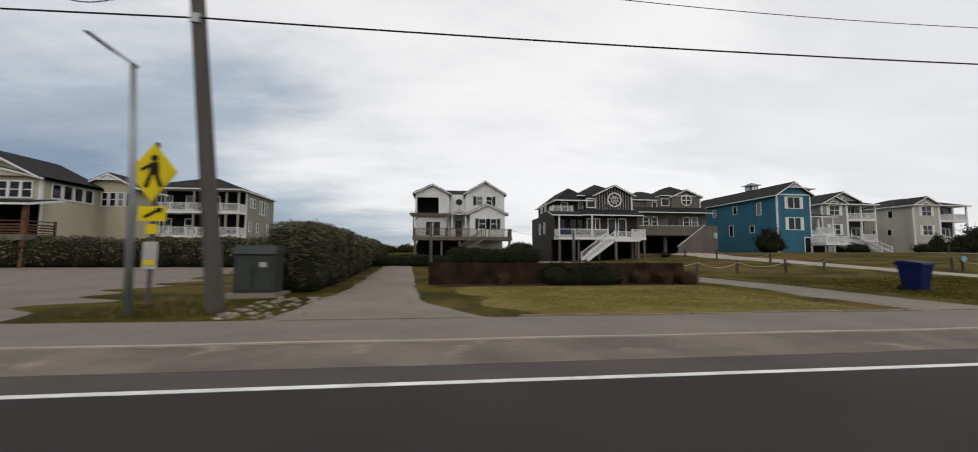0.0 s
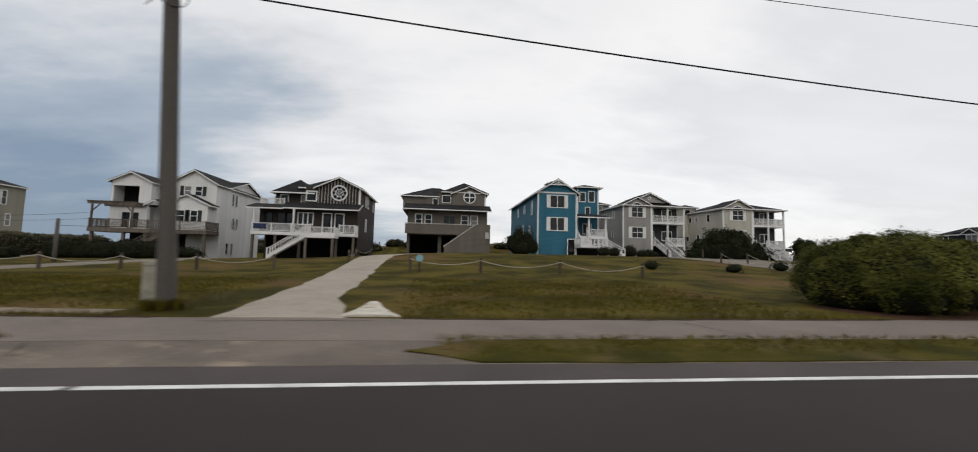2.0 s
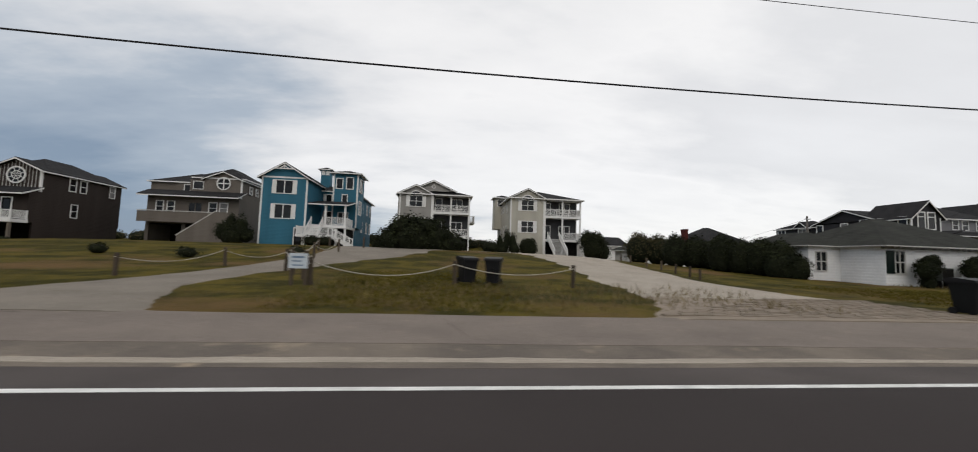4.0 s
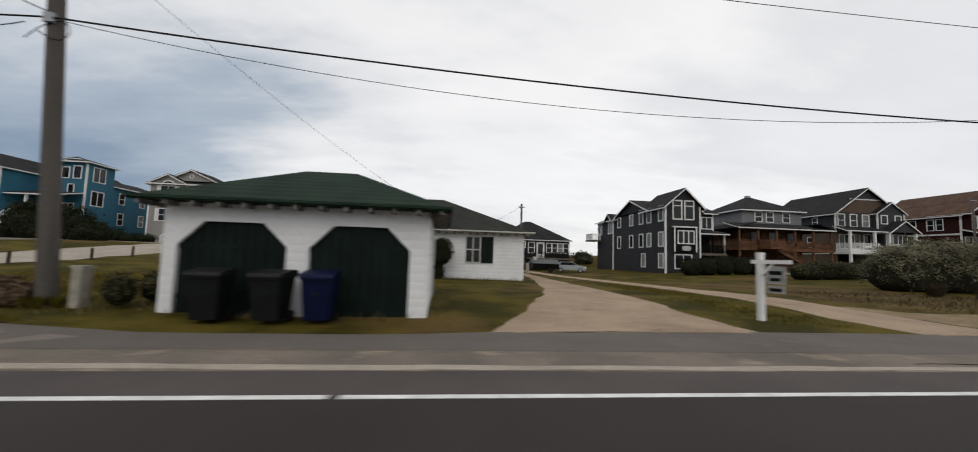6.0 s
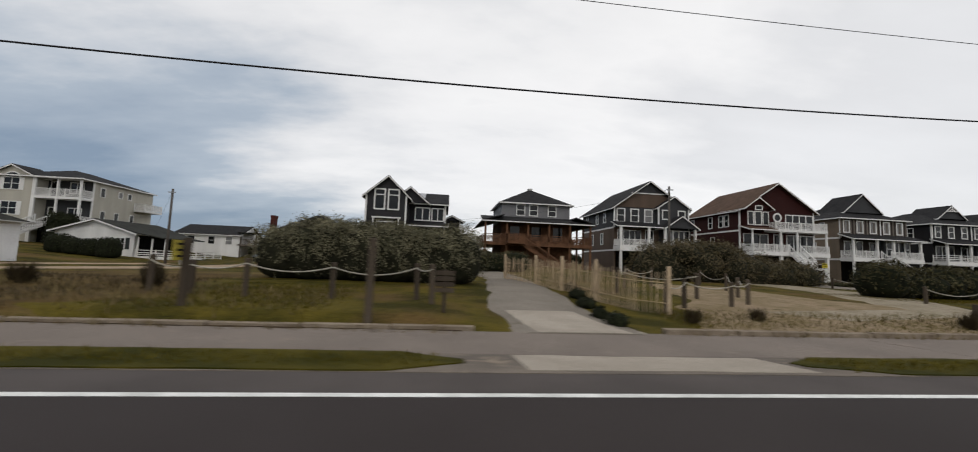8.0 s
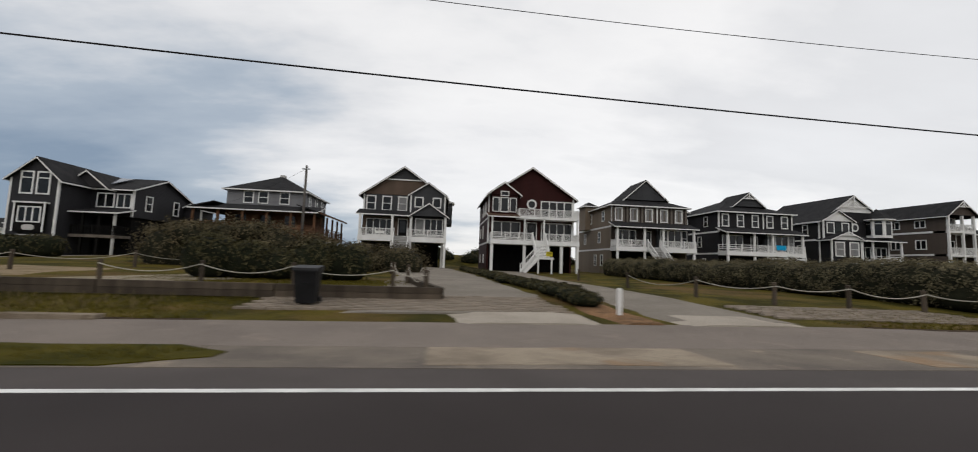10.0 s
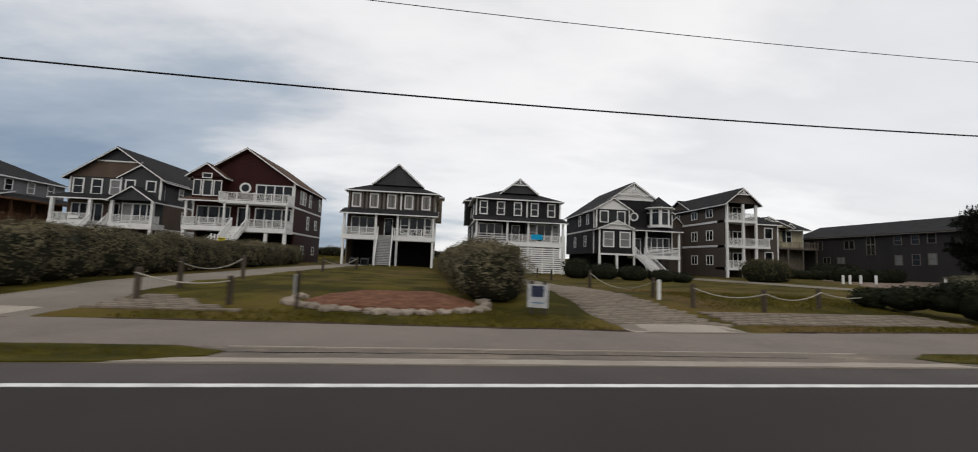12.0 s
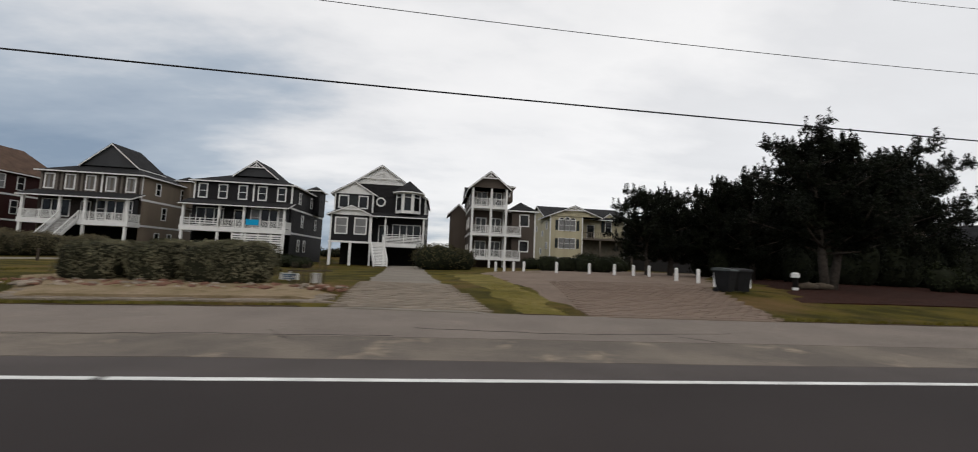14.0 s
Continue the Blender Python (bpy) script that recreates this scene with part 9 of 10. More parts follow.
shrub("shrub", "broad dark evergreen shrub before grey houses", [(67.4, 42.6, 2.9, 2.2, 2.2, 2.0), (69.4, 43.2, 2.8, 2.0, 2.0, 1.7), (71.2, 43.0, 2.2, 1.7, 1.7, 1.3), (65.4, 43.0, 2.5, 1.7, 1.8, 1.4), (66.4, 42.2, 3.9, 1.4, 1.3, 1.0), (68.6, 42.4, 4.0, 1.5, 1.4, 0.9), (64.4, 43.2, 2.0, 1.2, 1.2, 0.9)], 95, 0.26, L_dark, 2.0, 0.5)
shrub("hedge", "dark dense hedge beside a white cottage", run(93.7, 31.6, 95.4, 27.6, 2.4, 2.6, 1.3, 0.12), 130, 0.17, L_dark, 2.4, 0.25, "hedge")
shrub("hedge", "dark dense shrubs behind a white cottage", run(93.0, 37.0, 95.4, 35.2, 2.4, 2.7, 1.4, 0.15), 130, 0.17, L_dark, 2.4, 0.25, "hedge")
shrub("shrub", "wide grey-green dune shrub behind a white cottage", run(92.6, 43.6, 97.4, 40.2, 3.0, 3.0, 1.7, 0.18), 90, 0.2, L_olive, 2.2, 0.3)
shrub("shrub", "spiky dark juniper beside a pale stone house", [(78.8, 56.0, 2.2, 0.9, 0.9, 1.0), (78.4, 56.0, 3.1, 0.5, 0.5, 1.2), (79.4, 56.1, 3.4, 0.5, 0.5, 1.4), (80.3, 56.2, 3.0, 0.6, 0.5, 1.5), (80.6, 56.0, 2.3, 0.7, 0.7, 0.9)], 150, 0.28, L_dark, 2.0, 0.6, aspect=0.22)
shrub("shrub", "round clipped dark shrub before a pale stone house", [(82.4, 55.6, 2.6, 1.25, 1.2, 1.3)], 130, 0.2, L_dark, 2.4, 0.15)
shrub("shrub", "tall dark shrub beside a pale stone house", [(92.2, 57.0, 2.8, 1.5, 1.5, 2.0), (93.6, 57.4, 2.4, 1.4, 1.5, 1.7), (91.6, 57.2, 4.0, 1.2, 1.2, 1.3), (92.9, 57.0, 4.2, 1.0, 1.0, 0.9)], 100, 0.24, L_dark, 2.0, 0.4)
for x, y, r, h in ((55.6, 48.6, 0.9, 1.0), (57.0, 48.8, 0.9, 1.0), (63.2, 57.0, 1.1, 1.5), (65.0, 56.6, 1.0, 1.0), (66.6, 57.2, 1.2, 1.0), (77.2, 56.5, 1.3, 1.5), (61.0, 28.0, 0.6, 0.6), (55.5, 26.0, 0.55, 0.5), (50.0, 27.0, 0.5, 0.5), (8.3, 44.6, 1.5, 1.0), (10.0, 45.0, 1.2, 0.9), (27.0, 46.0, 0.6, 0.5)):
    g = ground_z(x, y)
    shrub("shrub", "small dark evergreen shrub near a house", [(x, y, g + h * 0.5, r, r, h * 0.62)], 80, 0.24, L_dark, 2.0, 0.6, group="small dark shrubs", aspect=0.25)
shrub("shrub", "dark bushy shrub beside a white cottage", [(95.6, 26.6, 1.0, 1.0, 1.0, 1.1), (94.9, 27.2, 1.1, 1.0, 1.1, 1.1)], 160, 0.15, L_dark, 2.2, 0.2)
for x in (101.25, 104.8):
    shrub("shrub", "loose dark shrub growing against a cottage wall", [(x, 22.7, 0.4, 0.4, 0.4, 0.6), (x + 0.1, 22.7, 1.35, 0.75, 0.6, 0.7), (x - 0.2, 22.6, 1.2, 0.6, 0.5, 0.7), (x + 0.2, 22.6, 1.75, 0.5, 0.45, 0.45)], 380, 0.12, L_dark, 2.0, 0.35, group="shrubs by the cottage")
for x, y, r in ((144.85, 10.8, 0.32), (144.75, 11.8, 0.25), (144.95, 13.5, 0.35), (145.3, 15.4, 0.35), (145.9, 18.0, 0.4)):
    shrub("low_shrub", "low dark green plant between drive and sand fence", [(x, y, ground_z(x, y) + 0.12, r, r * 1.2, 0.24)], 260, 0.1, L_dark, 2.0, 0.4, group="low plants by the drive")
shrub("brush_pile", "heap of dry brown brush beside a pole", [(93.8, 10.6, 0.1, 0.9, 0.6, 0.42), (94.9, 10.5, 0.12, 0.9, 0.6, 0.45), (95.8, 10.3, 0.05, 0.6, 0.45, 0.3)], 380, 0.13, L_brown, 2.0, 0.4, "brush", mat("dark_brush", (0.05, 0.035, 0.025), 0.95))
shrub("shrub", "spiky dark juniper beside a blue house", [(45.7, 51.7, 2.6, 1.5, 1.4, 1.2), (44.6, 51.6, 3.2, 0.9, 0.8, 1.1), (46.6, 51.6, 3.5, 0.8, 0.8, 1.3), (45.4, 51.7, 4.0, 0.7, 0.7, 1.3), (47.2, 51.6, 2.8, 0.9, 0.8, 0.9)], 120, 0.3, L_dark, 2.0, 0.6, aspect=0.22)
shrub("shrub", "dark weeds at the corner of a garage", [(97.75, 10.6, 0.2, 0.32, 0.4, 0.38), (98.0, 11.6, 0.22, 0.35, 0.7, 0.42), (98.2, 12.9, 0.15, 0.3, 0.6, 0.3)], 330, 0.11, L_olive, 2.0, 0.5)
shrub("hedge", "low green hedge before a small white cottage", run(101.4, 46.0, 106.2, 46.0, 1.8, 1.85, 1.5), 70, 0.16, L_dark, 3.5, 0.1, "hedge")
shrub("hedge", "big loose silver-green hedge behind a rope fence", run(132.3, 21.8, 140.6, 20.6, 3.2, 2.75, 1.5, 0.12), 420, 0.11, L_pale, 2.5, 0.32, "hedge", M_inner2, thin=1.25)
shrub("hedge", "dark hedge before a tall dark house", run(137.0, 33.0, 146, 33.5, 2.2, 1.5, 1.8), 70, 0.18, L_olive, 3.0, 0.15, "hedge")
shrub("hedge", "low dark hedge before a tall dark house", run(131.6, 41.6, 138.6, 40.6, 2.2, 1.8, 1.6, 0.12), 130, 0.16, L_dark, 2.4, 0.3, "hedge")
shrub("dune_thicket", "thicket of windblown wax myrtle over a low dune", [(157.0, 30.4, 1.2, 2.3, 2.0, 1.9), (159.8, 30.8, 1.5, 2.5, 2.2, 2.0), (162.6, 31.4, 1.4, 2.5, 2.2, 2.0), (165.4, 32.0, 1.1, 2.3, 2.0, 1.6), (168.4, 32.8, 0.8, 2.3, 2.0, 1.4), (171.6, 33.6, 0.8, 2.4, 2.0, 1.4), (158.4, 29.4, 2.3, 1.3, 1.2, 0.9), (161.6, 30.4, 2.6, 1.4, 1.2, 0.8)], 150, 0.16, L_dune, 2.2, 0.4, "thicket", M_inner2, thin=0.9)
shrub("hedge", "dark loose hedge beside a sandy track", run(164.6, 20.4, 170.6, 21.2, 2.4, 1.7, 1.7, 0.16), 130, 0.16, L_olive, 2.4, 0.22, "hedge")
shrub("hedge", "silver-green hedge along a driveway", run(196.7, 14.4, 195.0, 45, 2.6, 1.8, 1.4, 0.11), 330, 0.1, L_tan, 3.0, 0.25, "hedge", M_inner2, thin=0.75)
shrub("hedge", "thick silver-green hedge along a driveway", run(212.6, 14.6, 212.0, 45, 2.7, 1.9, 1.4, 0.11), 350, 0.1, L_tan, 3.0, 0.25, "hedge", M_inner2, thin=0.75)
shrub("shrub", "spreading dark green shrub beside a utility pole", [(231.3, 11.6, 0.15, 0.85, 0.7, 0.7), (230.4, 11.4, 0.3, 0.8, 0.75, 0.75), (229.7, 11.1, 0.3, 0.75, 0.75, 0.65), (229.4, 11.9, 0.25, 0.7, 0.7, 0.6), (230.5, 10.8, 0.05, 0.9, 0.55, 0.5), (231.6, 11.1, -0.05, 0.6, 0.5, 0.4), (229.2, 11.0, 0.05, 0.6, 0.6, 0.45), (229.3, 12.8, 0.4, 0.8, 0.8, 0.55), (228.9, 13.9, 0.3, 0.8, 0.8, 0.5), (228.7, 15.0, 0.22, 0.7, 0.7, 0.42)], 420, 0.13, L_dark, 2.2, 0.35)
for x, y, rx, h in ((224.6, 40, 1.5, 1.9), (227.2, 39.5, 1.7, 1.5), (230.0, 38.8, 1.6, 1.4), (232.6, 38.0, 1.5, 1.1), (234.4, 37.6, 1.1, 0.9)):
    g = ground_z(x, y)
    shrub("shrub", "rounded dark shrub before a charcoal house", [(x, y, g + h * 0.45, rx, 1.3, h * 0.6)], 90, 0.18, L_dark, 2.2, 0.2, group="shrubs before the charcoal house")
for x0, x1, yy, top in ((233.78, 235.7, 15.55, 1.28), (235.9, 237.4, 15.6, 1.36), (237.6, 240.6, 15.5, 1.44)):
    cx, rx = (x0 + x1) / 2, (x1 - x0) / 2
    shrub("clipped_hedge", "boxy clipped silver-green hedge behind loose stones", [(cx, yy, top / 2 - 0.1, rx - 0.02, 0.85, top / 2 + 0.1), (cx + 0.3, yy + 0.1, top / 2, rx - 0.25, 0.75, top / 2 + 0.08)], 560, 0.09, L_pale, 6.0, 0.11, "hedge", M_inner2, group="clipped box hedges", thin=0.6)
dw = thing("stick_screen", 241.5, 15.8, 0, "row of bare weathered sticks standing beside a hedge", "screen")
for i in range(8):
    x, hh = 241.1 + 0.17 * i + random.uniform(-0.04, 0.04), random.uniform(0.6, 0.95)
    part("stick", MB().tube([(x, 15.8, -0.1), (x + random.uniform(-0.08, 0.08), 15.8 + random.uniform(-0.05, 0.05), hh)], [0.03, 0.02], 6), M_post, dw)
part("cross_stick", MB().tube([(241.0, 15.8, 0.5), (242.6, 15.8, 0.55)], 0.025, 6), M_post, dw)
shrub("shrub", "dense olive shrub beside a driveway", [(246.4, 41.0, 1.1, 2.6, 1.8, 1.5), (248.6, 42.0, 1.0, 1.8, 1.6, 1.3)], 80, 0.18, L_olive, 2.4, 0.15)
shrub("hedge", "low dark hedge behind white bollards", run(258, 50, 268, 47.5, 2.2, 1.3, 1.8), 60, 0.18, L_dark, 2.5, 0.2, "hedge")
shrub("shrub", "dark shrubs before a yellow house", [(266.5, 53.0, 1.2, 2.2, 1.6, 1.5), (270.0, 52.5, 1.1, 2.4, 1.6, 1.4)], 60, 0.2, L_dark, 2.2, 0.25)
shrub("ground_cover", "low leafy ground cover between two driveways", run(179.9, 12.8, 177.9, 46, 1.25, 0.42, 1.2, 0.25), 240, 0.11, L_olive, 2.2, 0.3, "ground cover")
L_tussock = leaf_mat("wiry_brown_blade", (0.026, 0.02, 0.011), (0.06, 0.046, 0.026))


def tussock(x, y, s, leaf):
    e = thing("tussock", x, y, ground_z(x, y), "green grass clump at the foot of a pole" if leaf is L_grass else "dark wiry tussock on rough sandy grass", "tussock", "tussocks")
    n = int(260 * (s / 0.4))
    an = RNG.uniform(0, 2 * np.pi, n)
    r = s * 0.55 * np.sqrt(RNG.random(n))
    base = np.stack([x + r * np.cos(an), y + r * np.sin(an), np.full(n, ground_z(x, y) - 0.02)], 1)
    ht = s * RNG.uniform(0.6, 1.9, n)
    out = np.stack([np.cos(an) * r * 1.1, np.sin(an) * r * 1.1, ht], 1) + RNG.normal(size=(n, 3)) * s * np.array([0.22, 0.22, 0.1])
    side = np.stack([-np.sin(an), np.cos(an), np.zeros(n)], 1) * 0.016
    mid = base + out * 0.55 + np.array([0, 0, 1.0]) * (ht * 0.08)[:, None]
    quads_object("blade_tuft", np.stack([base - side, mid - side, base + out, mid + side], 1), leaf, e, "stuff")


for x, y, s in ((125.6, 13.2, 0.44), (127.1, 14.5, 0.42), (124.7, 9.75, 0.34), (128.8, 17.6, 0.42), (126.4, 11.3, 0.36), (130.8, 14.6, 0.34), (121.4, 10.4, 0.2), (157.0, 11.2, 0.36), (158.4, 11.5, 0.34), (156.2, 11.0, 0.3), (147.4, 11.4, 0.25), (149.8, 11.8, 0.25)):
    tussock(x, y, s, L_tussock)
for x in (4.9, 6.4):
    shrub("shrub", "low dark shrub against a timber wall", [(x, 16.5, 0.35, 0.75, 0.5, 0.5), (x + 0.7, 16.6, 0.3, 0.6, 0.45, 0.42)], 300, 0.12, L_dark, 2.0, 0.35, group="shrubs by the timber wall")
for x, y, za, zb in POLES[1:7]:
    for dx, dy in ((-0.28, 0.05), (0.05, 0.0), (0.3, 0.15)):
        tussock(x + dx, y + dy, 0.17, L_grass)
for x, y, q in ((2.6, 16.6, 0.32), (7.7, 16.6, 0.26), (8.6, 16.7, 0.38), (9.7, 16.6, 0.36), (10.6, 16.5, 0.4), (11.0, 16.7, 0.3)):
    tussock(x, y, q, L_brown)

# scrub along the dune behind the houses
SC = []
for i in range(120):
    x = -70 + 420 * i / 119 + random.uniform(-1.5, 1.5)
    y = random.uniform(77, 84)
    SC.append((x, y, ground_z(x, y) + 0.3, random.uniform(1.8, 3.2), 1.6, random.uniform(0.7, 1.5)))
P, N = blob_points(SC, 9, 2.0, 0.3, 1.0)
sc = thing("dune_scrub", 140, 80, 2.0, "low dark scrub along the dune behind the houses", "scrub", kind="stuff")
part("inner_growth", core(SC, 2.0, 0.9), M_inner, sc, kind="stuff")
quads_object("foliage", leaves(P, N, 0.45), L_olive, sc, "stuff")


# ---- pines at the end ----
def pine(x, y, h, spread, seed, lean=(0, 0), low=0.15, limbs=34):
    """Limbs sweep out and up from a leaning trunk; needles sit in tufts along their outer halves, with upright candles on top."""
    random.seed(seed)
    g = ground_z(x, y)
    t = thing("pine_tree", x, y, g, "dark wind-shaped black pine with ragged crown", "tree", "black pines")
    trunk = [(x, y, g - 0.3), (x + lean[0] * 0.2, y, g + h * 0.25), (x + lean[0] * 0.5, y + lean[1] * 0.5, g + h * 0.55), (x + lean[0], y + lean[1], g + h * 0.92)]
    part("trunk", MB().tube(trunk, [0.26, 0.2, 0.14, 0.05], 10), M_bark, t, smooth=True)
    P, N = [], []
    for i in range(limbs):
        f = low + (0.97 - low) * (i + random.random()) / limbs
        k = f * 3
        q = min(int(k), 2)
        base = Vector(trunk[q]).lerp(Vector(trunk[q + 1]), k - q)
        a = i * 2.4 + random.uniform(-0.5, 0.5)
        L = spread * (1.0 - 0.72 * max(0.0, f - 0.45)) * random.uniform(0.6, 1.15) * (0.75 if f < 0.35 else 1.0)
        tip = base + Vector((math.cos(a) * L, math.sin(a) * L * 0.85, random.uniform(0.1, 0.42) * L + 0.25))
        mid = base.lerp(tip, 0.5) + Vector((random.uniform(-0.2, 0.2), random.uniform(-0.2, 0.2), -0.12 * L * 0.5))
        part("limb", MB().tube([tuple(base), tuple(mid), tuple(tip)], [0.085, 0.05, 0.018], 6), M_bark, t, smooth=True)
        for k in range(11):
            u = random.uniform(0.34, 1.06)
            c = (base.lerp(mid, u * 2) if u < 0.5 else mid.lerp(tip, u * 2 - 1)) + Vector((random.gauss(0, 0.34), random.gauss(0, 0.34), random.uniform(-0.1, 0.35)))
            n = 62
            d = RNG.normal(size=(n, 3))
            d /= np.linalg.norm(d, axis=1)[:, None]
            r = random.uniform(0.24, 0.46) * RNG.uniform(0.3, 1.0, n)[:, None] ** 0.6
            P.append(np.array(c) + d * r * np.array([1.0, 1.0, 0.7]))
            N.append(d)
            n = 26
            z = RNG.uniform(0.0, 0.75, n)
            d = RNG.normal(size=(n, 3)) * np.array([1, 1, 0])
            P.append(np.array(c) + d * (0.09 * (1.0 - z))[:, None] + np.array([0, 0, 1.0]) * z[:, None])
            N.append(d + np.array([0, 0, 0.3]))
    quads_object("crown", leaves(np.concatenate(P), np.concatenate(N), 0.27, 0.22), L_pine, t, "stuff")


pine(265.0, 34.0, 7.4, 2.9, 11, (-0.4, 0), 0.22)
pine(267.6, 34.8, 7.8, 3.0, 12, (0.5, 0.4), 0.2)
pine(271.4, 33.4, 8.2, 3.2, 13, (0.4, 0))
pine(272.9, 31.2, 8.6, 3.5, 17, (-0.5, 0))
pine(273.6, 35.2, 8.8, 3.6, 14, (-0.4, -0.4))
pine(269.3, 21.3, 9.1, 4.1, 15, (-0.9, 0), 0.3, 44)
pine(270.0, 21.6, 8.9, 4.3, 16, (2.8, 0), 0.34, 44)
pine(280.4, 33.5, 10.6, 4.6, 22, (0.6, 0))
pine(285.4, 30.4, 10.8, 4.8, 18, (1.2, 0), 0.34)
pine(288.0, 36.0, 10.2, 4.6, 19, (0.4, 0), 0.3)
pine(283.2, 27.8, 10.2, 4.8, 27, (1.6, 0), 0.1, 40)
shrub("thicket", "dark thicket under pine trees", run(271.5, 35.6, 292, 37.0, 3.0, 4.6, 1.9, 0.24), 60, 0.3, L_pine, 2.2, 0.5, "thicket")
shrub("thicket", "low dark thicket under pine trees", run(270.8, 32.6, 286, 31.6, 2.2, 2.9, 1.7, 0.3), 90, 0.25, L_pine, 2.2, 0.5, "thicket")
shrub("thicket", "dark spreading thicket beside a mulch bed", run(274.6, 28.6, 287.5, 26.8, 2.6, 3.4, 1.6, 0.25), 90, 0.25, L_pine, 2.2, 0.5, "thicket")
shrub("thicket", "ragged low thicket at the edge of a mulch bed", run(279.5, 22.6, 285.0, 20.4, 2.0, 1.5, 1.4, 0.3), 130, 0.2, L_dark, 2.2, 0.5, "thicket")
shrub("hedge", "low clipped green hedge behind white bollards", run(258.5, 43.0, 264.0, 42.0, 2.0, 1.5, 1.6, 0.06), 90, 0.18, L_dark, 3.5, 0.1, "hedge")
random.seed(5)


# ---- grass ----
def blades(name, spans, dens, hmin, hmax, material, label):
    """Upright blades over areas (x0, x1, y0, y1)."""
    out = []
    for x0, x1, y0, y1 in spans:
        n = int((x1 - x0) * (y1 - y0) * dens)
        x, y = RNG.uniform(x0, x1, n), RNG.uniform(y0, y1, n)
        patch = np.sin(x * 0.9) * np.sin(y * 1.3 + x * 0.2) + RNG.normal(size=n) * 0.5
        inset = np.minimum(np.minimum(x - x0, x1 - x), np.minimum(y - y0, y1 - y) * 0.7) / min(1.6, (y1 - y0) * 0.2)
        k = (patch > -0.9) & (RNG.random(n) < inset + 0.15)
        x, y = x[k], y[k]
        z = np.array([ground_z(a, b) for a, b in zip(x, y)])
        h = RNG.uniform(hmin, hmax, len(x))
        a = RNG.uniform(0, 2 * np.pi, len(x))
        w = 0.012 + 0.01 * RNG.random(len(x))
        dx, dy = np.cos(a) * w, np.sin(a) * w
        lx, ly = RNG.normal(size=len(x)) * h * 0.4, RNG.normal(size=len(x)) * h * 0.4
        out.append(np.stack([np.stack([x - dx, y - dy, z], 1), np.stack([x + dx, y + dy, z], 1), np.stack([x + lx, y + ly, z + h], 1)], 1))
    ob = quads_object(name, np.concatenate(out), material, None, "stuff", label, 3)
    tagged(ob, category="grass")


blades("grass", [(a + 0.4, b - 0.4, 5.75, 7.0) for a, b in GRASSY], 200, 0.05, 0.12, L_grass, "mown grass blades on the roadside verge")
LAWNS = [(15.6, 28.8, 10.2, 20), (34.0, 45.6, 9.2, 20), (-8.2, -4.4, 9.2, 12.8), (88.0, 97.8, 9.6, 20), (66.0, 73.0, 9.6, 22), (132.0, 137.4, 9.7, 18), (146.8, 170, 10.2, 13.6), (186.0, 195.6, 10.2, 13.4),
         (203.0, 208.6, 10.3, 11.8), (209.8, 215.0, 10.3, 12.4), (219.8, 233.0, 10.6, 11.3), (220.4, 229.6, 13.2, 20), (113.2, 115.8, 9.2, 24), (162.0, 174, 17.5, 22)]
blades("grass", [(120.6, 140.7, 8.86, 9.12), (145.8, 165.8, 9.4, 9.6), (98.9, 104.8, 9.8, 10.2), (104.9, 105.4, 10.2, 14.6), (98.1, 98.8, 10.2, 14.6), (98.8, 110.0, 22.4, 23.4)], 70, 0.05, 0.24, L_dry, "straggling dry weeds along kerb and walls")
blades("grass", [(1.8, 11.7, 9.4, 15.8), (248.7, 250.3, 10.7, 20)], 150, 0.03, 0.09, L_straw, "short yellowed grass blades on a lawn")
blades("grass", LAWNS, 170, 0.03, 0.10, L_grass, "short olive grass blades on the lawns")
blades("grass", [(120.6, 131.5, 9.5, 20)], 26, 0.06, 0.22, L_tussock, "wiry brown grass beside a dirt drive")
blades("grass", [(120.8, 137.4, 9.6, 16), (146.8, 168, 10.0, 13.4), (65.8, 82.0, 9.8, 17), (92.0, 98.0, 9.2, 10.6), (-8.0, -4.6, 9.2, 12.6), (28.6, 29.8, 9.6, 12.5), (34.4, 45.6, 9.0, 9.5), (15.6, 28.6, 10.0, 10.3)], 22, 0.12, 0.32, L_dry, "taller dry grass tufts")

EDGES = [(a, b) for a, b in ((15.4, 29.6), (34.4, 46.6), (88.0, 97.5), (120.0, 140.6), (146.0, 170.0), (186.6, 197.4), (203.2, 215.6), (220.2, 243.2), (256.2, 264.0))]
blades("grass", [(a + 0.5 * i, a + 0.5 * i + 0.5, far_edge(a + 0.5 * i + 0.25) + 0.12, far_edge(a + 0.5 * i + 0.25) + 0.5) for a, b in EDGES for i in range(int((b - a) / 0.5))], 190, 0.05, 0.15, L_grass, "ragged grass along the edge of the path")

# ---- paver fields: single pavers nearest the road, joined beyond ----
pav_mesh = mesh_of("paver", *(lambda m: (m.v, m.f))(MB().box(-0.19, 0.19, -0.11, 0.11, -0.06, 0.0)), M_paver)


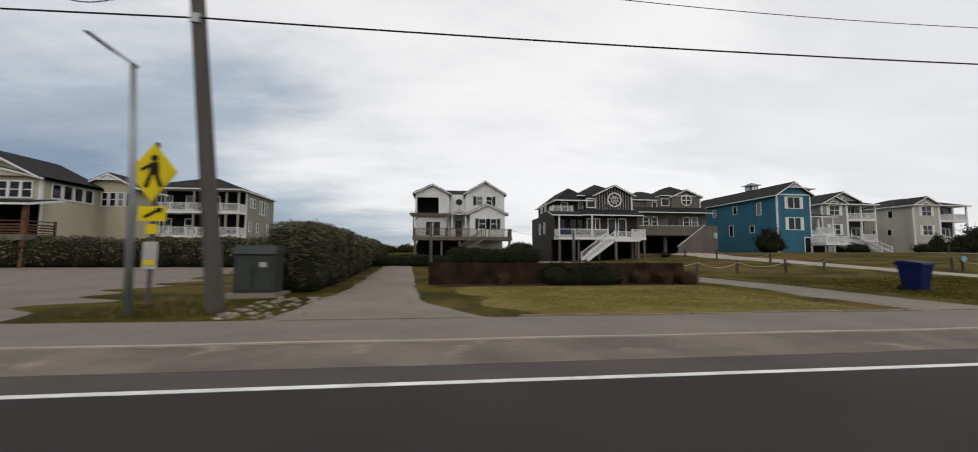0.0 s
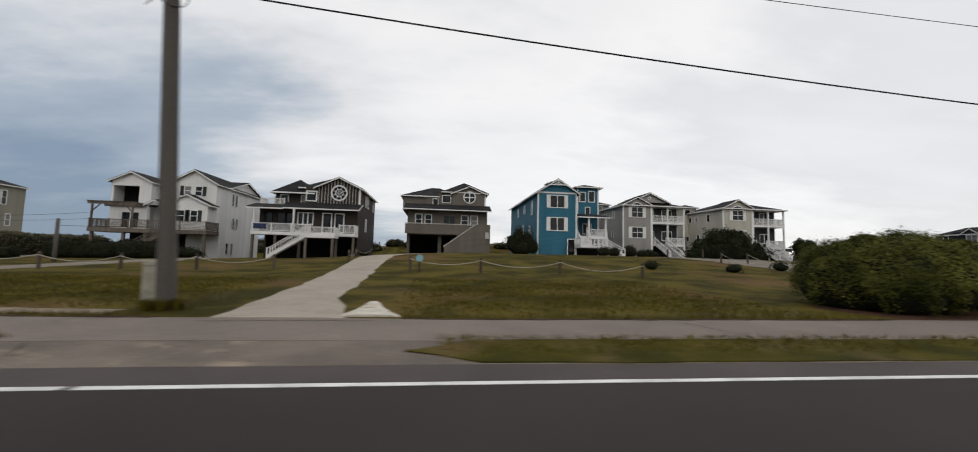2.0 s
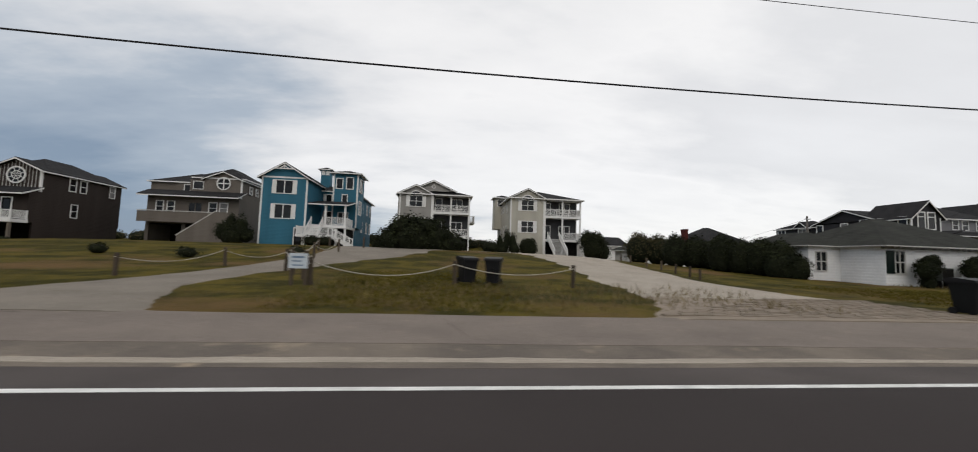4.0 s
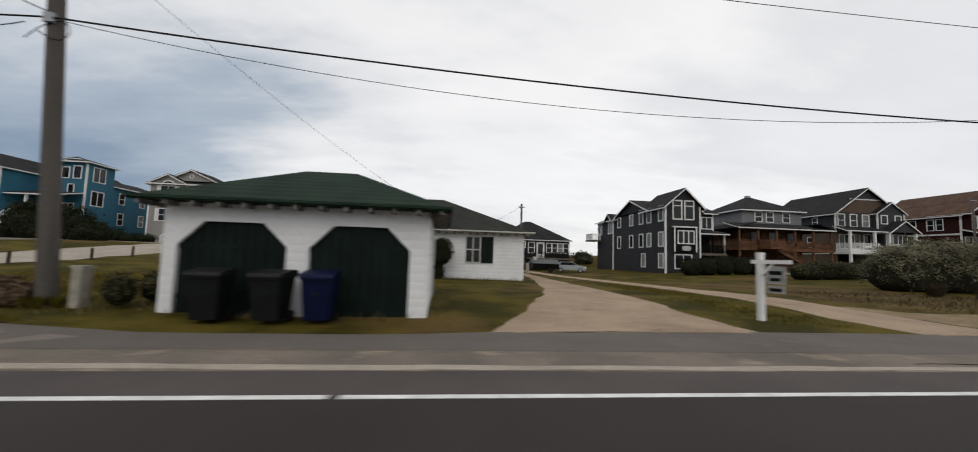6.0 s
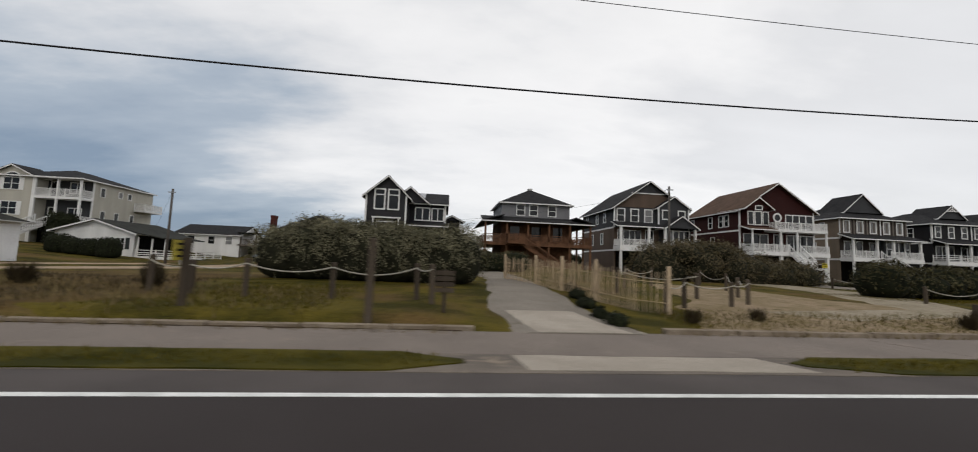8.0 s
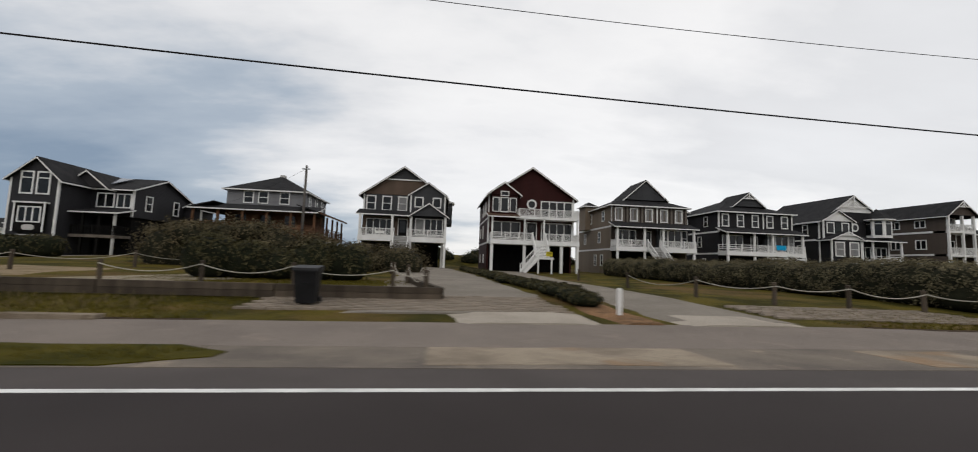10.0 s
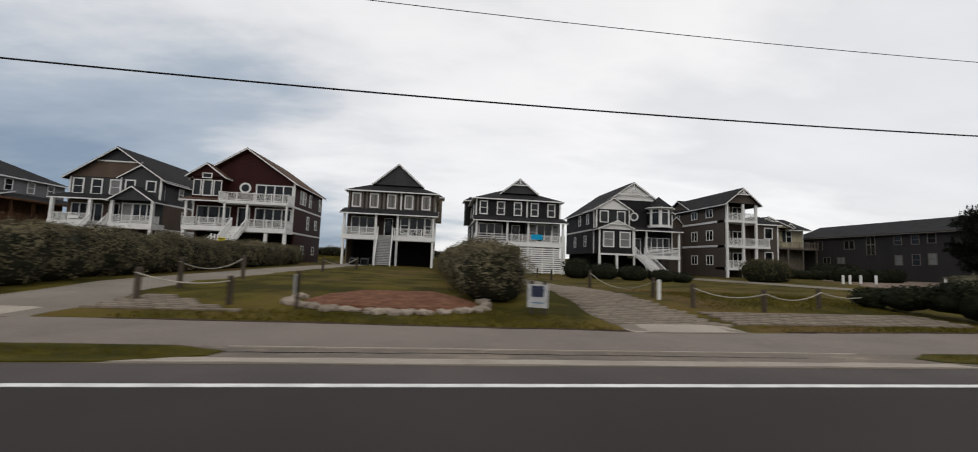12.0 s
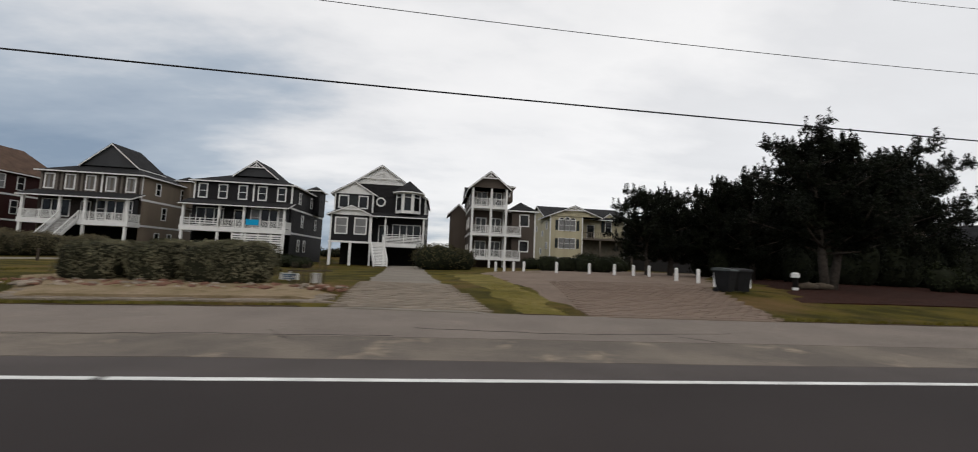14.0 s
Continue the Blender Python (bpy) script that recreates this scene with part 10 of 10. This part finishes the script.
def pavers(name, poly_rows, label):
    """poly_rows: (x0, x1, y) rows of pavers laid on the ground."""
    e = thing(name, poly_rows[0][0], poly_rows[0][2], 0, label, "pavers", kind="structure")
    rest = MB()
    count = 0
    for j, (x0, x1, y) in enumerate(poly_rows):
        x = x0 + (0.21 if j % 2 else 0)
        while x < x1:
            z = ground_z(x, y) + 0.05 + random.uniform(-0.008, 0.008)
            if count < 290:
                ob = new("paver", pav_mesh)
                ob.parent = e
                ob.location = (x - e.location.x, y - e.location.y, z)
                ob.rotation_euler = (0, 0, random.uniform(-0.03, 0.03))
            else:
                rest.box(x - 0.19, x + 0.19, y - 0.11, y + 0.11, z - 0.06, z)
            count += 1
            x += 0.42
    if rest.v:
        part("paver_field", rest, M_paver, e, kind="stuff")


pavers("paver_strip", [(185.4, 194.6 - 0.12 * j, 11.2 + 0.27 * j) for j in range(10)], "tan pavers set in grass beside a drive")
pavers("paver_strip", [(219.7, 228.0, 11.3 + 0.27 * j) for j in range(7)], "tan pavers set in grass before a lawn")
pavers("paver_drive", [(215.7, 219.1 - 0.03 * j, 11.1 + 0.27 * j) for j in range(40)], "worn grey-tan pavers of a driveway")
pavers("paver_strip", [(235.6 - 0.12 * j, 243.7 - 0.05 * j, 11.35 + 0.27 * j) for j in range(8)], "tan lattice pavers before stones and clipped hedges")
pavers("paver_strip", [(170.0, 178.9 - 0.02 * j, 11.5 + 0.27 * j) for j in range(12)], "grey lattice pavers beside timber edging")
pavers("paver_strip", [(76.0 + 0.4 * j, 86.0, 9.7 + 0.27 * j) for j in range(16)], "tan lattice pavers of a forecourt")
pavers("paver_strip", [(201.9, 205.4 - 0.4 * j, 11.5 + 0.27 * j) for j in range(8)], "tan pavers set beside a drive before a rope fence")
pavers("paver_drive", [(244.1 - 0.025 * j, 248.1 - 0.04 * j, 10.6 + 0.27 * j) for j in range(30)], "worn grey-tan lattice pavers of a driveway")
M_paver = M_paverbrown
pav_mesh = mesh_of("paver", *(lambda m: (m.v, m.f))(MB().box(-0.19, 0.19, -0.11, 0.11, -0.06, 0.0)), M_paver)
pavers("paver_strip", [(250.9 + 0.045 * j, 256.6 + 0.115 * j, 10.6 + 0.27 * j) for j in range(40)], "brown pavers of a parking lot")
